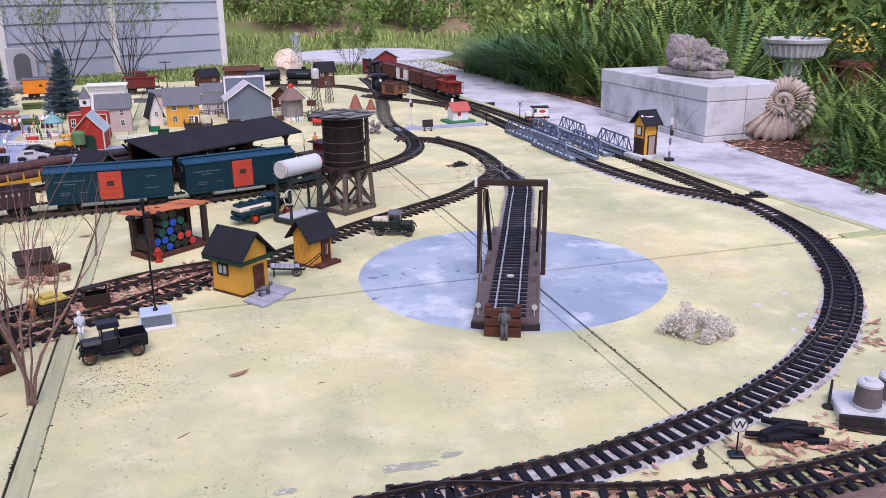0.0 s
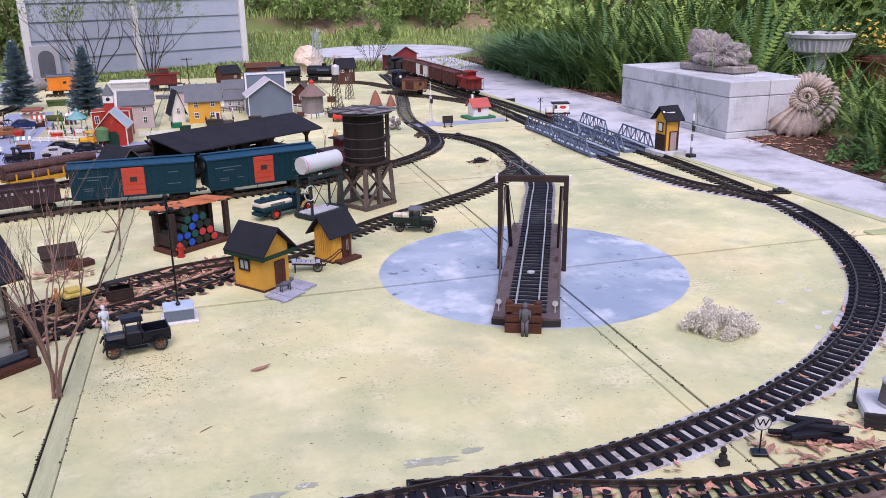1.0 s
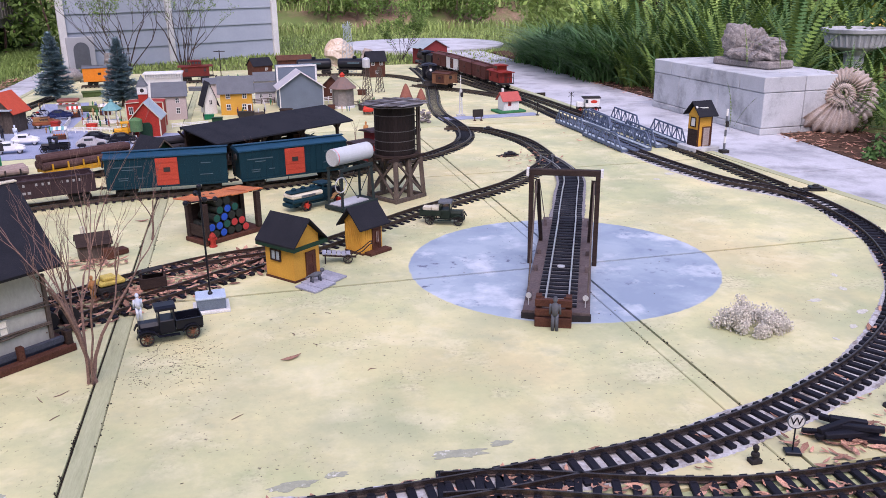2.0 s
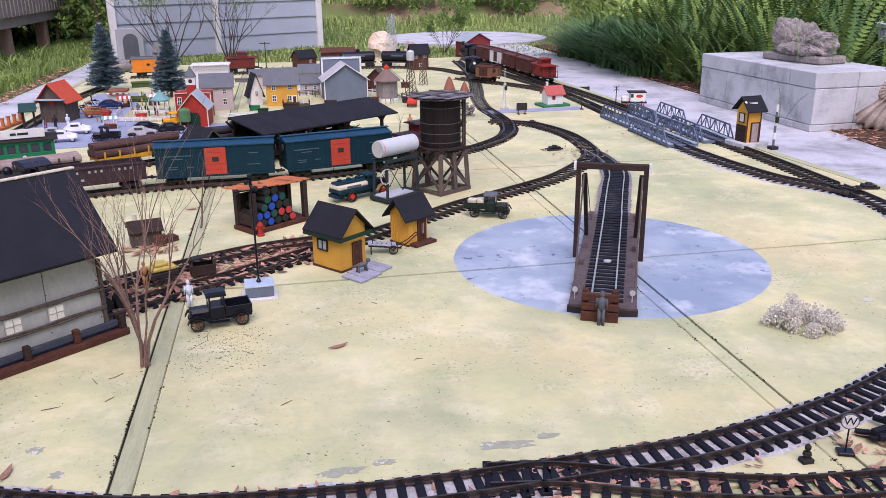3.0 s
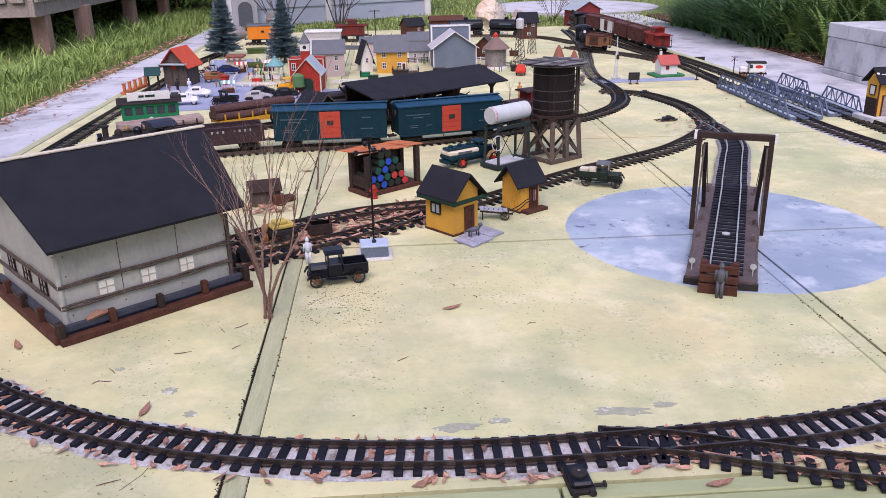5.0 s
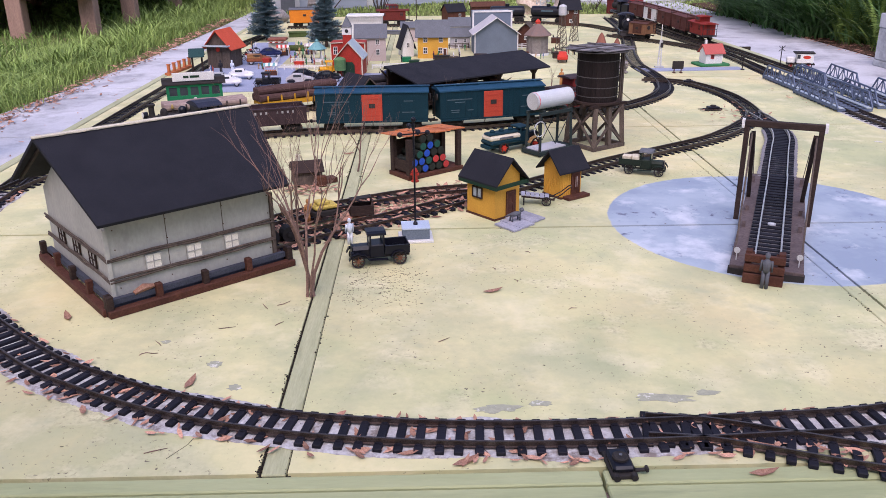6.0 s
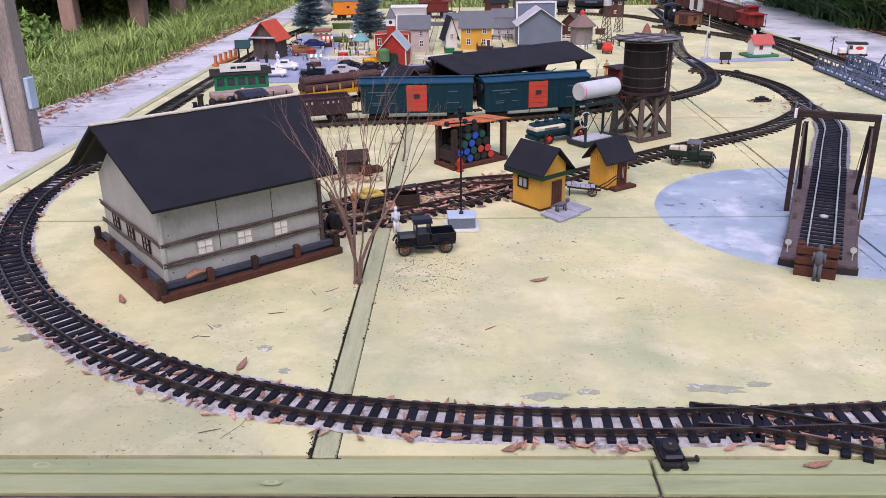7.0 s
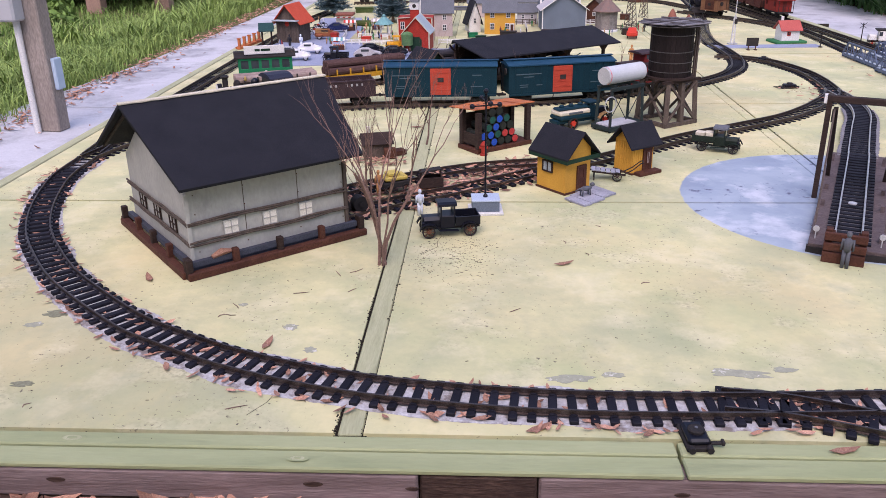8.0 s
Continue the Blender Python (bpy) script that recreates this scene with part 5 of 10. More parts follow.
def barrel_rack():
    r = thing("barrel_rack", "open wooden rack with rusty orange roof", "rack", pose(0.212, 1.398, 0, 0, 0, 37))
    W, D = 0.182, 0.086
    bm = B()
    bx(bm, (0, 0, 0.006), (W + 0.006, D + 0.006, 0.012), bev=0.001)
    part("floor", bm, M_BRNWOOD, r)
    for sx in (-1, 1):
        for sy in (-1, 1):
            bm = B()
            bx(bm, (sx * (W / 2 - 0.007), sy * (D / 2 - 0.007), 0.061), (0.014, 0.014, 0.098), bev=0.001)
            part("post", bm, M_DARKWOOD, r)
    bm = B()
    bx(bm, (0, D / 2 - 0.004, 0.060), (W - 0.028, 0.004, 0.07))
    bx(bm, (-W / 2 + 0.006, 0, 0.034), (0.004, D - 0.028, 0.030))
    part("back_board", bm, M_DARKWOOD, r)
    for k in range(4):
        bm = B()
        x0 = -0.104 + 0.0515 * k
        prism(bm, [(x0, 0.1115 + 0.002 * (k % 2)), (x0 + 0.0525, 0.1115 + 0.002 * (k % 2)), (x0 + 0.0525, 0.1140 + 0.002 * (k % 2)), (x0, 0.1140 + 0.002 * (k % 2))], -0.048, 0.066)
        rf = part("roof_sheet", bm, M_ORANGE, r)
        rf.matrix_local = pose(0, 0, 0, -5, 2, 0)
    rows = (("dark", "blue", "dark", "dark", "red"), ("blue", "blue", "green", "red", "red"), ("green", "blue", "dark", "dark"), ("green", "blue", "green"), ("dark", "dark"))
    rad = 0.0116
    for row, cols in enumerate(rows):
        for i, c in enumerate(cols):
            x = -0.056 + (row % 2) * rad * (-1.0 if row < 2 else 1.0) + (0.5 * rad if row > 1 else 0) + i * rad * 2.05 + (row > 3) * rad
            z = 0.012 + rad + row * rad * 1.76
            b = thing("oil_drum", {"dark": "dark green-black oil drum in the rack", "green": "green oil drum in the rack", "blue": "bright blue oil drum in the rack", "red": "red oil drum in the rack"}[c], "drum", r.matrix_basis @ pose(x, -0.004, z, 90, 0, 0), group="drums stacked in the rack")
            bm = B()
            L = 0.034
            lathe(bm, [(rad * 0.97, -L), (rad, -L + 0.001), (rad * 0.95, -L + 0.002), (rad * 0.95, -0.012), (rad, -0.011), (rad * 0.95, -0.010), (rad * 0.95, 0.010), (rad, 0.011), (rad * 0.95, 0.012), (rad * 0.95, L - 0.002), (rad, L - 0.001), (rad * 0.97, L)], seg=14)
            part("shell", bm, M_BARREL["dark"], b)
            bm = B()
            lathe(bm, [(rad * 0.84, L + 0.0002), (rad * 0.84, L + 0.0010), (rad * 0.80, L + 0.0012)], seg=14)
            part("lid", bm, M_BARREL[c], b)
    bm = B()
    lathe(bm, [(0.009, 0), (0.009, 0.003), (0.006, 0.005), (0.006, 0.022), (0.008, 0.024), (0.005, 0.030), (0.002, 0.033)], seg=12)
    for s in (-1, 1):
        cyl(bm, (0, 0, 0.018), (s * 0.010, 0, 0.018), 0.0035, seg=8)
    solo("hydrant", bm, M_RED, "small red hydrant at the rack's corner", "hydrant", pose(0.181, 1.302, 0) @ Matrix.Scale(1.15, 4))


barrel_rack()


def lamp_mast():
    l = thing("signal_mast", "black mast with cross arms on a pale grey box base", "signal", pose(0.186, 0.868, 0, 0, 0, 4))
    bm = B()
    bx(bm, (0, 0, 0.003), (0.074, 0.066, 0.006), bev=0.001)
    part("plinth", bm, M_WHITE, l)
    bm = B()
    bx(bm, (0, 0, 0.0175), (0.058, 0.048, 0.023), bev=0.001)
    part("box", bm, M_GREYBARN, l)
    bm = B()
    bx(bm, (0, 0, 0.0305), (0.061, 0.051, 0.004), bev=0.001)
    part("box_lid", bm, M_BOXTOP, l)
    bm = B()
    lathe(bm, [(0.005, 0.032), (0.005, 0.036), (0.0022, 0.040), (0.0019, 0.236), (0.0032, 0.240), (0.0022, 0.262)], seg=10)
    part("pole", bm, M_BLACK, l)
    for i in range(4):
        a = math.pi / 2 * i + 0.25
        bm = B()
        z = 0.232 + 0.010 * (i % 2)
        e = (0.030 * math.cos(a), 0.030 * math.sin(a), z)
        cyl(bm, (0, 0, z), e, 0.0016, seg=6)
        ball(bm, e, 0.0058, 10, 8)
        part("lamp_arm", bm, M_BLACK, l)
    bm = B()
    ball(bm, (0, 0, 0.262), 0.0055, 10, 8)
    part("finial", bm, M_BLACK, l)


M_BOXTOP = surf("pale_blue_lid", (0.50, 0.60, 0.72), (0.42, 0.50, 0.62), scale=30, rough=0.5, bump=0.1)
lamp_mast()


def hand_cart():
    c = thing("baggage_cart", "low grey two-wheeled baggage cart with raised black handle", "cart", pose(0.488, 1.096, 0, 0, 0, -6))
    for s in (-1, 1):
        spoked_wheel(c, pose(0.014, s * 0.018, 0.0115), 0.0115, 0.004, M_MATBLACK, M_GREYWOOD, spokes=8)
    bm = B()
    cyl(bm, (0.014, -0.021, 0.0115), (0.014, 0.021, 0.0115), 0.0014, seg=6)
    part("axle", bm, M_MATBLACK, c)
    for s in (-1, 1):
        bm = B()
        beam(bm, (-0.046, s * 0.013, 0.0225), (0.034, s * 0.013, 0.0150), 0.004)
        part("side_rail", bm, M_DARKWOOD, c)
        bm = B()
        beam(bm, (-0.040, s * 0.013, 0.0), (-0.040, s * 0.013, 0.020), 0.003)
        part("leg", bm, M_MATBLACK, c)
        bm = B()
        sweep(bm, [(0.030, s * 0.013, 0.0165), (0.050, s * 0.012, 0.028), (0.068, s * 0.010, 0.044), (0.074, s * 0.010, 0.046)], 0.0014, 6)
        part("handle_bar", bm, M_MATBLACK, c)
    for k in range(6):
        bm = B()
        x = -0.042 + 0.0115 * k
        bx(bm, (x, 0, 0.0262 - 0.094 * (x + 0.046)), (0.0098, 0.032, 0.0022))
        part("slat", bm, M_PLANK, c)
    bm = B()
    cyl(bm, (0.073, -0.011, 0.046), (0.073, 0.011, 0.046), 0.0014, seg=6)
    part("grip", bm, M_MATBLACK, c)


hand_cart()

# ---- rolling stock ----
def on_track(pts, x, y, flip=False):
    """The pose on a line nearest to (x, y), standing on its rails."""
    best = min(spline(pts, 0.01), key=lambda q: (q[0].x - x) ** 2 + (q[0].y - y) ** 2)
    return pose(best[0].x, best[0].y, 0.0124, 0, 0, math.degrees(best[1]) + (180 if flip else 0))


def bogie(parent, x, r=0.0135, wb=0.034):
    bm = B()
    for s in (-1, 1):
        bx(bm, (x, s * 0.031, r + 0.003), (wb + 0.018, 0.004, 0.007), bev=0.001)
        for k in (-1, 1):
            bx(bm, (x + k * wb / 2, s * 0.032, r), (0.010, 0.006, 0.010), bev=0.001)
    bx(bm, (x, 0, r + 0.006), (0.012, 0.060, 0.008))
    t = part("truck", bm, M_MATBLACK, parent)
    for k in (-1, 1):
        for s in (-1, 1):
            bm = B()
            lathe(bm, [(r + 0.002, -0.0010), (r + 0.002, 0.0005), (r, 0.0012), (r, 0.005), (r * 0.5, 0.0045)], seg=16, m=Matrix.Translation((x + k * wb / 2, s * 0.0215, r)) @ Matrix.Rotation(radians(-90 * s), 4, "X"))
            part("wheel", bm, M_MATBLACK, t)
    return t


def couplers(parent, L, z=0.026):
    for s in (-1, 1):
        bm = B()
        bx(bm, (s * (L / 2 + 0.010), 0, z), (0.024, 0.006, 0.006))
        bx(bm, (s * (L / 2 + 0.022), 0.002, z), (0.006, 0.012, 0.010), bev=0.001)
        part("coupler", bm, M_MATBLACK, parent)


def boxcar(m, label, body, doorm, roofm, L=0.362, H=0.136, W=0.088, group="", marks=True):
    c = thing("boxcar", label, "train car", m, group=group)
    z0 = 0.033
    zt = H - 0.012
    bm = B()
    bx(bm, (0, 0, (z0 + zt) / 2), (L, W, zt - z0), bev=0.0012)
    b = part("body", bm, body, c)
    n = int(L / 0.021)
    for s in (-1, 1):
        rib = mesh_of("rib", bx(B(), (0, 0, 0), (0.0022, 0.0014, zt - z0 - 0.004)), body)
        for i in range(n + 1):
            x = -L / 2 + L * i / n
            if abs(x) > 0.036:
                piece("rib", rib, Matrix.Translation((x, s * (W / 2 + 0.0006), (z0 + zt) / 2)), b)
        bm = B()
        bx(bm, (0, s * (W / 2 + 0.002), z0 - 0.002), (L, 0.003, 0.006))
        part("side_sill", bm, body, c)
        bm = B()
        bx(bm, (0, s * (W / 2 + 0.0022), (z0 + zt) / 2 - 0.002), (0.066, 0.0036, zt - z0 - 0.006), bev=0.0008)
        for z in (0.2, 0.4, 0.6, 0.8):
            bx(bm, (0, s * (W / 2 + 0.0045), z0 + (zt - z0) * z), (0.062, 0.0014, 0.0016))
        d = part("door", bm, doorm, c)
        bm = B()
        bx(bm, (0, s * (W / 2 + 0.0046), z0 + (zt - z0) * 0.55), (0.020, 0.0016, 0.014))
        part("placard", bm, M_MATBLACK, d)
        if marks:
            for x, z, w in ((-0.110, 0.70, 0.085), (-0.110, 0.60, 0.035), (-0.125, 0.32, 0.030), (-0.125, 0.25, 0.026), (0.112, 0.30, 0.04), (0.112, 0.70, 0.03), (-0.075, 0.30, 0.02)):
                bm = B()
                bx(bm, (x * L / 0.345, s * (W / 2 + 0.0008), z0 + (zt - z0) * z), (w, 0.0012, 0.0030 if w > 0.05 else 0.0024))
                part("marking_bar", bm, M_MARK, b)
    bm = B()
    prism(bm, [(-W / 2 - 0.004, zt - 0.001), (W / 2 + 0.004, zt - 0.001), (W / 2 + 0.004, zt + 0.003), (0, H), (-W / 2 - 0.004, zt + 0.003)], -L / 2 - 0.004, L / 2 + 0.004, Matrix.Rotation(radians(90), 4, "Z"))
    part("roof", bm, roofm, c)
    bm = B()
    bx(bm, (0, 0, H + 0.0025), (L + 0.016, 0.018, 0.002))
    for i in range(9):
        bx(bm, (-L / 2 + L * (i + 0.5) / 9, 0, H + 0.0006), (0.004, 0.020, 0.003))
    part("running_board", bm, roofm, c)
    for s in (-1, 1):
        bm = B()
        for k in range(5):
            bx(bm, (s * (L / 2 + 0.003), 0.030, z0 + 0.012 + 0.017 * k), (0.0015, 0.022, 0.0015))
        for y in (0.019, 0.041):
            bx(bm, (s * (L / 2 + 0.003), y, z0 + 0.048), (0.0015, 0.0015, 0.09))
        part("ladder", bm, M_MATBLACK, c)
        bm = B()
        cyl(bm, (s * (L / 2 + 0.006), -0.026, H - 0.03), (s * (L / 2 + 0.010), -0.026, H - 0.03), 0.011, seg=14)
        part("brake_wheel", bm, M_MATBLACK, c)
        bogie(c, s * (L / 2 - 0.052))
    bm = B()
    bx(bm, (0, 0, 0.028), (L * 0.9, 0.022, 0.010))
    cyl(bm, (-0.03, 0.022, 0.024), (0.03, 0.022, 0.024), 0.008, seg=10)
    part("underframe", bm, M_MATBLACK, c)
    couplers(c, L)
    return c


M_MARKPALE = surf("pale_lettering", (0.34, 0.34, 0.34), scale=80, rough=0.7, bump=0.0)
M_MARK = surf("faded_white_marking", (0.075, 0.12, 0.145), scale=80, rough=0.7, bump=0.0)
M_DOORRED = surf("boxcar_door_red", (0.50, 0.075, 0.040), (0.42, 0.06, 0.035), scale=30, rough=0.55, bump=0.1)
FREIGHT = "blue freight train"
boxcar(on_track(MAIN, 0.040, 1.893), "dark teal boxcar with bright red sliding door", M_TEAL, M_DOORRED, M_TEALROOF, group=FREIGHT)
boxcar(on_track(MAIN, 0.425, 1.937), "dark teal boxcar with bright red door near the tank stand", M_TEAL, M_DOORRED, M_TEALROOF, group=FREIGHT)


def gondola(m):
    c = thing("gondola_car", "dark tuscan gondola with raised ribs and pale lettering", "train car", m, group=FREIGHT)
    L, W, z0, zt = 0.275, 0.084, 0.031, 0.084
    bm = B()
    for s in (-1, 1):
        bx(bm, (0, s * W / 2, (z0 + zt) / 2), (L, 0.004, zt - z0))
        bx(bm, (s * (L / 2 - 0.002), 0, (z0 + zt) / 2), (0.004, W - 0.005, zt - z0))
        bx(bm, (0, s * (W / 2 + 0.001), zt), (L + 0.004, 0.008, 0.004))
    bx(bm, (0, 0, z0 + 0.002), (L - 0.008, W - 0.006, 0.004))
    part("body", bm, M_COALCAR, c)
    for s in (-1, 1):
        for i in range(10):
            bm = B()
            bx(bm, (-L / 2 + 0.012 + (L - 0.024) * i / 9, s * (W / 2 + 0.003), (z0 + zt) / 2), (0.004, 0.003, zt - z0 - 0.004))
            part("rib", bm, M_COALCAR, c)
        bm = B()
        for k in range(12):
            if k not in (3, 7):
                bx(bm, (-0.095 + 0.0172 * k, s * (W / 2 + 0.0030), z0 + 0.041), (0.006, 0.0022, 0.0075))
        part("lettering_bars", bm, M_MARKPALE, c)
        bm = B()
        for x in (-0.075, -0.062, -0.048):
            bx(bm, (x, s * (W / 2 + 0.0026), z0 + 0.018), (0.009, 0.001, 0.007))
        part("number_bars", bm, M_MARKPALE, c)
        bogie(c, s * (L / 2 - 0.045))
    bm = B()
    bx(bm, (0, 0, 0.028), (L * 0.9, 0.022, 0.010))
    part("underframe", bm, M_MATBLACK, c)
    bm = B()
    bmesh.ops.create_grid(bm, x_segments=22, y_segments=8, size=1.0, matrix=Matrix.Translation((0, 0, zt - 0.012)) @ Matrix.Diagonal((L / 2 - 0.005, W / 2 - 0.004, 1, 1)))
    for v in bm.verts:
        v.co.z += 0.010 * noise.noise(v.co * 60) + 0.004 * noise.noise(v.co * 200)
    part("load", bm, M_COALCAR, c)
    couplers(c, L)


gondola(on_track(MAIN, -0.315, 1.842))


def caboose(m, label, body, group="", big=True):
    c = thing("caboose", label, "train car", m, group=group)
    L, W, z0, zt = 0.175, 0.084, 0.033, 0.094
    bm = B()
    bx(bm, (0, 0, (z0 + zt) / 2), (L, W, zt - z0), bev=0.001)
    part("body", bm, body, c)
    bm = B()
    bx(bm, (0, 0, z0 - 0.003), (L + 0.055, W, 0.006))
    part("platform", bm, M_MATBLACK, c)
    bm = B()
    prism(bm, [(-W / 2 - 0.006, zt), (W / 2 + 0.006, zt), (W / 2 + 0.006, zt + 0.003), (W / 4, zt + 0.009), (0, zt + 0.011), (-W / 4, zt + 0.009), (-W / 2 - 0.006, zt + 0.003)], -L / 2 - 0.026, L / 2 + 0.026, Matrix.Rotation(radians(90), 4, "Z"))
    part("roof", bm, M_COALCAR if big else body, c)
    bm = B()
    bx(bm, (0.008, 0, zt + 0.022), (0.066, 0.062, 0.030), bev=0.001)
    cu = part("cupola", bm, body, c)
    bm = B()
    prism(bm, [(-0.036, zt + 0.036), (0.036, zt + 0.036), (0.030, zt + 0.041), (0, zt + 0.044), (-0.030, zt + 0.041)], -0.030, 0.046, Matrix.Rotation(radians(90), 4, "Z"))
    part("cupola_roof", bm, M_COALCAR if big else body, cu)
    for s in (-1, 1):
        for x in (-0.012, 0.008, 0.028):
            bm = B()
            bx(bm, (x, s * 0.0313, zt + 0.025), (0.013, 0.001, 0.014))
            part("cupola_window", bm, M_GLASS, cu)
        for x in (-0.058, 0.060):
            wm = pose(x, s * W / 2, (z0 + zt) / 2 + 0.010, 0, 0, 0 if s < 0 else 180)
            window(c, wm, 0.018, 0.024, M_BOXRED, M_GLASS, 2, 2, 0.0014)
        if big:
            bm = B()
            for i in range(28):
                a, b = 2 * math.pi * i / 28, 2 * math.pi * (i + 1) / 28
                beam(bm, (0.004 + 0.021 * math.cos(a), s * (W / 2 + 0.0005), 0.066 + 0.010 * math.sin(a)), (0.004 + 0.021 * math.cos(b), s * (W / 2 + 0.0005), 0.066 + 0.010 * math.sin(b)), 0.0022, 0.001)
            bx(bm, (0.004, s * (W / 2 + 0.0005), 0.0685), (0.026, 0.001, 0.003))
            bx(bm, (0.004, s * (W / 2 + 0.0005), 0.0635), (0.022, 0.001, 0.003))
            part("emblem", bm, M_ORANGEP, c)
            bm = B()
            for k in range(14):
                bx(bm, (-0.070 + 0.0108 * k, s * (W / 2 + 0.0005), zt - 0.0055), (0.0065, 0.001, 0.0042))
            bx(bm, (0.004, s * (W / 2 + 0.0005), 0.048), (0.018, 0.001, 0.004))
            part("marking_bars", bm, M_MARK, c)
            bm = B()
            sweep(bm, [(-L / 2 + 0.004, s * (W / 2 + 0.003), 0.086), (-L / 2 + 0.003, s * (W / 2 + 0.004), 0.055), (-L / 2 + 0.010, s * (W / 2 + 0.004), 0.046), (-L / 2 + 0.022, s * (W / 2 + 0.003), 0.043)], 0.0013, 6)
            sweep(bm, [(L / 2 - 0.004, s * (W / 2 + 0.003), 0.086), (L / 2 - 0.003, s * (W / 2 + 0.004), 0.055), (L / 2 - 0.010, s * (W / 2 + 0.004), 0.046), (L / 2 - 0.022, s * (W / 2 + 0.003), 0.043)], 0.0013, 6)
            part("grab_rail", bm, M_MARK, c)
        bm = B()
        for y in (-0.040, -0.014, 0.014, 0.040):
            cyl(bm, (s * (L / 2 + 0.025), y, z0), (s * (L / 2 + 0.025), y, z0 + 0.034), 0.0012, seg=6)
        cyl(bm, (s * (L / 2 + 0.025), -0.040, z0 + 0.034), (s * (L / 2 + 0.025), 0.040, z0 + 0.034), 0.0012, seg=6)
        for y in (-0.041, 0.041):
            cyl(bm, (s * (L / 2 + 0.025), y, z0), (s * (L / 2 + 0.024), y, zt), 0.0014, seg=6)
        part("end_rail", bm, M_MATBLACK, c)
        bm = B()
        bx(bm, (s * (L / 2 + 0.0008), 0, (z0 + zt) / 2 - 0.004), (0.0016, 0.020, 0.056))
        part("door", bm, M_BOXRED, c)
        bogie(c, s * (L / 2 - 0.030), 0.0125, 0.030)
    couplers(c, L + 0.052)


caboose(on_track(MAIN, 0.728, 2.078), "red caboose with cupola and orange oval emblem", surf("caboose_red", (0.20, 0.028, 0.026), (0.15, 0.022, 0.022), scale=30, rough=0.55, bump=0.1), group=FREIGHT)


def steam_loco(m, label, group, tank=True, tender=False, k=1.0, letter=True):
    """A small black steam locomotive, smokebox towards -x."""
    e = thing("steam_locomotive", label, "locomotive", m @ Matrix.Scale(k, 4), group=group)
    R = Matrix.Rotation(radians(90), 4, "Y")
    bm = B()
    bx(bm, (0.005, 0, 0.026), (0.205, 0.050, 0.012))
    bx(bm, (-0.100, 0, 0.024), (0.006, 0.088, 0.016), bev=0.001)
    bx(bm, (0.108, 0, 0.026), (0.006, 0.088, 0.014), bev=0.001)
    part("chassis", bm, M_MATBLACK, e)
    bm = B()
    lathe(bm, [(0.028, -0.100), (0.0285, -0.075), (0.0265, -0.074), (0.0265, 0.045)], seg=24, m=Matrix.Translation((0, 0, 0.068)) @ R)
    b = part("boiler", bm, M_MATBLACK, e)
    bm = B()
    lathe(bm, [(0.026, -0.1045), (0.024, -0.1050), (0.010, -0.108), (0.004, -0.110)], seg=20, m=Matrix.Translation((0, 0, 0.068)) @ R)
    part("smokebox_door", bm, M_BLACK, b)
    for x in (-0.03, 0.0, 0.03):
        bm = B()
        lathe(bm, [(0.0268, x - 0.001), (0.0272, x), (0.0268, x + 0.001)], seg=24, m=Matrix.Translation((0, 0, 0.068)) @ R)
        part("boiler_band", bm, M_BLACK, b)
    bm = B()
    lathe(bm, [(0.011, 0.090), (0.009, 0.098), (0.0085, 0.122), (0.0125, 0.126), (0.0125, 0.130), (0.008, 0.131)], (-0.083, 0, 0), 16)
    part("chimney", bm, M_MATBLACK, e)
    for x, s in ((-0.046, 1.0), (0.012, 1.15)):
        bm = B()
        lathe(bm, [(0.012 * s, 0.090), (0.011 * s, 0.105), (0.008 * s, 0.111), (0.003, 0.114)], (x, 0, 0), 14)
        part("dome", bm, M_BLACK if s > 1 else M_MATBLACK, e)
    bm = B()
    lathe(bm, [(0.004, 0.108), (0.005, 0.112), (0.002, 0.122)], (-0.018, 0, 0), 10)
    part("bell", bm, M_BRASS, e)
    bm = B()
    cyl(bm, (-0.110, 0, 0.100), (-0.096, 0, 0.100), 0.0095, seg=16)
    bx(bm, (-0.100, 0, 0.092), (0.010, 0.012, 0.010))
    hl = part("headlamp", bm, M_BLACK, e)
    bm = B()
    cyl(bm, (-0.1115, 0, 0.100), (-0.110, 0, 0.100), 0.0080, seg=16)
    part("lens", bm, M_WHITE, hl)
    if tank:
        for s in (-1, 1):
            bm = B()
            bx(bm, (-0.012, s * 0.036, 0.062), (0.130, 0.018, 0.044), bev=0.002)
            t = part("side_tank", bm, M_BLACK, e)
            if letter:
                text_part("lettering", "COLORADO", 0.011, M_MARKPALE, t, pose(-0.010, s * 0.0455, 0.072, 90, 0, 0 if s < 0 else 180))
                bm = B()
                bx(bm, (-0.010, s * 0.0456, 0.060), (0.062, 0.0008, 0.0035))
                part("marking_bar", bm, M_MARK, t)
    bm = B()
    for s in (-1, 1):
        bx(bm, (0.082, s * 0.044, 0.060), (0.060, 0.003, 0.052))
        for x in (0.055, 0.082, 0.110):
            bx(bm, (x, s * 0.044, 0.097), (0.006, 0.003, 0.030))
    bx(bm, (0.054, 0, 0.072), (0.003, 0.086, 0.074))
    bx(bm, (0.111, 0, 0.058), (0.003, 0.086, 0.048))
    part("cab", bm, M_BLACK, e)
    bm = B()
    prism(bm, [(-0.050, 0.110), (0.050, 0.110), (0.048, 0.114), (0.026, 0.122), (0, 0.125), (-0.026, 0.122), (-0.048, 0.114)], -0.122, -0.044, Matrix.Rotation(radians(90), 4, "Z"))
    part("cab_roof", bm, surf("cab_roof_blue_black", (0.035, 0.040, 0.065), scale=40, rough=0.5, bump=0.05), e)
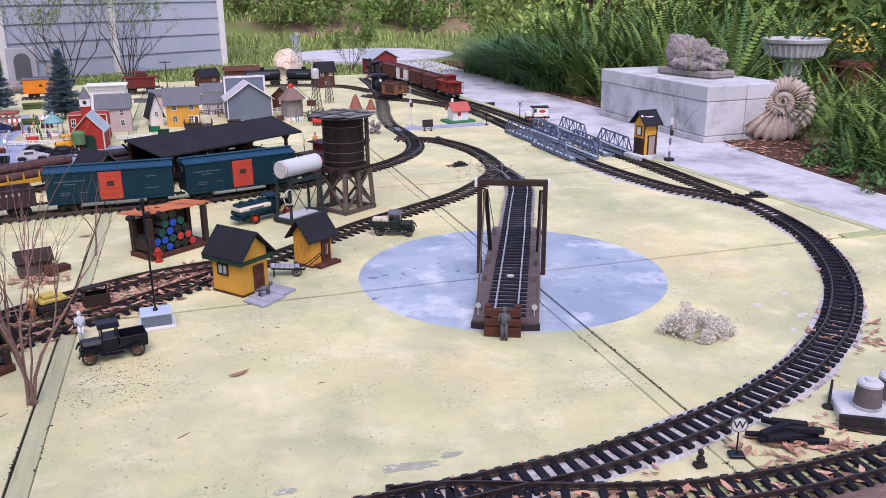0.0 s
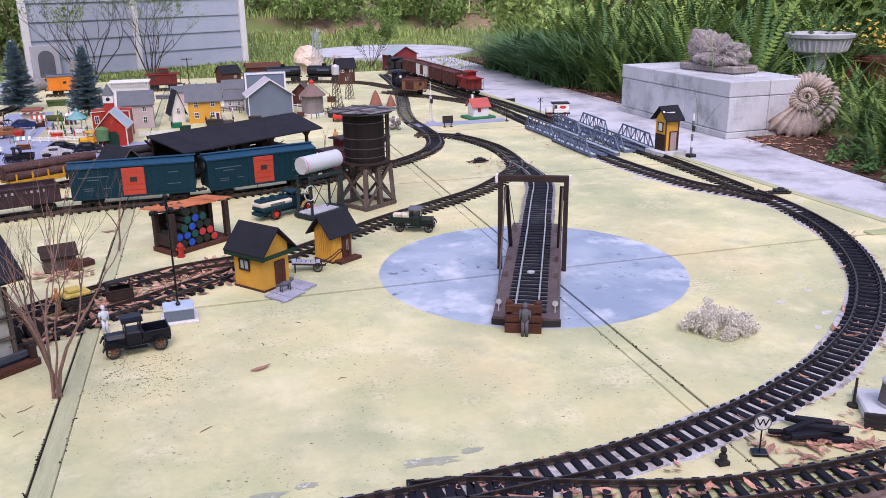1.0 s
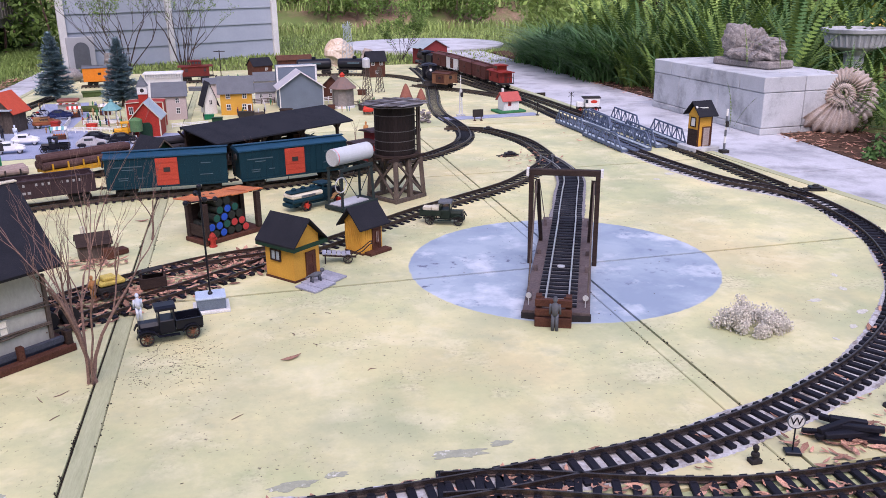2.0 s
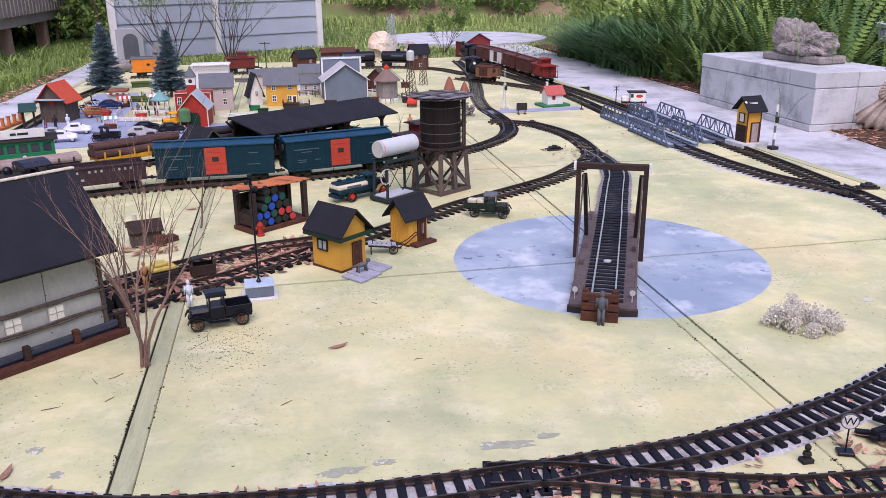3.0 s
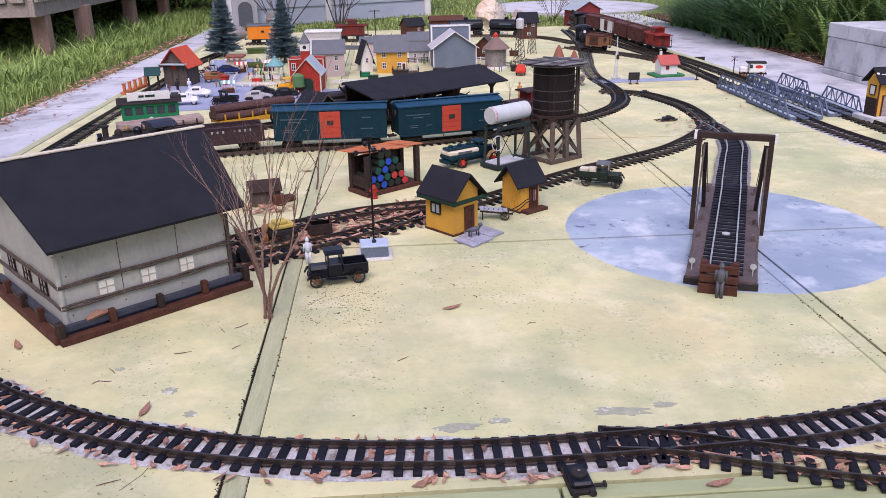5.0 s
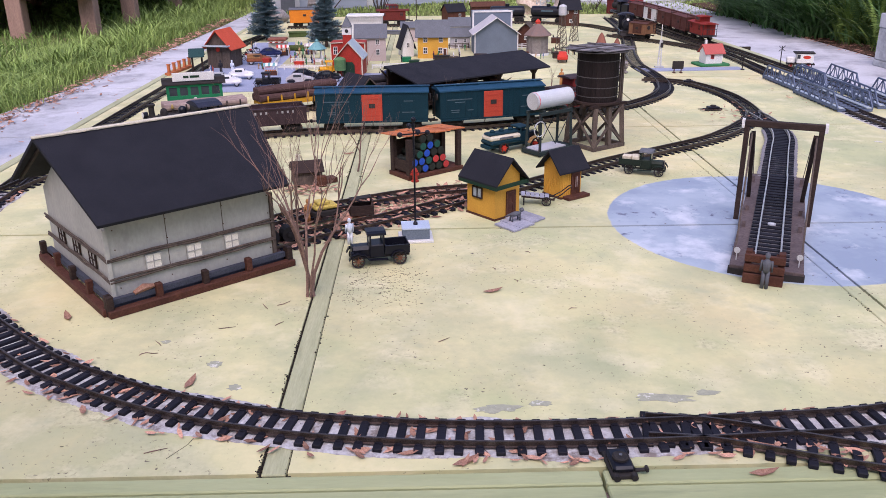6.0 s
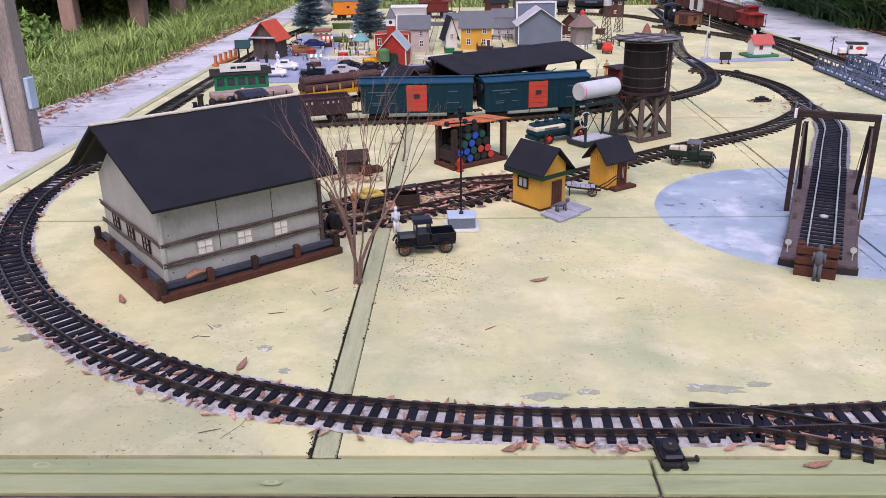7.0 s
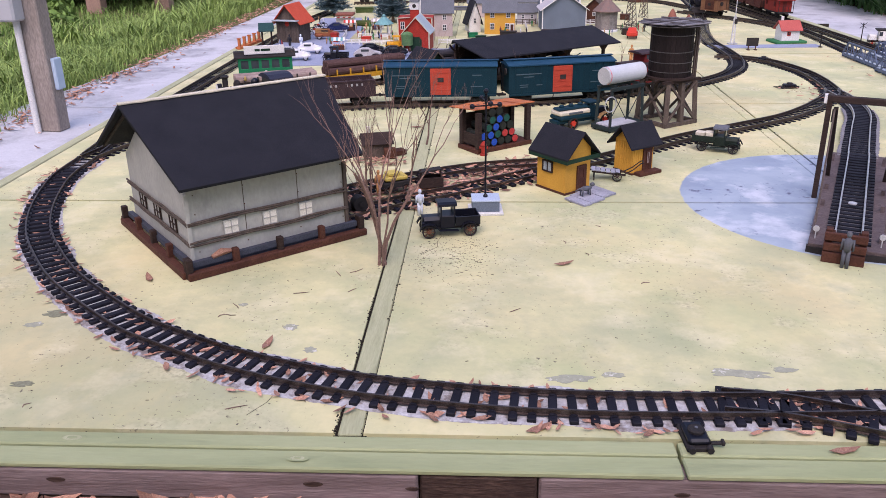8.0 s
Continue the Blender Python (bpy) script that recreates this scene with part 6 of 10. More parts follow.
    for s in (-1, 1):
        for x in (-0.050, 0.0, 0.050):
            spoked_wheel(e, pose(x, s * 0.0225, 0.017), 0.0185, 0.005, M_MATBLACK, M_MATBLACK, "driving_wheel", 10)
        bm = B()
        bx(bm, (0.0, s * 0.030, 0.014), (0.112, 0.003, 0.005))
        cyl(bm, (-0.094, s * 0.032, 0.023), (-0.070, s * 0.032, 0.023), 0.011, seg=14)
        beam(bm, (-0.07, s * 0.033, 0.022), (0.0, s * 0.033, 0.014), 0.003)
        part("side_rod", bm, M_GREYROOF, e)
        bm = B()
        bx(bm, (0.010, s * 0.0445, 0.033), (0.17, 0.006, 0.002))
        part("running_board", bm, M_MARK, e)
    bm = B()
    prism(bm, [(-0.120, 0.004), (-0.104, 0.004), (-0.104, 0.022)], -0.036, 0.036)
    part("pilot", bm, M_MATBLACK, e)
    couplers(e, 0.215)
    if tender:
        t = thing("tender", "black coal tender behind the far locomotive", "train car", m @ pose(0.185 * k, 0, 0) @ Matrix.Scale(k, 4), group=group)
        bm = B()
        bx(bm, (0, 0, 0.066), (0.120, 0.080, 0.062), bev=0.003)
        part("body", bm, M_BLACK, t)
        bm = B()
        ball(bm, (-0.02, 0, 0.094), (0.042, 0.034, 0.014), 14, 8)
        part("coal", bm, M_MATBLACK, t)
        for s in (-1, 1):
            bogie(t, s * 0.035, 0.012, 0.028)
    return e


steam_loco(on_track(MAIN, -0.545, 1.725), "black tank locomotive with pale lettering on the through line", FREIGHT)

# red freight on the outer line
RED = "red freight train on the outer line"
caboose(on_track(REAR, 1.832, 4.10), "red caboose at the rear of the far train", surf("far_caboose_red", (0.30, 0.035, 0.026), (0.22, 0.03, 0.024), scale=30, rough=0.55, bump=0.1), group=RED, big=False)
M_FARBROWN = surf("brown_boxcar", (0.13, 0.050, 0.040), (0.10, 0.038, 0.032), scale=30, rough=0.6, bump=0.1)
for i, y in enumerate((4.38, 4.67, 4.96, 5.25)):
    x = 1.82
    boxcar(on_track(REAR, 1.82, y), ("dark brown boxcar of the far train", "brown boxcar with plain sides in the far train", "white refrigerator car with brown frame in the far train", "brown boxcar next to the far engine")[i], M_WHITE if i == 2 else M_FARBROWN, M_FARBROWN, M_FARBROWN, L=0.255, H=0.118, group=RED, marks=False)
steam_loco(on_track(REAR, 1.70, 5.63, True), "black steam engine heading the far red train", RED, tank=False, tender=True, k=0.9, letter=False)


def log_car(m, label, frame_mat, log_mat, n=3, L=0.30, rows=2):
    c = thing("log_car", label, "train car", m, group="parked log cars")
    bm = B()
    bx(bm, (0, 0, 0.037), (L, 0.080, 0.010), bev=0.001)
    for s in (-1, 1):
        bx(bm, (0, s * 0.041, 0.035), (L, 0.004, 0.016))
    part("frame", bm, frame_mat, c)
    for s in (-1, 1):
        for i in range(6):
            bm = B()
            bx(bm, (-L / 2 + 0.02 + (L - 0.04) * i / 5, s * 0.0445, 0.050), (0.005, 0.003, 0.030))
            part("stake", bm, frame_mat, c)
        bogie(c, s * (L / 2 - 0.045))
    couplers(c, L)
    k = 0
    for row, cnt in enumerate((n, n - 1)[:rows]):
        for i in range(cnt):
            r = 0.0135
            y = (i - (cnt - 1) / 2) * 0.0275
            z = 0.042 + r + row * 0.0235
            bm = B()
            pts = [(-L / 2 - 0.006 + (L + 0.012) * j / 6, y + 0.001 * math.sin(j * 2.1 + k), z + 0.0008 * math.cos(j * 1.7 + k)) for j in range(7)]
            sweep(bm, pts, [r * (0.98 + 0.03 * math.sin(k + j)) for j in range(7)], 10)
            solo("log", bm, log_mat, "bark-covered log loaded on the log car", "log", m.copy(), group="logs on the log cars")
            k += 1


M_LOG = surf("log_bark", (0.13, 0.075, 0.065), (0.07, 0.04, 0.038), scale=25, rough=0.9, bump=0.6, fine=150, stretch=(0.5, 2, 2))
M_PIPE = surf("dark_pipe", (0.030, 0.030, 0.036), (0.045, 0.042, 0.05), scale=30, rough=0.6, bump=0.1)
M_BIRCH = surf("pale_log_bark", (0.42, 0.34, 0.30), (0.26, 0.19, 0.17), scale=25, rough=0.9, bump=0.6, fine=150, stretch=(0.5, 2, 2))
M_YFRAME = surf("yellow_car_frame", (0.62, 0.34, 0.02), (0.5, 0.26, 0.02), scale=30, rough=0.55, bump=0.1)
log_car(on_track(LOGLINE, -0.28, 2.27), "yellow flat car loaded with brown logs", M_YFRAME, M_LOG, 3)
log_car(on_track(LOGLINE, 0.06, 2.405), "flat car loaded with black pipes behind the green hut", M_MATBLACK, M_PIPE, 3)
log_car(on_track(LOGLINE, -0.555, 2.075), "flat car loaded with pale logs", M_MATBLACK, M_BIRCH, 3, L=0.27, rows=1)


def coach():
    c = thing("passenger_coach", "green model coach used as a diner with white roof sign", "train car", pose(-0.660, 2.330, 0.0, 0, 0, 16) @ Matrix.Diagonal((0.86, 0.84, 1.05, 1)))
    L, W, z0, zt = 0.235, 0.085, 0.022, 0.088
    bm = B()
    bx(bm, (0, 0, (z0 + 0.052) / 2), (L, W, 0.052 - z0), bev=0.001)
    bx(bm, (0, 0, 0.086), (L, W, 0.008))
    part("body", bm, M_COACHGREEN, c)
    for s in (-1, 1):
        for i in range(6):
            bm = B()
            bx(bm, (-L / 2 + 0.006 + (L - 0.012) * i / 5, s * (W / 2 - 0.003), 0.067), (0.012, 0.006, 0.032))
            part("window_post", bm, M_COACHGREEN, c)
        for i in range(5):
            bm = B()
            bx(bm, (-L / 2 + 0.006 + (L - 0.012) * (i + 0.5) / 5, s * (W / 2 - 0.004), 0.067), (0.033, 0.001, 0.030))
            part("pane", bm, M_GLASS, c)
    for k in (-1, 1):
        bm = B()
        bx(bm, (k * (L / 2 - 0.003), 0, 0.067), (0.006, W - 0.012, 0.032))
        part("end_wall", bm, M_COACHGREEN, c)
    bm = B()
    prism(bm, [(-W / 2 - 0.006, zt + 0.002), (W / 2 + 0.006, zt + 0.002), (W / 2 + 0.006, zt + 0.006), (0.024, zt + 0.014), (0.020, zt + 0.022), (-0.020, zt + 0.022), (-0.024, zt + 0.014), (-W / 2 - 0.006, zt + 0.006)], -L / 2 - 0.016, L / 2 + 0.016, Matrix.Rotation(radians(90), 4, "Z"))
    part("roof", bm, M_MATBLACK, c)
    bm = B()
    bx(bm, (0, -0.034, 0.117), (0.175, 0.006, 0.030), bev=0.001)
    sg = part("roof_sign", bm, M_WHITE, c)
    bm = B()
    for x, w in ((-0.030, 0.022), (0.006, 0.040)):
        bx(bm, (x, -0.0376, 0.117), (w, 0.001, 0.008))
    part("writing_bars", bm, M_DKGREEN, sg)
    bm = B()
    lathe(bm, [(0.009, 0), (0.009, 0.001)], seg=14, m=Matrix.Translation((0.0, -W / 2 - 0.001, 0.036)) @ Matrix.Rotation(radians(90), 4, "X"))
    part("emblem", bm, M_WHITE, c)
    for s in (-1, 1):
        bogie(c, s * (L / 2 - 0.045), 0.012)


coach()

# ---- depot, green hut, bridges, right side ----
def depot():
    d = thing("freight_shelter", "long open freight shelter with dark felt roof over a plank platform", "shelter", pose(0.3495, 2.4115, 0, 0, 0, 35.2))
    L = 0.633
    ye, yr = -0.170, 0.005
    ze, zr = 0.116, 0.161
    bm = B()
    ridge = (-L / 2 - 0.03, L / 2 + 0.007)
    for (a0, a1), y0, z0, (b0, b1), y1, z1 in (((-L / 2, L / 2), ye, ze, ridge, yr, zr), (ridge, yr, zr, (-L / 2 + 0.05, L / 2), yr + 0.13, ze + 0.014)):
        vs = [bm.verts.new((x, y, z)) for x, y, z in ((a0, y0, z0), (a1, y0, z0), (b1, y1, z1), (b0, y1, z1))]
        ws = [bm.verts.new(v.co + Vector((0, 0, 0.005))) for v in vs]
        bm.faces.new(vs[::-1])
        bm.faces.new(ws)
        for i in range(4):
            j = (i + 1) % 4
            bm.faces.new((vs[i], vs[j], ws[j], ws[i]))
    part("roof", bm, M_SHINGLE, d)
    for x in (-0.27, -0.09, 0.09, 0.27):
        for y, zz in ((-0.125, ze + 0.008), (0.095, ze + 0.020)):
            bm = B()
            bx(bm, (x, y, zz / 2), (0.011, 0.011, zz), bev=0.001)
            part("post", bm, M_DARKWOOD, d)
            bm = B()
            beam(bm, (x, y, zz - 0.035), (x + 0.03, y, zz - 0.002), 0.006)
            beam(bm, (x, y, zz - 0.035), (x - 0.03, y, zz - 0.002), 0.006)
            part("knee_brace", bm, M_DARKWOOD, d)
    for k in range(20):
        bm = B()
        bx(bm, (-0.27 + 0.54 * k / 19, -0.005, 0.040), (0.0268, 0.215, 0.005), bev=0.0006)
        part("platform_board", bm, M_DARKWOOD, d)
    for x in (-0.25, -0.08, 0.08, 0.25):
        for y in (-0.095, 0.09):
            bm = B()
            bx(bm, (x, y, 0.019), (0.012, 0.012, 0.037))
            part("pile", bm, M_DARKWOOD, d)
    for s in (-0.10, 0.10):
        bm = B()
        bx(bm, (0, s, 0.031), (0.54, 0.008, 0.012))
        part("stringer", bm, M_DARKWOOD, d)
    bm = B()
    bx(bm, (0, 0.108, 0.083), (0.54, 0.004, 0.078))
    part("back_wall", bm, M_DARKWOOD, d)
    return d


dp = depot()
rng = random.Random(11)
for i, (x, y, w, h, lab) in enumerate(((-0.16, 0.02, 0.05, 0.034, "dark brown crate on the shelter's platform"), (-0.03, 0.04, 0.06, 0.028, "long brown box on the shelter's platform"), (0.07, 0.03, 0.05, 0.036, "stacked wooden case on the shelter's platform"), (0.16, 0.00, 0.055, 0.030, "low wooden crate near the platform's end"), (0.21, 0.05, 0.04, 0.042, "tall brown crate near the platform's end"))):
    bm = B()
    bx(bm, (x, y, 0.0427 + h / 2), (w, 0.045, h), rz=rng.uniform(-15, 15), bev=0.001)
    for s in (-1, 1):
        bx(bm, (x, y, 0.0427 + h * (0.5 + 0.38 * s)), (w + 0.003, 0.048, 0.005))
    solo("crate", bm, M_BRNWOOD if i % 2 else M_GREYWOOD, lab, "crate", dp.matrix_basis.copy(), group="crates in the shelter")
bm = B()
bx(bm, (0, 0, 0.012), (0.045, 0.03, 0.024), bev=0.001)
bx(bm, (0, 0, 0.027), (0.03, 0.024, 0.006))
solo("stove_box", bm, M_MATBLACK, "black box standing before the shelter's platform", "box", pose(0.300, 2.215, 0, 0, 0, 20))
w = dp.matrix_basis @ Vector((-0.13, -0.118, 0.0125))
figurine(w.x, w.y, w.z, 30, 0.075, M_FIGWHITE, "pale seated figure on the platform's edge", sit=True)
w = dp.matrix_basis @ Vector((0.0, -0.112, 0.0125))
figurine(w.x, w.y, w.z, 30, 0.07, M_FIGTAN, "brown seated figure on the platform's edge", sit=True)
# blue-black hand pump and log pile in front of the shelter
bm = B()
bx(bm, (0, 0, 0.018), (0.034, 0.030, 0.036), bev=0.002)
lathe(bm, [(0.010, 0.036), (0.008, 0.080), (0.012, 0.082), (0.010, 0.088)], seg=12)
cyl(bm, (0, 0, 0.084), (0.024, 0, 0.096), 0.002, seg=6)
solo("hand_pump", bm, M_TEAL, "dark blue hand pump before the shelter", "pump", pose(0.52, 2.345, 0, 0, 0, 20))
M_CUTLOG = surf("cut_log", (0.26, 0.15, 0.09), (0.12, 0.07, 0.05), scale=40, rough=0.9, bump=0.4, rand=0.2)
for i in range(16):
    bm = B()
    a = rng.uniform(-25, 25)
    cyl(bm, (-0.018, 0, 0), (0.018, 0, 0), 0.0075 * rng.uniform(0.8, 1.2), seg=8)
    solo("firewood_log", bm, M_CUTLOG, "split firewood log lying in a loose pile", "log", pose(0.60 + rng.uniform(-0.05, 0.05), 2.44 + rng.uniform(-0.02, 0.03), 0.0085 + 0.013 * (i // 7), 0, 0, 70 + a), group="firewood pile")


def green_hut():
    g = thing("track_hut", "dark green hut with yellow door on a grey slab", "hut", pose(-0.026, 2.165, 0, 0, 0, 38))
    bm = B()
    bx(bm, (0, 0, 0.009), (0.140, 0.150, 0.018), bev=0.002)
    part("slab", bm, M_BLOCK, g)
    W, D, ze, zr = 0.088, 0.100, 0.098, 0.142
    bm = gable_walls(W, D, ze - 0.018, zr - 0.022)
    bm.transform(Matrix.Translation((0, 0, 0.018)))
    part("wall", bm, M_DKGREEN, g)
    hw = W / 2 + 0.018
    s = (zr - ze) / (W / 2)
    for k in (-1, 1):
        bm = B()
        prism(bm, [(0, zr), (k * hw, zr - s * hw), (k * hw, zr - s * hw + 0.004), (0, zr + 0.0045)], -D / 2 - 0.020, D / 2 + 0.020)
        part("roof_panel", bm, M_SHINGLE, g)
        bm = B()
        beam(bm, (0, -D / 2 - 0.0205, zr - 0.001), (k * hw, -D / 2 - 0.0205, zr - s * hw), 0.004)
        part("barge_board", bm, M_GREYWOOD, g)
    door(g, pose(0.008, -D / 2 - 0.001, 0.019), 0.024, 0.054, M_YELLOW)
    bm = B()
    bx(bm, (0.004, -D / 2 - 0.002, 0.098), (0.026, 0.002, 0.008))
    sg = part("name_board", bm, M_WHITE, g)
    bm = B()
    bx(bm, (0.004, -D / 2 - 0.0034, 0.098), (0.020, 0.0008, 0.003))
    part("writing_bar", bm, M_MATBLACK, sg)
    for k in range(-4, 5):
        bm = B()
        bx(bm, (-W / 2 - 0.0006, k * D / 9, 0.055), (0.0012, 0.001, 0.07))
        part("batten", bm, M_DKGREEN, g)


green_hut()
old_truck(0.150, 2.095, 184, "tan and black vintage roadster beside the green hut", surf("tan_car", (0.38, 0.29, 0.17), scale=60, rough=0.45, bump=0.0), 0.92, kind="pickup", cabroof=M_BLACK, wheelrim=M_MATBLACK, category="car")


def girder_bridge(x, y0, y1, lean, label):
    """A pair of pony trusses over a steel deck, along y."""
    L = y1 - y0
    g = thing("girder_bridge", label, "bridge", pose(x, (y0 + y1) / 2, 0, 0, 0, lean), group="girder bridges")
    n = 8
    for s in (-1, 1):
        bm = B()
        w = 0.0045
        top = 0.064
        xs = s * 0.064
        a = [(xs, -L / 2 + L * i / n, 0.012) for i in range(n + 1)]
        b = [(xs, -L / 2 + L * i / n, top) for i in range(1, n)]
        beam(bm, a[0], a[-1], w, 0.010)
        beam(bm, b[0], b[-1], w, 0.006)
        beam(bm, a[0], b[0], w)
        beam(bm, a[-1], b[-1], w)
        for i in range(1, n):
            beam(bm, a[i], b[i - 1], w * 0.7)
        for i in range(1, n - 1):
            beam(bm, a[i] if i % 2 else a[i + 1], b[i] if i % 2 else b[i - 1], w * 0.7)
        part("truss", bm, M_GIRDER, g)
        bm = B()
        bx(bm, (s * 0.050, 0, 0.014), (0.018, L * 1.02, 0.003))
        part("walkway", bm, M_TIN, g)
    fb = mesh_of("floor_beam", bx(B(), (0, 0, 0.006), (0.128, 0.006, 0.010)), M_GIRDER)
    for i in range(13):
        piece("floor_beam", fb, Matrix.Translation((0, -L / 2 + L * i / 12, 0)), g)
    return g


girder_bridge(1.758, 2.10, 2.47, 0.5, "blue-grey steel truss bridge on the inner track")
girder_bridge(1.772, 2.50, 2.82, 1.5, "blue-grey truss bridge span further along the inner track")
girder_bridge(1.938, 2.14, 2.48, -3, "blue-grey steel truss bridge on the outer track")
girder_bridge(1.918, 2.50, 2.84, -3, "blue-grey truss bridge span further along the outer track")


def kiosk():
    k = thing("signal_cabin", "narrow yellow signal cabin with dark roof at the table's edge", "cabin", pose(2.012, 2.075, 0, 0, 0, 8))
    bm = B()
    bx(bm, (0, 0, 0.009), (0.115, 0.115, 0.018), bev=0.002)
    part("slab", bm, M_BLOCK, k)
    bm = gable_walls(0.062, 0.062, 0.120, 0.160)
    bm.transform(Matrix.Translation((0, 0, 0.018)) @ Matrix.Rotation(radians(90), 4, "Z"))
    part("wall", bm, M_YELLOW, k)
    for s in (-1, 1):
        bm = B()
        prism(bm, [(0, 0.186), (s * 0.050, 0.134), (s * 0.050, 0.138), (0, 0.191)], -0.045, 0.045, Matrix.Rotation(radians(90), 4, "Z"))
        part("roof_panel", bm, M_SHINGLE, k)
        bm = B()
        bx(bm, (s * 0.030, -0.0315, 0.078), (0.004, 0.004, 0.12))
        part("corner_trim", bm, M_BRNWOOD, k)
    door(k, pose(0.006, -0.0312, 0.020), 0.030, 0.070, M_LILACDOOR, M_BRNWOOD)
    window(k, pose(-0.0312, 0.0, 0.110, 0, 0, -90), 0.028, 0.034, M_DARKWOOD, M_WHITE, 1, 1)
    bm = B()
    bx(bm, (-0.0318, 0, 0.050), (0.003, 0.056, 0.064))
    part("lower_panel", bm, M_DARKWOOD, k)
    bm = B()
    bx(bm, (-0.012, -0.022, 0.1665), (0.046, 0.005, 0.004), rz=-12)
    ball(bm, (-0.036, -0.018, 0.1685), 0.006, 10, 8)
    part("semaphore_arm", bm, M_WHITE, k)
    s = thing("signal_post", "striped black and white signal post beside the cabin", "signal", pose(2.07, 1.985, 0))
    bm = B()
    bx(bm, (0, 0, 0.006), (0.03, 0.03, 0.012), bev=0.001)
    part("foot", bm, M_MATBLACK, s)
    for i in range(6):
        bm = B()
        cyl(bm, (0, 0, 0.012 + 0.026 * i), (0, 0, 0.038 + 0.026 * i), 0.0045, seg=10)
        part("band", bm, M_WHITE if i % 2 else M_GREYROOF, s)
    bm = B()
    bx(bm, (0, -0.006, 0.112), (0.010, 0.010, 0.022), bev=0.001)
    part("signal_head", bm, M_MATBLACK, s)


M_LILACDOOR = surf("worn_pale_door", (0.42, 0.36, 0.34), (0.3, 0.25, 0.23), scale=60, rough=0.7, bump=0.2)
kiosk()


def switch_machine(x, y, rz, label="black turnout motor beside the rails"):
    s = thing("switch_machine", label, "turnout motor", pose(x, y, 0, 0, 0, rz), group="turnout motors")
    bm = B()
    bx(bm, (0, 0, 0.003), (0.032, 0.058, 0.006), bev=0.001)
    part("base", bm, M_MATBLACK, s)
    bm = B()
    bx(bm, (0, -0.003, 0.010), (0.027, 0.042, 0.009), bev=0.003)
    part("case", bm, M_BLACK, s)
    bm = B()
    lathe(bm, [(0.0105, 0.0), (0.0105, 0.003), (0.0085, 0.0045)], (0, -0.004, 0.0143), 18)
    dial = part("dial", bm, M_MATBLACK, s)
    bm = B()
    lathe(bm, [(0.0022, 0.0), (0.0022, 0.0012)], (0, -0.004, 0.0187), 10)
    part("screw", bm, M_GREYROOF, dial)
    for k in (-1, 1):
        bm = B()
        cyl(bm, (k * 0.011, -0.026, 0.005), (k * 0.011, -0.034, 0.005), 0.0042, seg=12)
        part("terminal", bm, M_MATBLACK, s)
    bm = B()
    bx(bm, (0.021, -0.020, 0.007), (0.014, 0.005, 0.004), bev=0.001)
    bx(bm, (0.029, -0.020, 0.008), (0.004, 0.009, 0.006), bev=0.001)
    part("lever", bm, M_MATBLACK, s)
    for k in (-1, 1):
        bm = B()
        bx(bm, (k * 0.009, 0.036, 0.004), (0.004, 0.026, 0.002))
        part("throw_bar", bm, M_MATBLACK, s)


switch_machine(0.446, 0.043, 3)
switch_machine(2.02, 1.385, 75)
switch_machine(1.262, 2.165, 95)
switch_machine(1.34, 2.72, 80)


def toy_house(name, label, m, W, D, ze, zr, wall, roof, over=0.010, trim=None, wins=(), doors=(), ridge="y", group="model village buildings", framem=None, pane=None, category="house"):
    """A model house with a pitched roof; wins and doors are rows of side, along, z, width, height."""
    h = thing(name, label, category, m, group=group)
    turn = Matrix.Rotation(radians(90), 4, "Z") if ridge == "x" else Matrix()
    ww, dd = (D, W) if ridge == "x" else (W, D)
    bm = gable_walls(ww, dd, ze, zr - 0.003)
    bm.transform(turn)
    part("wall", bm, wall, h)
    hw = ww / 2 + over
    s = (zr - ze) / (ww / 2)
    for k in (-1, 1):
        bm = B()
        prism(bm, [(0, zr), (k * hw, zr - s * hw), (k * hw, zr - s * hw + 0.003), (0, zr + 0.0035)], -dd / 2 - over, dd / 2 + over)
        bm.transform(turn)
        part("roof_panel", bm, roof, h)
        if trim:
            for e in (-1, 1):
                yy = e * (dd / 2 + over + 0.001)
                bm = B()
                beam(bm, (0, yy, zr + 0.002), (k * hw, yy, zr - s * hw + 0.002), 0.005, 0.003)
                bm.transform(turn)
                part("barge_board", bm, trim, h)
                bm = B()
                bx(bm, (k * ww / 2, e * dd / 2, ze / 2), (0.005, 0.005, ze))
                bm.transform(turn)
                part("corner_trim", bm, trim, h)
    for side, al, z, w, hh in wins:
        window(h, on_wall(side, W, D, al, z), w, hh, framem or M_WHITE, pane or M_GLASS, 2, 2, 0.0014)
    for side, al, z, w, hh in doors:
        door(h, on_wall(side, W, D, al, z), w, hh, M_BRNWOOD, framem or M_WHITE)
    return h


wh = toy_house("toll_house", "small white model house with red roof on a green base", pose(1.600, 3.215, 0.008, 0, 0, 8), 0.085, 0.070, 0.058, 0.090, M_WHITE, surf("faded_red_roof", (0.50, 0.12, 0.10), (0.42, 0.10, 0.085), scale=30, rough=0.6, bump=0.1), ridge="x", wins=(("front", -0.010, 0.036, 0.014, 0.016),), framem=M_RED)
bm = B()
bx(bm, (0, 0, -0.002), (0.150, 0.110, 0.012), bev=0.003)
part("base", bm, surf("model_turf", (0.05, 0.22, 0.09), (0.04, 0.16, 0.07), scale=80, rough=0.9, bump=0.5), wh)
bm = B()
bx(bm, (-0.028, 0.01, 0.098), (0.010, 0.010, 0.026))
part("chimney", bm, M_WHITE, wh)


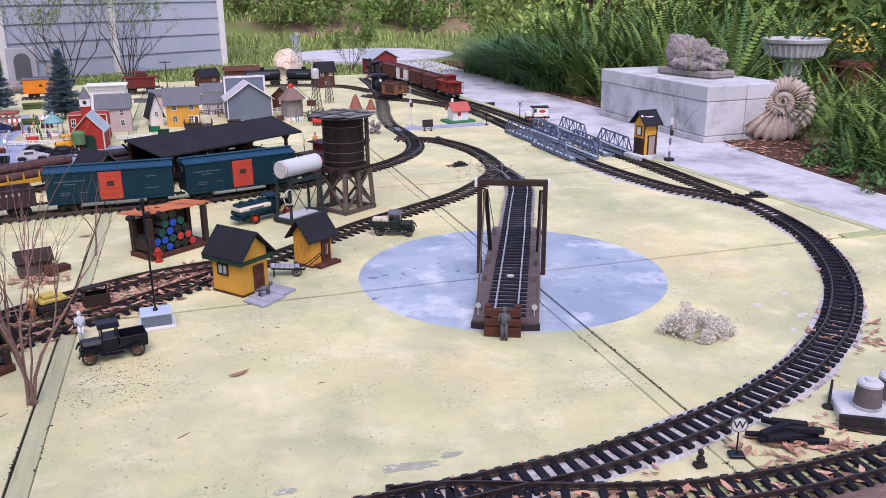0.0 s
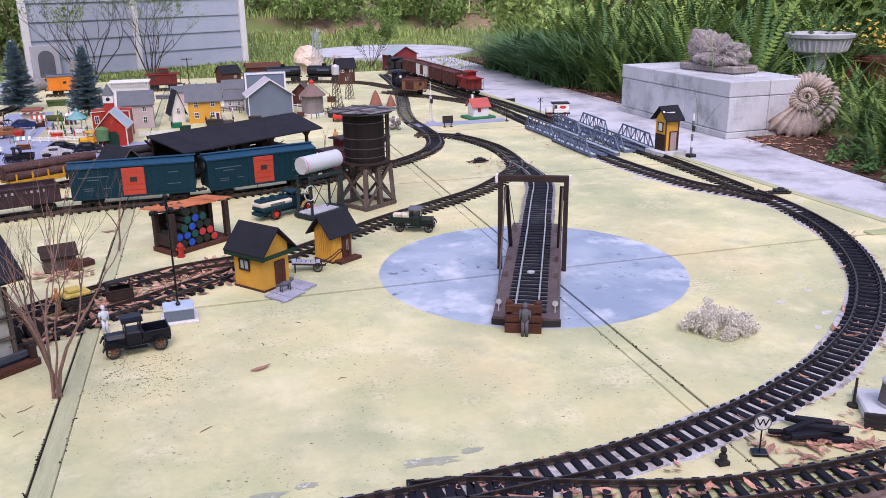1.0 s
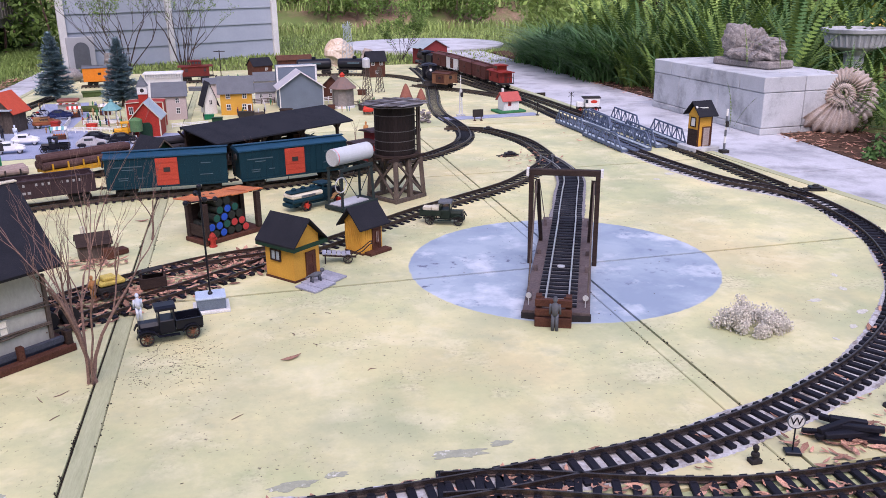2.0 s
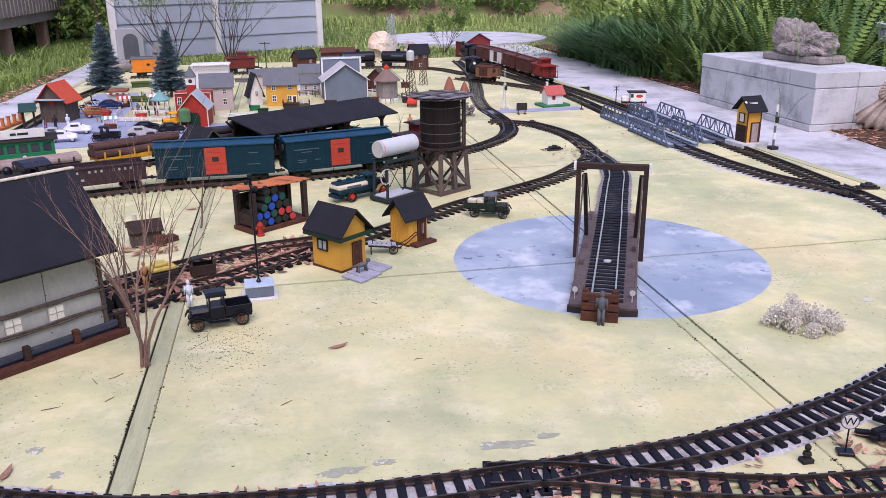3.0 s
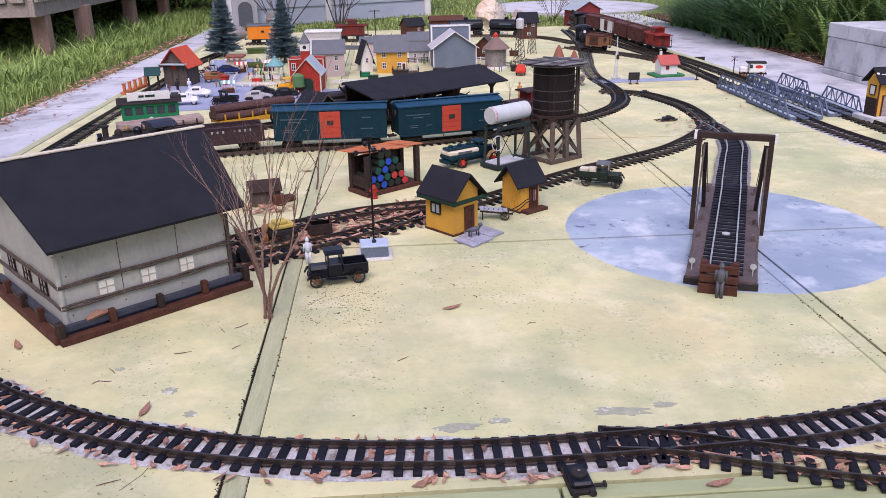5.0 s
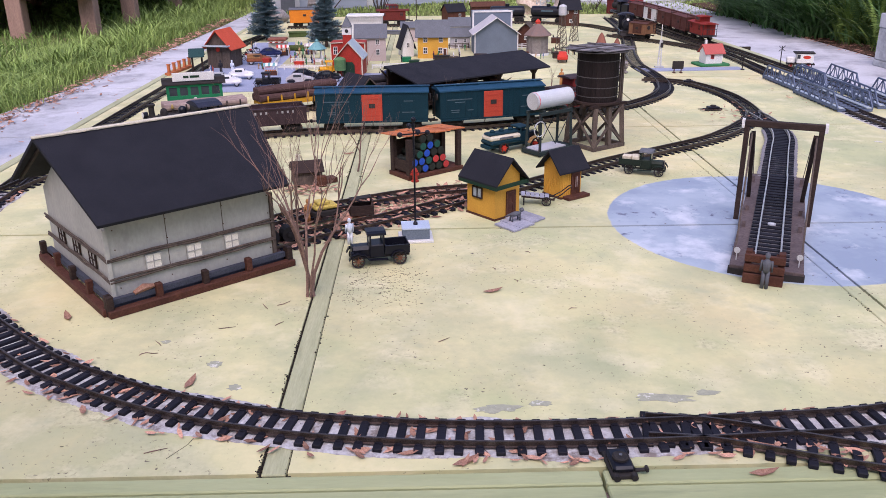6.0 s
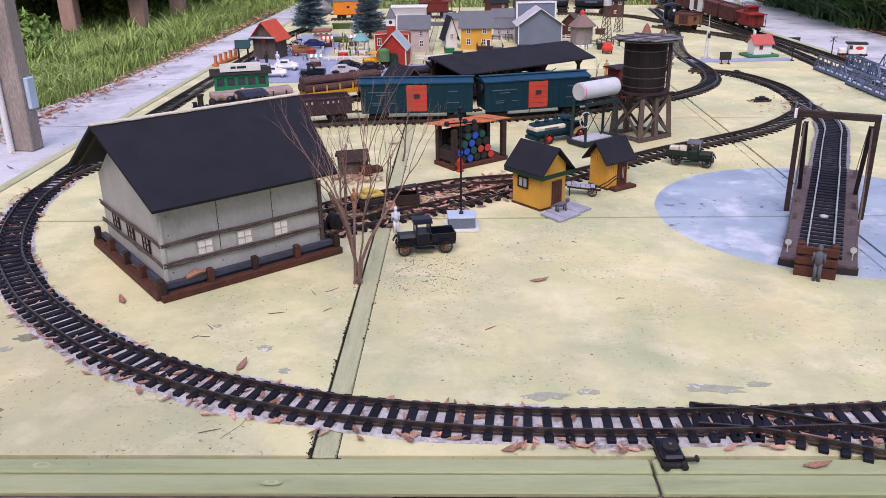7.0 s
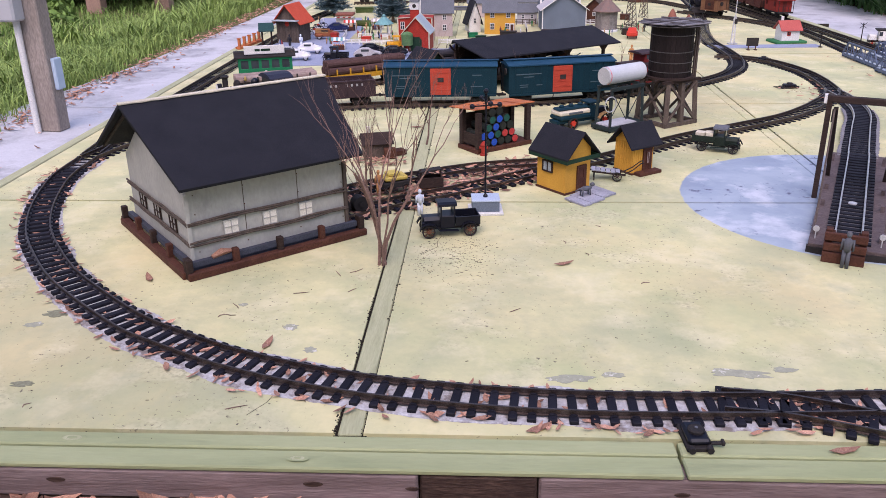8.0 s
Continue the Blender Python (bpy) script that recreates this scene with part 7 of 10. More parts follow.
def ambulance():
    v = thing("delivery_van", "white vintage van with red marking near the path", "van", pose(1.985, 3.09, 0, 0, 0, 165) @ Matrix.Scale(1.12, 4), group="vintage model road vehicles")
    bm = B()
    bx(bm, (-0.014, 0, 0.042), (0.066, 0.046, 0.040), bev=0.003)
    part("body", bm, M_WHITE, v)
    bm = B()
    bx(bm, (-0.010, 0, 0.065), (0.082, 0.050, 0.006), bev=0.002)
    part("roof", bm, M_MATBLACK, v)
    bm = B()
    bx(bm, (0.040, 0, 0.034), (0.032, 0.030, 0.024), bev=0.003)
    part("hood", bm, M_WHITE, v)
    bm = B()
    bx(bm, (0, 0, 0.019), (0.108, 0.042, 0.006))
    part("chassis", bm, M_MATBLACK, v)
    for s in (-1, 1):
        bm = B()
        lathe(bm, [(0.012, 0), (0.012, 0.001)], seg=14, m=Matrix.Translation((-0.02, s * 0.0232, 0.048)) @ Matrix.Rotation(radians(90), 4, "X") @ Matrix.Diagonal((1.3, 0.6, 1, 1)))
        part("emblem", bm, M_BRIGHTRED, v)
        bm = B()
        bx(bm, (0.012, s * 0.0234, 0.050), (0.012, 0.001, 0.016))
        part("cab_window", bm, M_GLASS, v)
        for xx in (-0.030, 0.040):
            spoked_wheel(v, pose(xx, s * 0.024, 0.013), 0.013, 0.006, M_MATBLACK, M_RED)


ambulance()


def crossing_post(x, y, h, label, mat=None, arms=True, z=0.0):
    c = thing("crossing_post", label, "signal", pose(x, y, z, 0, 0, 10), group="small signal posts")
    bm = B()
    lathe(bm, [(0.010, 0), (0.010, 0.003), (0.0025, 0.006), (0.002, h)], seg=10)
    part("post", bm, mat or M_MATBLACK, c)
    if arms:
        for s in (-1, 1):
            bm = B()
            beam(bm, (-0.016, 0, h - 0.012 - s * 0.012), (0.016, 0, h - 0.012 + s * 0.012), 0.004, 0.0012)
            part("cross_arm", bm, mat or M_MATBLACK, c)
    return c


crossing_post(1.70, 3.06, 0.065, "short black crossing post beside the inner track")
crossing_post(1.885, 3.08, 0.105, "black crossing post beside the white van")
lat = thing("lattice_signal", "pale lattice signal mast with black lamp head", "signal", pose(1.335, 3.16, 0))
bm = B()
for sx in (-1, 1):
    for sy in (-1, 1):
        beam(bm, (sx * 0.008, sy * 0.008, 0), (sx * 0.003, sy * 0.003, 0.13), 0.002)
for k in range(7):
    z0, z1 = 0.018 * k, 0.018 * (k + 1)
    for s in (-1, 1):
        beam(bm, (-0.007, s * 0.007, z0), (0.006, s * 0.006, z1), 0.0012)
        beam(bm, (s * 0.007, 0.007, z0), (s * 0.006, -0.006, z1), 0.0012)
cyl(bm, (0, 0, 0.12), (0, 0, 0.20), 0.0018, seg=6)
part("mast", bm, M_WHITE, lat)
bm = B()
bx(bm, (0.004, -0.006, 0.105), (0.012, 0.010, 0.022), bev=0.001)
part("lamp_head", bm, M_MATBLACK, lat)
bm = B()
bx(bm, (0, 0, 0.003), (0.04, 0.03, 0.006))
part("foot", bm, M_BLOCK, lat)
sg = thing("notice_board", "small black notice board on two feet", "sign", pose(1.376, 2.995, 0, 0, 0, -2))
bm = B()
bx(bm, (0, 0, 0.036), (0.052, 0.004, 0.036), bev=0.001)
part("panel", bm, M_MATBLACK, sg)
for s in (-1, 1):
    bm = B()
    bx(bm, (s * 0.016, 0, 0.009), (0.004, 0.004, 0.018))
    bx(bm, (s * 0.016, 0, 0.002), (0.010, 0.022, 0.004))
    part("foot", bm, M_BRNWOOD, sg)
bm = B()
bx(bm, (1.46, 3.09, 0.0015), (0.50, 0.085, 0.003), rz=2)
solo("crossing_strip", bm, M_ROAD, "grey-blue road strip crossing the slab", "road", kind="structure")


# ---- right front corner ----
def lichen_bush():
    rng = random.Random(3)
    tmp = B()
    bmesh.ops.create_icosphere(tmp, subdivisions=1, radius=1.0)
    tmp.verts.ensure_lookup_table()
    uv = [v.co.copy() for v in tmp.verts]
    uf = [[v.index for v in f.verts] for f in tmp.faces]
    tmp.free()
    vs, fs = [], []

    def lump(c, s):
        k = len(vs)
        vs.extend([tuple(c + u * s * rng.uniform(0.6, 1.4)) for u in uv])
        fs.extend([[k + i for i in f] for f in uf])

    lobes = []
    while len(lobes) < 84:
        p = Vector((rng.uniform(-0.056, 0.056), rng.uniform(-0.040, 0.040), 0))
        q = (p.x / 0.056) ** 2 + (p.y / 0.040) ** 2
        if q < 1:
            top = 0.056 * (1 - 0.7 * q) * rng.uniform(0.45, 1.2) * (0.75 + 0.6 * noise.noise(p * 45))
            lobes.append((p + Vector((0, 0, max(0.007, top - 0.008))), rng.uniform(0.008, 0.0135)))
            lobes.append((p * 1.05 + Vector((0, 0, max(0.006, top * 0.45))), rng.uniform(0.009, 0.013)))
    for c, R in lobes:
        for k in range(78):
            d = Vector((rng.gauss(0, 1), rng.gauss(0, 1), rng.gauss(0.2, 1))).normalized()
            e = c + d * R * rng.uniform(0.55, 1.22)
            if e.z > 0.001:
                lump(e, rng.uniform(0.0007, 0.0017))
    me = bpy.data.meshes.new("lichen_clump")
    me.from_pydata(vs, [], fs)
    me.materials.append(M_LICHEN)
    ob = tagged(new("lichen_clump", me), "pale grey dried lichen clump lying on the slab", "lichen")
    ob.matrix_world = pose(1.205, 0.486, 0, 0, 0, -25) @ Matrix.Diagonal((1.12, 1.12, 1.30, 1))


lichen_bush()
bust = thing("bust", "small dark bust on a block by the rails", "statuette", pose(0.941, 0.072, 0) @ Matrix.Scale(0.66, 4))
bm = B()
bx(bm, (0, 0, 0.005), (0.026, 0.020, 0.010), bev=0.001)
lathe(bm, [(0.008, 0.010), (0.006, 0.014), (0.0095, 0.018), (0.0085, 0.024), (0.004, 0.026), (0.004, 0.028), (0.0068, 0.033), (0.0066, 0.039), (0.003, 0.043)], seg=14)
part("figure", bm, M_MATBLACK, bust)
ws = thing("whistle_sign", "round white W sign on a black post and foot", "sign", pose(1.007, 0.080, 0, 0, 0, -20) @ Matrix.Scale(0.86, 4))
bm = B()
bx(bm, (0, 0, 0.003), (0.026, 0.020, 0.006), bev=0.001)
cyl(bm, (0, 0, 0.006), (0, 0, 0.048), 0.0014, seg=8)
part("post", bm, M_BLACK, ws)
bm = B()
lathe(bm, [(0.0145, -0.001), (0.0145, 0.001)], seg=22, m=Matrix.Translation((0, 0, 0.060)) @ Matrix.Rotation(radians(90), 4, "X"))
part("disc", bm, M_GREYROOF, ws)
bm = B()
lathe(bm, [(0.0125, 0.0010), (0.0125, 0.0014)], seg=22, m=Matrix.Translation((0, 0, 0.060)) @ Matrix.Rotation(radians(90), 4, "X"))
part("face", bm, M_WHITE, ws)
text_part("letter", "W", 0.020, M_BLACK, ws, pose(0, -0.0018, 0.060, 90, 0, 0))
rng = random.Random(8)
for i in range(11):
    bm = B()
    L = rng.uniform(0.05, 0.085)
    bx(bm, (0, 0, 0), (L, 0.0095, 0.008), bev=0.001)
    solo("spare_tie", bm, M_TIE, "black loose wooden tie in a heap", "tie", pose(1.108 + rng.uniform(-0.028, 0.028), 0.098 + rng.uniform(-0.022, 0.022), 0.0050 + 0.0080 * (i // 4), rng.uniform(-4, 4), rng.uniform(-6, 6), -15 + rng.uniform(-50, 30)), group="heap of spare ties")


def silos():
    g = thing("concrete_pad", "pale gravel-topped pad under the grey tanks", "pad", pose(1.287, 0.103, 0, 0, 0, -28) @ Matrix.Scale(0.85, 4))
    bm = B()
    bx(bm, (0, 0.014, 0.010), (0.150, 0.118, 0.020), bev=0.003)
    part("block", bm, M_BLOCK, g)
    for k in range(3):
        bm = B()
        beam(bm, (-0.082, -0.052 + 0.004 * k, 0.0045 + 0.0085 * k), (-0.006, -0.060 + 0.006 * k, 0.0045 + 0.0085 * k), 0.008)
        part("timber_edge", bm, M_MATBLACK, g)
    for i, (x, y) in enumerate(((-0.022, 0.008), (0.026, 0.044))):
        s = thing("storage_tank", "grey-brown conical storage tank with pale lid and foot", "tank", g.matrix_basis @ pose(x, y, 0.020), group="pair of storage tanks")
        bm = B()
        lathe(bm, [(0.0255, 0.0), (0.0255, 0.006), (0.0245, 0.007)], seg=24)
        part("foot_ring", bm, M_BLOCK, s)
        bm = B()
        lathe(bm, [(0.0248, 0.0065), (0.0215, 0.045)], seg=24)
        part("shell", bm, M_SILO, s)
        bm = B()
        lathe(bm, [(0.0225, 0.045), (0.0228, 0.050), (0.019, 0.0535), (0.010, 0.054), (0.009, 0.058), (0.003, 0.059)], seg=24)
        part("lid", bm, M_BLOCK, s)


M_SILO = surf("silo_grey_brown", (0.17, 0.145, 0.135), (0.13, 0.115, 0.11), scale=40, rough=0.75, bump=0.3, fine=300)
silos()
crossing_post(1.238, 0.158, 0.05, "thin dark post beside the grey tanks", M_MATBLACK, arms=False)

# ---- model village ----
def flat_plate(name, outline, z, mat, label, cat):
    bm = B()
    sheet(bm, outline, 0.0003, z)
    return solo(name, bm, mat, label, cat, kind="structure")


flat_plate("village_road", [(-0.80, 2.62), (-0.42, 2.66), (0.16, 2.86), (0.50, 3.06), (0.48, 3.14), (0.10, 3.05), (-0.40, 3.14), (-0.46, 3.55), (-0.56, 4.25), (-0.80, 4.25), (-0.74, 3.6), (-0.86, 3.2)], 0.003, M_ROAD, "pale blue-grey painted village road", "road")
M_GREENROOF = surf("green_shingle", (0.028, 0.080, 0.078), (0.02, 0.055, 0.055), scale=60, rough=0.7, bump=0.2)
M_TEALMET = surf("verdigris_roof", (0.20, 0.42, 0.42), (0.15, 0.33, 0.34), scale=40, rough=0.6, bump=0.1)
M_ORANGEROOF = surf("orange_red_roof", (0.66, 0.10, 0.045), (0.55, 0.085, 0.04), scale=30, rough=0.55, bump=0.1)
M_LILAC = surf("pale_grey_siding", (0.52, 0.50, 0.52), (0.45, 0.44, 0.46), scale=20, rough=0.7, bump=0.1)
M_TERRA = surf("terracotta", (0.30, 0.12, 0.08), (0.22, 0.09, 0.065), scale=40, rough=0.75, bump=0.2)
M_TURF = surf("village_turf", (0.10, 0.15, 0.05), (0.07, 0.10, 0.035), scale=80, rough=1.0, bump=0.6)

st = toy_house("station_shed", "weathered timber shed with bright orange-red roof by the path", pose(-0.772, 3.345, 0, 0, 0, -14), 0.118, 0.130, 0.112, 0.180, M_GREYWOOD, M_ORANGEROOF, over=0.020, ridge="y", category="shed")
bm = B()
bx(bm, (0, -0.084, 0.110), (0.135, 0.030, 0.006), bev=0.001)
part("awning", bm, M_TIN, st, "pale tin awning over the shed front")
bm = B()
lathe(bm, [(0.011, 0), (0.011, 0.002)], seg=16, m=Matrix.Translation((0, -0.0655, 0.092)) @ Matrix.Rotation(radians(90), 4, "X"))
part("round_sign", bm, M_BRIGHTRED, st)
for x in (-0.045, -0.015, 0.015, 0.045):
    bm = B()
    bx(bm, (x, -0.0662, 0.045), (0.002, 0.002, 0.09))
    part("batten", bm, M_GREYWOOD, st)
ks = thing("well_shelter", "small dark shelter with green gabled roof", "shelter", pose(-0.868, 3.185, 0, 0, 0, 12))
for sx in (-1, 1):
    for sy in (-1, 1):
        bm = B()
        bx(bm, (sx * 0.022, sy * 0.018, 0.038), (0.007, 0.007, 0.076))
        part("post", bm, M_DARKWOOD, ks)
    bm = B()
    prism(bm, [(0, 0.106), (sx * 0.042, 0.074), (sx * 0.042, 0.078), (0, 0.111)], -0.036, 0.036, Matrix.Rotation(radians(90), 4, "Z"))
    part("roof_panel", bm, M_GREENROOF, ks)
fn = thing("stub_fence", "row of red-brown posts on a low rail by the path", "fence", pose(-0.965, 3.22, 0, 0, 0, 81))
bm = B()
bx(bm, (0, 0, 0.006), (0.27, 0.026, 0.012), bev=0.001)
part("rail", bm, M_ORANGE, fn)
for i in range(5):
    bm = B()
    bx(bm, (-0.115 + 0.0575 * i, 0, 0.029), (0.012, 0.012, 0.034), bev=0.001)
    bx(bm, (-0.115 + 0.0575 * i, 0, 0.048), (0.016, 0.016, 0.004))
    part("post", bm, M_ORANGE, fn)


def toy_car(x, y, rz, label, body, k=1.0, roofm=None, wood=None):
    """A rounded vintage car, nose towards +x; 0.11 m long at k = 1."""
    v = thing("model_car", label, "car", pose(x, y, 0.003, 0, 0, rz) @ Matrix.Scale(k, 4), group="vintage model road vehicles")
    bm = B()
    prism(bm, [(-0.055, 0.012), (0.054, 0.012), (0.057, 0.022), (0.050, 0.030), (0.022, 0.033), (0.010, 0.046), (-0.026, 0.046), (-0.046, 0.034), (-0.057, 0.026)], -0.019, 0.019)
    bmesh.ops.bevel(bm, geom=list(bm.edges), offset=0.003, segments=2, affect="EDGES")
    part("body", bm, body, v)
    for s in (-1, 1):
        bm = B()
        bx(bm, (-0.008, s * 0.0193, 0.0385), (0.032, 0.001, 0.009))
        part("side_window", bm, M_GLASS, v)
        for xx in (-0.034, 0.036):
            spoked_wheel(v, pose(xx, s * 0.020, 0.0105), 0.0105, 0.006, M_MATBLACK, M_SILVER, spokes=4, hub=0.55)
            bm = B()
            ball(bm, (xx, s * 0.0195, 0.0185), (0.017, 0.007, 0.008), 12, 6)
            part("fender", bm, roofm or body, v)
        bm = B()
        ball(bm, (0.052, s * 0.013, 0.026), 0.0035, 8, 6)
        part("headlight", bm, M_SILVER, v)
    bm = B()
    bx(bm, (0.0165, 0, 0.040), (0.001, 0.030, 0.010), m=Matrix.Rotation(0, 4, "Y"))
    part("windscreen", bm, M_GLASS, v)
    if wood:
        bm = B()
        bx(bm, (-0.022, 0, 0.037), (0.058, 0.0396, 0.018), bev=0.001)
        part("wooden_body", bm, wood, v)
    return v


M_CARWHITE = surf("car_white", (0.78, 0.78, 0.78), (0.72, 0.72, 0.73), scale=30, rough=0.3, bump=0.0)
M_CARBLUE = surf("car_dark_blue", (0.02, 0.03, 0.09), (0.015, 0.02, 0.06), scale=30, rough=0.3, bump=0.0)
M_CARBROWN = surf("car_brown", (0.26, 0.09, 0.04), (0.2, 0.07, 0.035), scale=30, rough=0.35, bump=0.0)
toy_car(-0.615, 2.955, 4, "white rounded vintage sedan on the village road", M_CARWHITE, 1.0)
toy_car(-0.635, 2.775, 8, "low white vintage coupe behind the coach", M_CARWHITE, 1.02)
toy_car(-0.690, 2.875, 6, "silver-grey vintage car between the white cars", M_SILVER, 0.95)
toy_car(-0.615, 3.395, 3, "brown wood-sided vintage wagon", M_CARBROWN, 1.1, wood=surf("wagon_wood", (0.45, 0.24, 0.10), (0.3, 0.15, 0.06), scale=60, rough=0.5, bump=0.1))
toy_car(-0.600, 3.640, 10, "dark blue vintage sedan at the village", M_CARBLUE, 1.05)
toy_car(-0.325, 2.915, 5, "black vintage sedan behind the log cars", M_BLACK, 1.05)
toy_car(-0.215, 2.865, 8, "black vintage coupe behind the log cars", M_BLACK, 1.0)
toy_car(-0.330, 2.790, 5, "grey and cream vintage car behind the log cars", M_LILAC, 1.05, roofm=M_BLACK)
toy_car(0.075, 2.905, 10, "dark vintage car on the road behind the green hut", M_CARBLUE, 1.0)
toy_car(0.905, 3.375, 80, "bright red vintage car behind the water tower", M_BRIGHTRED, 1.05)
old_truck(-0.465, 2.760, 175, "black vintage truck behind the log cars", M_BLACK, 0.9, kind="pickup", wheelrim=M_MATBLACK)
old_truck(-0.225, 3.050, 185, "yellow vintage truck with red wheels before the church", surf("truck_yellow", (0.72, 0.36, 0.02), scale=60, rough=0.4, bump=0.0), 0.95, kind="pickup", wheelrim=M_BRIGHTRED)

# church
ch = toy_house("church", "barn-red model church with grey roof and white trim", pose(-0.128, 3.075, 0, 0, 0, -4), 0.120, 0.150, 0.085, 0.152, M_RED, M_TIN, over=0.008, trim=M_CREAM, ridge="y", category="church")
bm = B()
prism(bm, [(-0.026, 0), (0.026, 0), (0.026, 0.052), (0.016, 0.066), (-0.016, 0.066), (-0.026, 0.052)], -0.0785, -0.0745)
part("door", bm, M_DKGREEN, ch)
ch2 = toy_house("church_hall", "red hall with white trim and a shingled belfry behind the church", pose(-0.155, 3.300, 0, 0, 0, -2), 0.165, 0.110, 0.118, 0.122, M_RED, M_RED, over=0.002, trim=M_CREAM, ridge="y", wins=(("front", -0.060, 0.085, 0.018, 0.034),), category="church")
bm = B()
bx(bm, (0.000, -0.052, 0.135), (0.040, 0.036, 0.110), bev=0.001)
bel = part("belfry", bm, M_RED, ch2)
bm = B()
bx(bm, (0.000, -0.052, 0.178), (0.044, 0.040, 0.036), bev=0.001)
part("belfry_stage", bm, M_WHITE, bel)
bm = B()
lathe(bm, [(0.009, 0), (0.009, 0.001)], seg=14, m=Matrix.Translation((0, -0.0722, 0.178)) @ Matrix.Rotation(radians(90), 4, "X"))
part("bell_opening", bm, M_MATBLACK, bel)
bm = B()
lathe(bm, [(0.034, 0.196), (0.002, 0.246)], (0.0, -0.052, 0), 4, m=Matrix.Translation((0, -0.052, 0)) @ Matrix.Rotation(radians(45), 4, "Z"))
part("spire", bm, M_GREYROOF, bel)
bk = thing("water_butt", "round green water butt before the church", "tank", pose(-0.172, 2.985, 0.003))
bm = B()
lathe(bm, [(0.026, 0.030), (0.027, 0.078), (0.020, 0.084), (0.003, 0.090)], seg=18)
part("barrel", bm, surf("butt_green", (0.12, 0.24, 0.10), (0.09, 0.18, 0.08), scale=50, rough=0.6), bk)
for a in range(4):
    bm = B()
    bx(bm, (0.018 * math.cos(a * 1.571 + 0.78), 0.018 * math.sin(a * 1.571 + 0.78), 0.015), (0.006, 0.006, 0.030))
    part("leg", bm, M_DARKWOOD, bk)

# houses
toy_house("pink_house", "pale pink two-storey model house with grey roof", pose(-0.062, 3.530, 0, 0, 0, 2), 0.150, 0.120, 0.122, 0.176, M_PINK, M_GREYROOF, ridge="x", over=0.010,
          wins=(("front", -0.045, 0.095, 0.018, 0.024), ("front", 0.035, 0.095, 0.018, 0.024), ("front", -0.045, 0.045, 0.018, 0.028), ("front", 0.035, 0.045, 0.018, 0.028), ("left", 0.0, 0.09, 0.02, 0.026)), framem=M_WHITE)
cb = thing("cornice_store", "white false-front model store with bracketed cornice", "store", pose(-0.105, 3.82, 0), group="model village buildings")
bm = B()
bx(bm, (0, 0, 0.095), (0.185, 0.10, 0.19), bev=0.002)
part("wall", bm, M_WHITE, cb)
bm = B()
bx(bm, (0, -0.004, 0.196), (0.200, 0.115, 0.008), bev=0.002)
part("cornice", bm, M_WHITE, cb)
for i in range(15):
    bm = B()
    bx(bm, (-0.09 + 0.18 * i / 14, -0.056, 0.184), (0.005, 0.012, 0.018))
    part("bracket", bm, M_WHITE, cb)
toy_house("yellow_house", "yellow two-storey model house with grey roof", pose(0.258, 3.600, 0, 0, 0, -2) @ Matrix.Scale(1.12, 4), 0.140, 0.105, 0.108, 0.166, M_YELLOW, M_GREYROOF, ridge="x", over=0.012,
          wins=(("front", -0.035, 0.085, 0.018, 0.022), ("front", 0.038, 0.085, 0.018, 0.022), ("front", -0.035, 0.036, 0.018, 0.026), ("front", 0.034, 0.036, 0.018, 0.024)), doors=(("front", 0.056, 0.002, 0.014, 0.042),))
gb = toy_house("grey_barn", "blue-grey board-and-batten model barn with white trim", pose(0.590, 3.735, 0, 0, 0, 3), 0.228, 0.170, 0.112, 0.190, M_GREYBARN, M_LILAC, over=0.014, trim=M_WHITE, ridge="y", category="barn")
for k in range(-9, 10):
    bm = B()
    x = k * 0.0118
    bx(bm, (x, -0.0858, 0.056 + (0.037 * (1 - abs(k) / 9.5))), (0.002, 0.0018, 0.110 + 0.074 * (1 - abs(k) / 9.5)))
    part("batten", bm, M_GREYBARN, gb)
gb2 = thing("barn_wing", "taller blue-grey barn wing framed in white", "barn", pose(0.60, 3.905, 0, 0, 0, 3) @ Matrix.Diagonal((1.1, 1, 1.2, 1)), group="model village buildings")
bm = B()
bx(bm, (-0.015, 0, 0.085), (0.190, 0.13, 0.170))
part("wall", bm, M_GREYBARN, gb2)
for c, s in (((-0.015, -0.066, 0.172), (0.200, 0.006, 0.008)), ((-0.111, -0.066, 0.086), (0.008, 0.006, 0.172)), ((0.081, -0.066, 0.086), (0.008, 0.006, 0.172))):
    bm = B()
    bx(bm, c, s)
    part("trim", bm, M_WHITE, gb2)
toy_house("grey_cottage", "pale grey model cottage with porch", pose(0.415, 3.960, 0, 0, 0, 0), 0.11, 0.09, 0.070, 0.105, M_LILAC, M_GREYROOF, ridge="x", wins=(("front", -0.025, 0.042, 0.016, 0.020), ("front", 0.025, 0.042, 0.016, 0.020)))
toy_house("grey_cottage", "grey-roofed model cottage further back", pose(0.45, 4.45, 0, 0, 0, 0), 0.16, 0.09, 0.075, 0.115, M_LILAC, M_GREYROOF, ridge="x", wins=(("front", 0.03, 0.045, 0.016, 0.020),))
toy_house("white_store", "long pale model store behind the yellow house", pose(0.17, 4.28, 0, 0, 0, 0), 0.18, 0.09, 0.085, 0.11, M_PINK, M_GREYROOF, ridge="x", wins=(("front", 0.04, 0.05, 0.018, 0.024),))
toy_house("white_chapel", "white model chapel with steep dark roof", pose(0.115, 3.66, 0, 0, 0, 14), 0.062, 0.10, 0.070, 0.158, M_WHITE, M_SHINGLE, ridge="y", over=0.012, wins=(("front", 0.0, 0.06, 0.014, 0.024),), category="chapel")
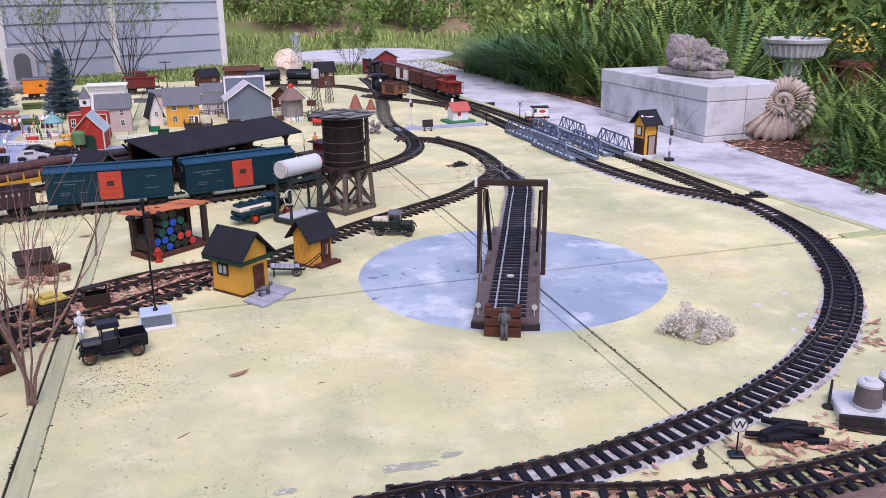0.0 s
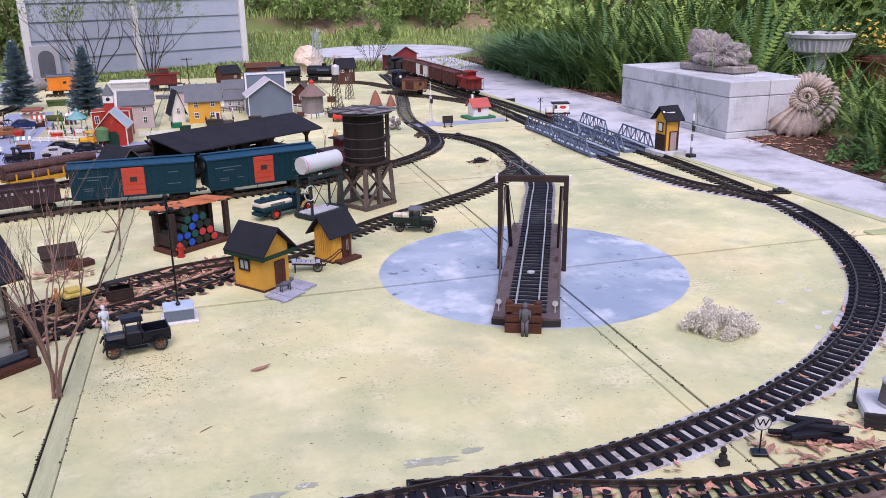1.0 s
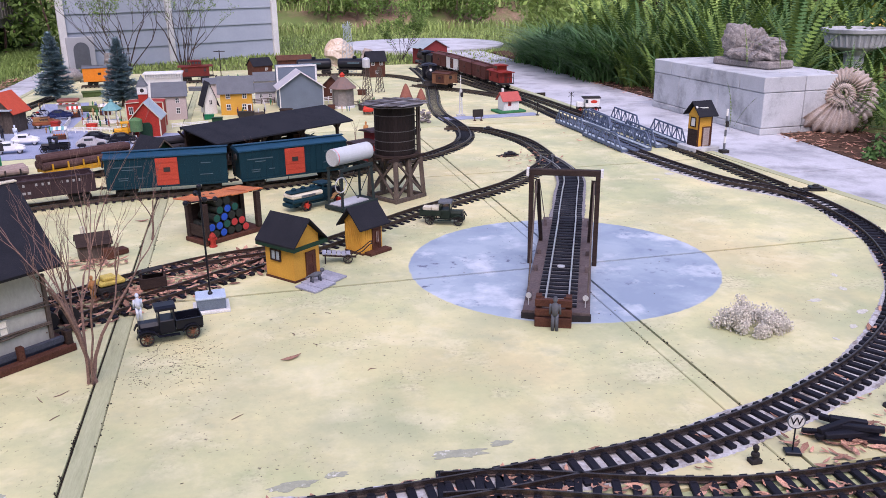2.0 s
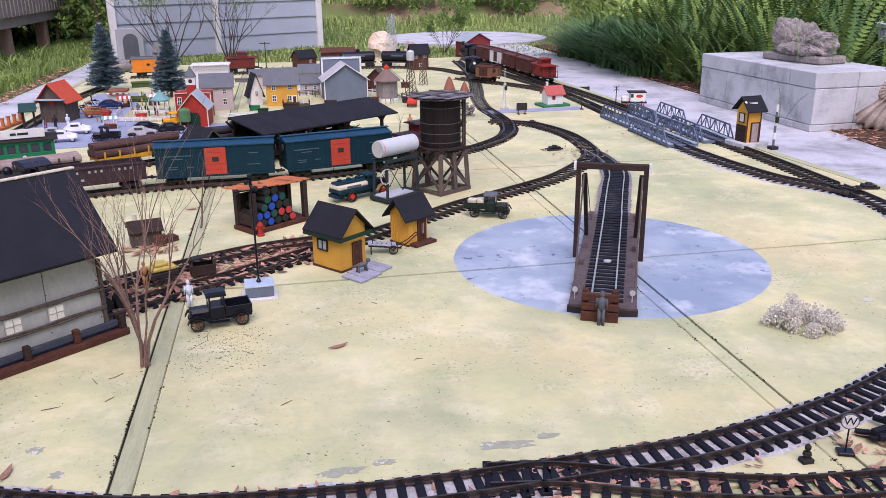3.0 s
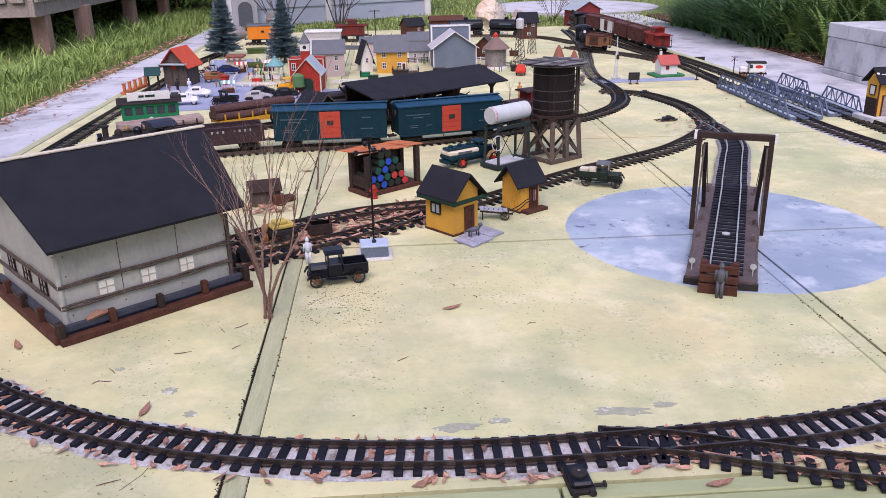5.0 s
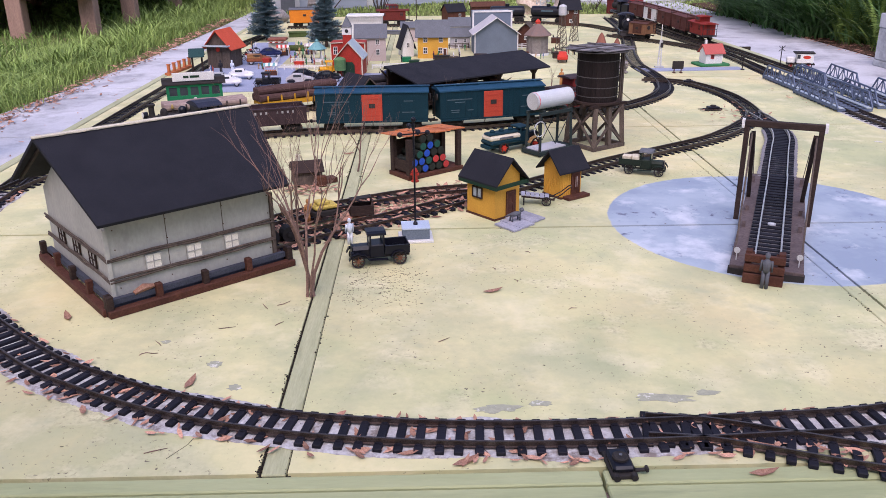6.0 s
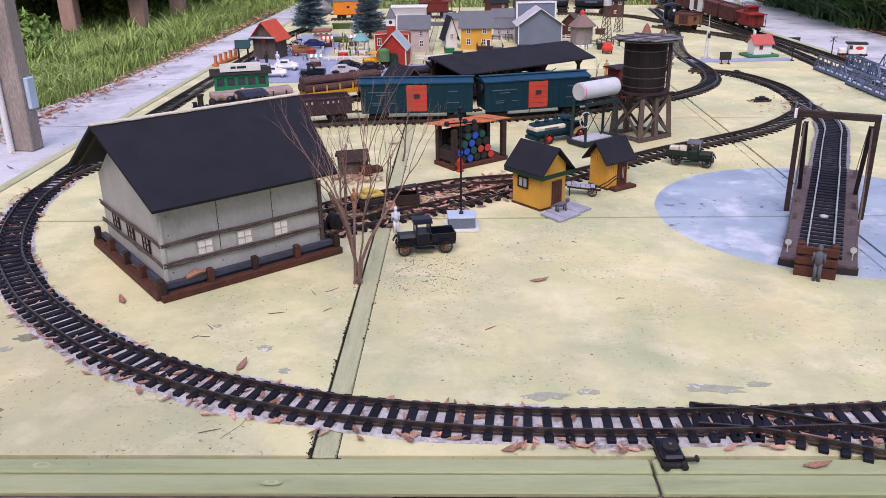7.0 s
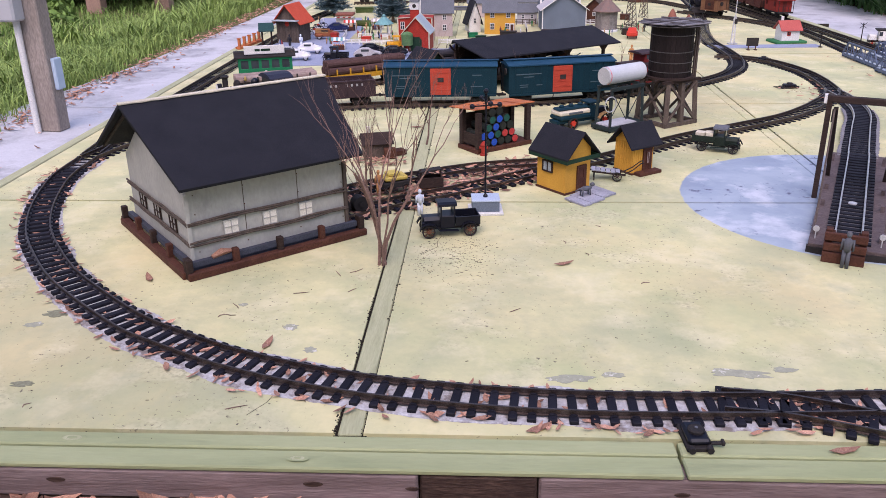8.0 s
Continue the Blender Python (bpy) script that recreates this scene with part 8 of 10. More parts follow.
toy_house("brown_cabin", "brown model cabin beside the grey barn", pose(0.800, 3.98, 0, 0, 0, -20), 0.095, 0.09, 0.085, 0.130, M_BRNWOOD, M_GREYWOOD, ridge="y", wins=(("front", 0.0, 0.05, 0.016, 0.018),), doors=())
toy_house("log_cabin", "dark log cabin at the rear of the layout", pose(0.43, 5.42, 0, 0, 0, 25) @ Matrix.Scale(0.85, 4), 0.17, 0.12, 0.085, 0.140, M_BRNWOOD, M_SHINGLE, ridge="x", wins=(("front", 0.03, 0.05, 0.02, 0.02),), category="cabin")
toy_house("loading_shed", "brown wooden loading shed at the rear", pose(0.68, 5.48, 0, 0, 0, 4), 0.24, 0.11, 0.100, 0.125, M_BRNWOOD, M_RUST, ridge="x", category="shed")
toy_house("red_barn", "faded red model barn with tin roof at the far end", pose(1.915, 6.40, -0.074, 0, 0, 14), 0.225, 0.22, 0.160, 0.222, surf("faded_barn_red", (0.26, 0.045, 0.045), (0.19, 0.035, 0.036), scale=20, rough=0.6, bump=0.1), M_TIN, over=0.02, ridge="y", doors=(("front", 0, 0.0, 0.06, 0.07),), category="barn")
toy_house("signal_tower", "brown two-storey signal tower with dark roof at the rear", pose(1.21, 5.02, 0.0, 0, 0, 6), 0.115, 0.10, 0.120, 0.172, M_BRNWOOD, M_SHINGLE, ridge="x", over=0.014, wins=(("front", -0.03, 0.095, 0.022, 0.026), ("front", 0.03, 0.095, 0.022, 0.026), ("front", 0, 0.035, 0.02, 0.02)), category="tower")


def bandstand(x, y, r, h, label, roofm, postm, n=8, base=None, solid=False, finial=None):
    b = thing("bandstand", label, "bandstand", pose(x, y, 0, 0, 0, 11), group="model village buildings")
    bm = B()
    lathe(bm, [(r * 1.05, 0), (r * 1.05, 0.010), (r, 0.011)], seg=n)
    part("floor", bm, base or M_WHITE, b)
    if solid:
        bm = B()
        lathe(bm, [(r * 0.85, 0.010), (r * 0.85, h * 0.56)], seg=n)
        part("wall", bm, postm, b)
    for i in range(n):
        a = 2 * math.pi * i / n
        bm = B()
        cyl(bm, (r * 0.92 * math.cos(a), r * 0.92 * math.sin(a), 0.01), (r * 0.92 * math.cos(a), r * 0.92 * math.sin(a), h * 0.58), 0.0028, seg=6)
        part("post", bm, postm, b)
    for i in range(n):
        a0, a1 = 2 * math.pi * i / n, 2 * math.pi * (i + 1) / n
        bm = B()
        vs = [bm.verts.new((r * 1.22 * math.cos(a0), r * 1.22 * math.sin(a0), h * 0.55)), bm.verts.new((r * 1.22 * math.cos(a1), r * 1.22 * math.sin(a1), h * 0.55)), bm.verts.new((r * 0.2 * math.cos(a1), r * 0.2 * math.sin(a1), h * 0.86)), bm.verts.new((r * 0.2 * math.cos(a0), r * 0.2 * math.sin(a0), h * 0.86))]
        f = bm.faces.new(vs)
        ex = bmesh.ops.extrude_face_region(bm, geom=[f])
        for v in ex["geom"]:
            if isinstance(v, bmesh.types.BMVert):
                v.co.z += 0.003
        part("roof_panel", bm, roofm, b)
    bm = B()
    lathe(bm, [(r * 0.22, h * 0.86), (r * 0.22, h * 0.92), (r * 0.26, h * 0.925), (0.003, h)], seg=n)
    part("cupola", bm, finial or roofm, b)


bandstand(0.810, 3.63, 0.062, 0.185, "octagonal timber hall with shingled roof and red cupola", surf("mixed_shingle", (0.26, 0.15, 0.12), (0.17, 0.14, 0.13), scale=60, rough=0.8, bump=0.3, rand=0.25), surf("weathered_hall_wall", (0.34, 0.31, 0.29), (0.18, 0.165, 0.155), scale=70, rough=0.85, bump=0.4, fine=300), solid=True, finial=M_BRIGHTRED)
bandstand(-0.335, 3.485, 0.040, 0.112, "white bandstand with verdigris roof on the green", M_TEALMET, M_WHITE, n=6)
stall = thing("market_stall", "red and cream market stall with striped awning", "stall", pose(-0.585, 3.80, 0))
bm = B()
bx(bm, (0, 0, 0.030), (0.095, 0.06, 0.060))
part("booth", bm, M_CREAM, stall)
for i in range(7):
    bm = B()
    bx(bm, (-0.045 + 0.015 * i, -0.036, 0.064), (0.013, 0.030, 0.003))
    part("awning_strip", bm, M_RED if i % 2 else M_WHITE, stall)
bm = B()
bx(bm, (0, 0.006, 0.076), (0.100, 0.07, 0.014), bev=0.004)
part("roof", bm, M_TERRA, stall)


def picket(x0, y0, x1, y1, label, mat=None, h=0.024):
    a, b = Vector((x0, y0)), Vector((x1, y1))
    L = (b - a).length
    f = thing("picket_fence", label, "fence", pose((x0 + x1) / 2, (y0 + y1) / 2, 0.003, 0, 0, math.degrees(math.atan2(y1 - y0, x1 - x0))), group="white model fences")
    for z in (0.35, 0.62, 0.88):
        bm = B()
        bx(bm, (0, 0, h * z), (L, 0.002, 0.0035))
        part("rail", bm, mat or M_WHITE, f)
    n = max(2, int(L / 0.035))
    for i in range(n + 1):
        bm = B()
        bx(bm, (-L / 2 + L * i / n, 0, h / 2), (0.004, 0.004, h))
        part("post", bm, mat or M_WHITE, f)


picket(-0.50, 3.22, -0.24, 3.18, "white rail fence along the village green")
picket(-0.04, 3.20, 0.12, 3.22, "white rail fence before the pink house")
picket(-0.52, 3.24, -0.54, 3.55, "white rail fence beside the road")
picket(0.40, 3.60, 0.40, 3.86, "white post fence beside the yellow house")
picket(0.70, 3.80, 0.80, 3.83, "white picket fence beside the octagonal hall", h=0.034)
picket(0.28, 3.86, 0.46, 3.90, "grey rail fence before the cottages", M_GREYWOOD, 0.03)
M_SAND = surf("sandy_ground", (0.52, 0.48, 0.28), (0.40, 0.38, 0.22), scale=14, rough=0.9, bump=0.2, fine=120)
flat_plate("village_green", [(-0.50, 3.26), (-0.26, 3.22), (-0.24, 3.62), (-0.50, 3.66)], 0.0035, M_SAND, "pale sandy village green", "green")
bm = B()
bx(bm, (0, 0, 0.014), (0.22, 0.06, 0.028), bev=0.008)
solo("hedge", bm, surf("hedge_moss", (0.10, 0.13, 0.04), (0.06, 0.08, 0.025), scale=120, rough=1.0, bump=1.0), "low mossy hedge behind the village green", "hedge", pose(-0.46, 3.90, 0))
# crowd of tiny painted figures and animals' stand-ins, each a plain peg
PEG = [surf("peg_paint_" + n, c, scale=90, rough=0.6, bump=0.0) for n, c in (("red", (0.32, 0.07, 0.06)), ("blue", (0.08, 0.14, 0.30)), ("white", (0.7, 0.7, 0.7)), ("tan", (0.45, 0.28, 0.14)), ("green", (0.05, 0.2, 0.08)), ("black", (0.03, 0.03, 0.035)))]
rng = random.Random(21)
for i, (cx, cy, sx, sy, n) in enumerate(((-0.38, 3.40, 0.09, 0.10, 12), (-0.46, 3.96, 0.10, 0.03, 7), (-0.79, 3.13, 0.05, 0.02, 3), (0.24, 5.05, 0.16, 0.06, 14), (0.47, 3.80, 0.05, 0.03, 3), (-0.62, 3.95, 0.08, 0.08, 6), (0.10, 3.42, 0.03, 0.03, 3), (-0.80, 3.98, 0.06, 0.10, 6))):
    for k in range(n):
        figurine(cx + rng.uniform(-sx, sx), cy + rng.uniform(-sy, sy), 0.0035, rng.uniform(0, 360), rng.uniform(0.026, 0.038), PEG[rng.randrange(6)], "tiny painted village figure standing outdoors")
figurine(-0.745, 3.125, 0.003, 190, 0.062, PEG[5], "dark-suited model figure by the timber shed")
figurine(-0.690, 3.12, 0.003, 170, 0.062, M_FIGWHITE, "pale model figure by the timber shed")
figurine(0.790, 2.690, 0, 200, 0.075, M_FIGTAN, "brown model figure behind the shelter")
# parked motorcycles and odd crates about the village
def motorcycle(x, y, rz, paint):
    v = thing("model_motorcycle", "tiny dark motorcycle parked by the timber shed", "motorcycle", pose(x, y, 0.003, 0, 0, rz), group="parked model motorcycles")
    for xx in (-0.017, 0.017):
        spoked_wheel(v, pose(xx, 0, 0.0105), 0.0105, 0.003, M_MATBLACK, M_SILVER, spokes=6)
    bm = B()
    ball(bm, (0.003, 0, 0.022), (0.011, 0.004, 0.005), 10, 6)
    part("tank", bm, paint, v)
    bm = B()
    bx(bm, (-0.002, 0, 0.012), (0.014, 0.007, 0.010), bev=0.001)
    part("engine", bm, M_SILVER, v)
    bm = B()
    sweep(bm, [(0.017, 0, 0.0105), (0.012, 0, 0.026), (0.008, 0, 0.031)], 0.0012, 6)
    beam(bm, (0.008, -0.010, 0.031), (0.008, 0.010, 0.031), 0.0016)
    part("fork", bm, M_SILVER, v)
    bm = B()
    bx(bm, (-0.012, 0, 0.0235), (0.016, 0.007, 0.004), bev=0.0015)
    part("saddle", bm, M_MATBLACK, v)


for k in range(6):
    motorcycle(-0.735 + 0.018 * (k % 2), 3.52 + 0.062 * k, 20 + 9 * (k % 3), (M_BLACK, M_RED, M_BLACK)[k % 3])
for i, (x, y, w, d, h, mt, lab) in enumerate((
        (-0.40, 3.285, 0.040, 0.026, 0.030, M_BRIGHTRED, "small red popcorn wagon by the fence"), (-0.56, 3.30, 0.034, 0.030, 0.046, M_RED, "small red kiosk box by the road"),
        (0.16, 3.36, 0.05, 0.03, 0.020, M_DKGREEN, "low green crate beside the yellow house"), (0.12, 3.44, 0.045, 0.03, 0.024, M_COACHGREEN, "green hardware bin by the houses"),
        (0.36, 3.48, 0.05, 0.03, 0.018, M_GREYWOOD, "grey plank stack before the yellow house"), (0.50, 3.50, 0.06, 0.04, 0.026, M_DARKWOOD, "dark timber stack before the grey barn"),
        (0.74, 3.58, 0.036, 0.03, 0.024, M_BRNWOOD, "brown crate beside the octagonal hall"), (0.90, 3.50, 0.05, 0.035, 0.030, M_DARKWOOD, "dark crate pile by the octagonal hall"),
        (0.70, 4.08, 0.07, 0.05, 0.050, M_YELLOW, "ochre shed box beside the brown cabin"), (0.98, 4.10, 0.05, 0.04, 0.030, M_BRNWOOD, "brown crate by the lattice tower"),
        (0.30, 3.44, 0.075, 0.035, 0.030, M_MATBLACK, "black freight crate behind the shelter roof"), (-0.30, 4.45, 0.09, 0.05, 0.03, M_GREYWOOD, "weathered plank stack behind the spruce"),
        (-0.58, 4.55, 0.12, 0.07, 0.030, M_TURF, "low mossy mound near the orange wagon"), (0.05, 4.62, 0.16, 0.05, 0.022, M_GREYROOF, "low grey stone platform at the rear"),
        (0.62, 4.62, 0.20, 0.05, 0.022, M_GREYWOOD, "weathered plank platform at the rear"), (0.90, 4.62, 0.12, 0.05, 0.034, M_RUST, "rusty scrap heap at the rear"))):
    bm = B()
    bx(bm, (0, 0, h * 0.42), (w, d, h * 0.84), bev=0.0015)
    bx(bm, (0, 0, h * 0.92), (w * 1.08, d * 1.1, h * 0.16), bev=0.001)
    solo(("crate", "kiosk_box")[i < 2], bm, mt, lab, "crate", pose(x, y, 0.0, 0, 0, (i * 37) % 30 - 15))
picket(-0.46, 3.42, -0.27, 3.38, "white rail fence across the village green")
picket(0.10, 3.16, 0.20, 3.17, "white rail fence by the church road")
rng = random.Random(63)
for cx, cy, sx, sy, n in ((-0.44, 3.56, 0.05, 0.05, 6), (-0.52, 4.02, 0.12, 0.04, 8), (0.62, 5.22, 0.2, 0.05, 9), (0.92, 4.28, 0.10, 0.12, 6), (0.80, 3.46, 0.06, 0.03, 3), (-0.58, 3.22, 0.03, 0.03, 3)):
    for k in range(n):
        figurine(cx + rng.uniform(-sx, sx), cy + rng.uniform(-sy, sy), 0.0035, rng.uniform(0, 360), rng.uniform(0.024, 0.040), PEG[rng.randrange(6)], "tiny painted village figure standing outdoors")
def market_stall(x, y, rz, cloth, label):
    """A booth with four posts, a counter and a striped pitched awning."""
    b = thing("market_stall", label, "stall", pose(x, y, 0.003, 0, 0, rz), group="village market stalls")
    for sx in (-1, 1):
        for sy in (-1, 1):
            bm = B()
            bx(bm, (sx * 0.028, sy * 0.016, 0.022), (0.003, 0.003, 0.044))
            part("post", bm, M_WHITE, b)
    bm = B()
    bx(bm, (0, -0.012, 0.010), (0.056, 0.014, 0.020), bev=0.001)
    part("counter", bm, M_BRNWOOD, b)
    for k in range(6):
        bm = B()
        x0 = -0.033 + 0.011 * k
        prism(bm, [(-0.023, 0.042), (0.0, 0.054), (0.023, 0.042), (0.023, 0.0435), (0.0, 0.0555), (-0.023, 0.0435)], x0, x0 + 0.011, Matrix.Rotation(radians(90), 4, "Z"))
        part("awning_strip", bm, cloth if k % 2 else M_WHITE, b)
    bm = B()
    for k in range(5):
        ball(bm, (-0.020 + 0.010 * k, -0.012, 0.0225), 0.0035, 8, 6)
    part("goods", bm, M_ORANGEP, b)


for x, y, rz, cloth, words in ((-0.545, 3.70, 8, M_BRIGHTRED, "red and white striped market stall by the road"), (-0.40, 3.74, -6, M_PINK, "pale striped refreshment stall on the green"), (-0.62, 4.02, 12, M_BRIGHTRED, "red and white striped stall near the spruce"), (-0.50, 3.06, 4, M_TEALMET, "teal and white striped stall at the road's edge")):
    market_stall(x, y, rz, cloth, words)
for x0, y0, x1, y1, words, mat in ((0.16, 4.86, 0.52, 4.90, "brown stock rail before the far cabins", M_BRNWOOD), (0.16, 4.86, 0.12, 5.16, "brown stock rail beside the far pen", M_BRNWOOD), (0.52, 4.90, 0.54, 5.20, "brown stock rail beside the far cabins", M_BRNWOOD), (-0.22, 3.40, -0.22, 3.62, "white rail fence beside the church green", None), (0.86, 3.62, 0.98, 3.70, "grey rail fence near the octagonal hall", M_GREYWOOD), (0.20, 4.10, 0.36, 4.10, "white rail fence behind the yellow house", None)):
    picket(x0, y0, x1, y1, words, mat, 0.028)
rng = random.Random(77)
for cx, cy, sx, sy, n in ((0.32, 5.02, 0.17, 0.09, 18), (-0.44, 3.72, 0.12, 0.05, 9), (-0.36, 3.36, 0.08, 0.06, 7), (0.33, 3.50, 0.08, 0.03, 5), (0.92, 3.62, 0.10, 0.06, 6), (1.08, 3.30, 0.06, 0.10, 4), (-0.66, 3.42, 0.04, 0.05, 3), (0.62, 4.40, 0.20, 0.10, 8), (-0.12, 4.30, 0.12, 0.15, 6)):
    for k in range(n):
        figurine(cx + rng.uniform(-sx, sx), cy + rng.uniform(-sy, sy), 0.0035, rng.uniform(0, 360), rng.uniform(0.026, 0.042), PEG[rng.randrange(6)], "tiny painted village figure standing outdoors")
# conical terracotta caps and stone stacks behind the water tower
for x, y, r, h in ((1.185, 3.80, 0.042, 0.092), (1.272, 3.80, 0.030, 0.062)):
    bm = B()
    lathe(bm, [(r, 0), (r * 0.95, 0.004), (r * 0.35, h * 0.8), (r * 0.12, h * 0.97), (0.002, h)], seg=20)
    solo("terracotta_cone", bm, M_TERRA, "terracotta cone standing beside the tracks", "cone", pose(x, y, 0), smooth=True, group="terracotta cones")


def lattice_tower(x, y, w, h, label, mat, tank=None, fan=False):
    t = thing("lattice_tower", label, "tower", pose(x, y, 0, 0, 0, 20))
    n = max(5, int(h / 0.03))
    for sx in (-1, 1):
        for sy in (-1, 1):
            bm = B()
            beam(bm, (sx * w, sy * w, 0), (sx * w * 0.4, sy * w * 0.4, h), 0.003)
            part("leg", bm, mat, t)
    for k in range(n):
        z0, z1 = h * k / n, h * (k + 1) / n
        a, b = w * (1 - 0.6 * k / n), w * (1 - 0.6 * (k + 1) / n)
        for s in (-1, 1):
            for p0, p1 in (((-a, s * a, z0), (b, s * b, z1)), ((s * a, a, z0), (s * b, -b, z1)), ((a, s * a, z0), (-b, s * b, z1)), ((-b, s * b, z1), (b, s * b, z1))):
                part("brace", beam(B(), p0, p1, 0.0016), mat, t)
    if tank:
        bm = B()
        lathe(bm, [(0.020, h), (0.022, h + 0.004), (0.022, h + 0.046), (0.018, h + 0.052), (0.003, h + 0.058)], seg=18)
        part("tank", bm, tank, t)
    if fan:
        bm = B()
        for i in range(12):
            a = 2 * math.pi * i / 12
            beam(bm, (0.006 * math.cos(a), -0.012, h + 0.006 * math.sin(a)), (0.036 * math.cos(a), -0.012, h + 0.036 * math.sin(a)), 0.008, 0.001)
        bx(bm, (0, 0.03, h), (0.002, 0.06, 0.002))
        bx(bm, (0, 0.06, h), (0.002, 0.03, 0.024))
        part("wind_wheel", bm, M_TIN, t)


lattice_tower(0.975, 3.86, 0.024, 0.180, "grey lattice tower carrying a silver water tank", M_GREYWOOD, M_SILVER)
lattice_tower(1.10, 4.18, 0.020, 0.150, "grey lattice tower beside the far curve", M_GREYWOOD)
lattice_tower(1.06, 5.30, 0.040, 0.330, "tall thin lattice windmill tower at the rear", M_TIN, fan=True)
for x, y in ((0.16, 5.18), (-0.45, 5.2)):
    tp = thing("telegraph_pole", "dark telegraph pole with cross bar", "pole", pose(x, y, 0))
    bm = B()
    cyl(bm, (0, 0, 0), (0, 0, 0.20), 0.003, seg=8)
    bx(bm, (0, 0, 0.192), (0.075, 0.004, 0.005))
    part("pole", bm, M_DARKWOOD, tp)

# stone stack walls by the inner track
bm = B()
rng = random.Random(5)
sw = thing("stone_stack", "small stack of pale grey stones by the curve", "stones", pose(1.118, 3.02, 0))
for i in range(26):
    bm = B()
    s = rng.uniform(0.008, 0.013)
    ball(bm, (rng.uniform(-0.022, 0.022), rng.uniform(-0.03, 0.03), 0.006 + 0.010 * (i // 5)), (s, s * 0.9, s * 0.6), 7, 5)
    part("stone", bm, M_STONE, sw)

# far rolling stock
FAR = [(-0.72, 5.02), (-0.3, 5.06), (0.3, 5.10), (0.9, 5.18), (1.30, 4.98), (1.46, 4.6)]


def tank_car(m, label):
    c = thing("tank_car", label, "train car", m, group="parked far cars")
    bm = B()
    lathe(bm, [(0.020, -0.122), (0.034, -0.116), (0.036, -0.10), (0.036, 0.10), (0.034, 0.116), (0.020, 0.122)], seg=20, m=Matrix.Translation((0, 0, 0.072)) @ Matrix.Rotation(radians(90), 4, "Y"))
    part("tank", bm, M_BLACK, c)
    bm = B()
    lathe(bm, [(0.015, 0.104), (0.015, 0.120), (0.010, 0.124)], seg=14)
    part("dome", bm, M_BLACK, c)
    bm = B()
    bx(bm, (0, -0.0363, 0.078), (0.085, 0.002, 0.010))
    bx(bm, (0, 0.0363, 0.078), (0.085, 0.002, 0.010))
    part("marking_bar", bm, M_MARK, c)
    bm = B()
    bx(bm, (0, 0, 0.033), (0.25, 0.06, 0.008))
    part("frame", bm, M_MATBLACK, c)
    for s in (-1, 1):
        bogie(c, s * 0.085)


tank_car(on_track(FAR, 0.80, 5.17), "black tank car with pale marking at the rear")
tank_car(on_track(FAR, 1.09, 5.15), "black tank car beside the far signal tower")
caboose(on_track(FAR, 0.0, 5.08), "dark red caboose parked at the rear", M_BOXRED, group="parked far cars", big=False)
boxcar(on_track(FAR, -0.60, 5.03), "bright orange box wagon parked at the rear", M_ORANGEP, M_ORANGEP, M_GREYROOF, L=0.20, H=0.125, group="parked far cars", marks=False)
steam_loco(on_track(MAIN, 1.445, 4.36), "black steam locomotive facing along the far curve", "far curve train", tank=False, k=1.0, letter=False)
boxcar(on_track(CROSS, 1.50, 4.16), "short tan-brown box tender by the far curve", surf("tan_box", (0.26, 0.13, 0.07), scale=30, rough=0.6), M_BRNWOOD, M_BRNWOOD, L=0.13, H=0.10, W=0.085, group="far curve train", marks=False)


# ---- blue spruces ----
def spruce(x, y, h, label, seed):
    rng = random.Random(seed)
    t = thing("spruce_tree", label, "tree", pose(x, y, 0), group="miniature blue spruces")
    bm = B()
    cyl(bm, (0, 0, 0), (0, 0, h * 0.95), 0.009, 0.002, 8)
    part("trunk", bm, M_BARK, t)
    vs, fs = [], []

    def blade(p, q, w):
        d = (q - p).normalized()
        side = d.cross(Vector((0, 0, 1)))
        if side.length < 0.1:
            side = Vector((1, 0, 0))
        side = side.normalized() * w
        k = len(vs)
        vs.extend([p - side, p + side, q])
        fs.append((k, k + 1, k + 2))

    tiers = 19
    for i in range(tiers):
        f = i / (tiers - 1)
        z = h * (0.10 + 0.86 * f)
        R = h * 0.285 * (1 - f) ** 0.8 + 0.008
        for j in range(int(25 - 11 * f)):
            a = rng.uniform(0, 6.28)
            z = h * (0.09 + 0.87 * f) + rng.uniform(-0.5, 0.5) * h / tiers
            r = R * rng.uniform(0.72, 1.08)
            tip = Vector((r * math.cos(a), r * math.sin(a), z - 0.10 * r + rng.uniform(-0.006, 0.006)))
            root = Vector((0, 0, z + 0.012))
            steps = max(4, int(r / 0.006))
            for s in range(1, steps + 1):
                p = root.lerp(tip, s / steps)
                p.z += 0.020 * (s / steps) ** 2
                for k in range(9):
                    b = a + rng.uniform(-1.7, 1.7)
                    q = p + Vector((math.cos(b), math.sin(b), rng.uniform(-0.25, 0.75))) * rng.uniform(0.011, 0.021)
                    blade(p, q, 0.0030)
    me = bpy.data.meshes.new("needles")
    me.from_pydata(vs, [], fs)
    me.materials.append(M_SPRUCE)
    ob = new("crown", me)
    ob.parent = t
    tagged(ob, "dense blue-green needles")


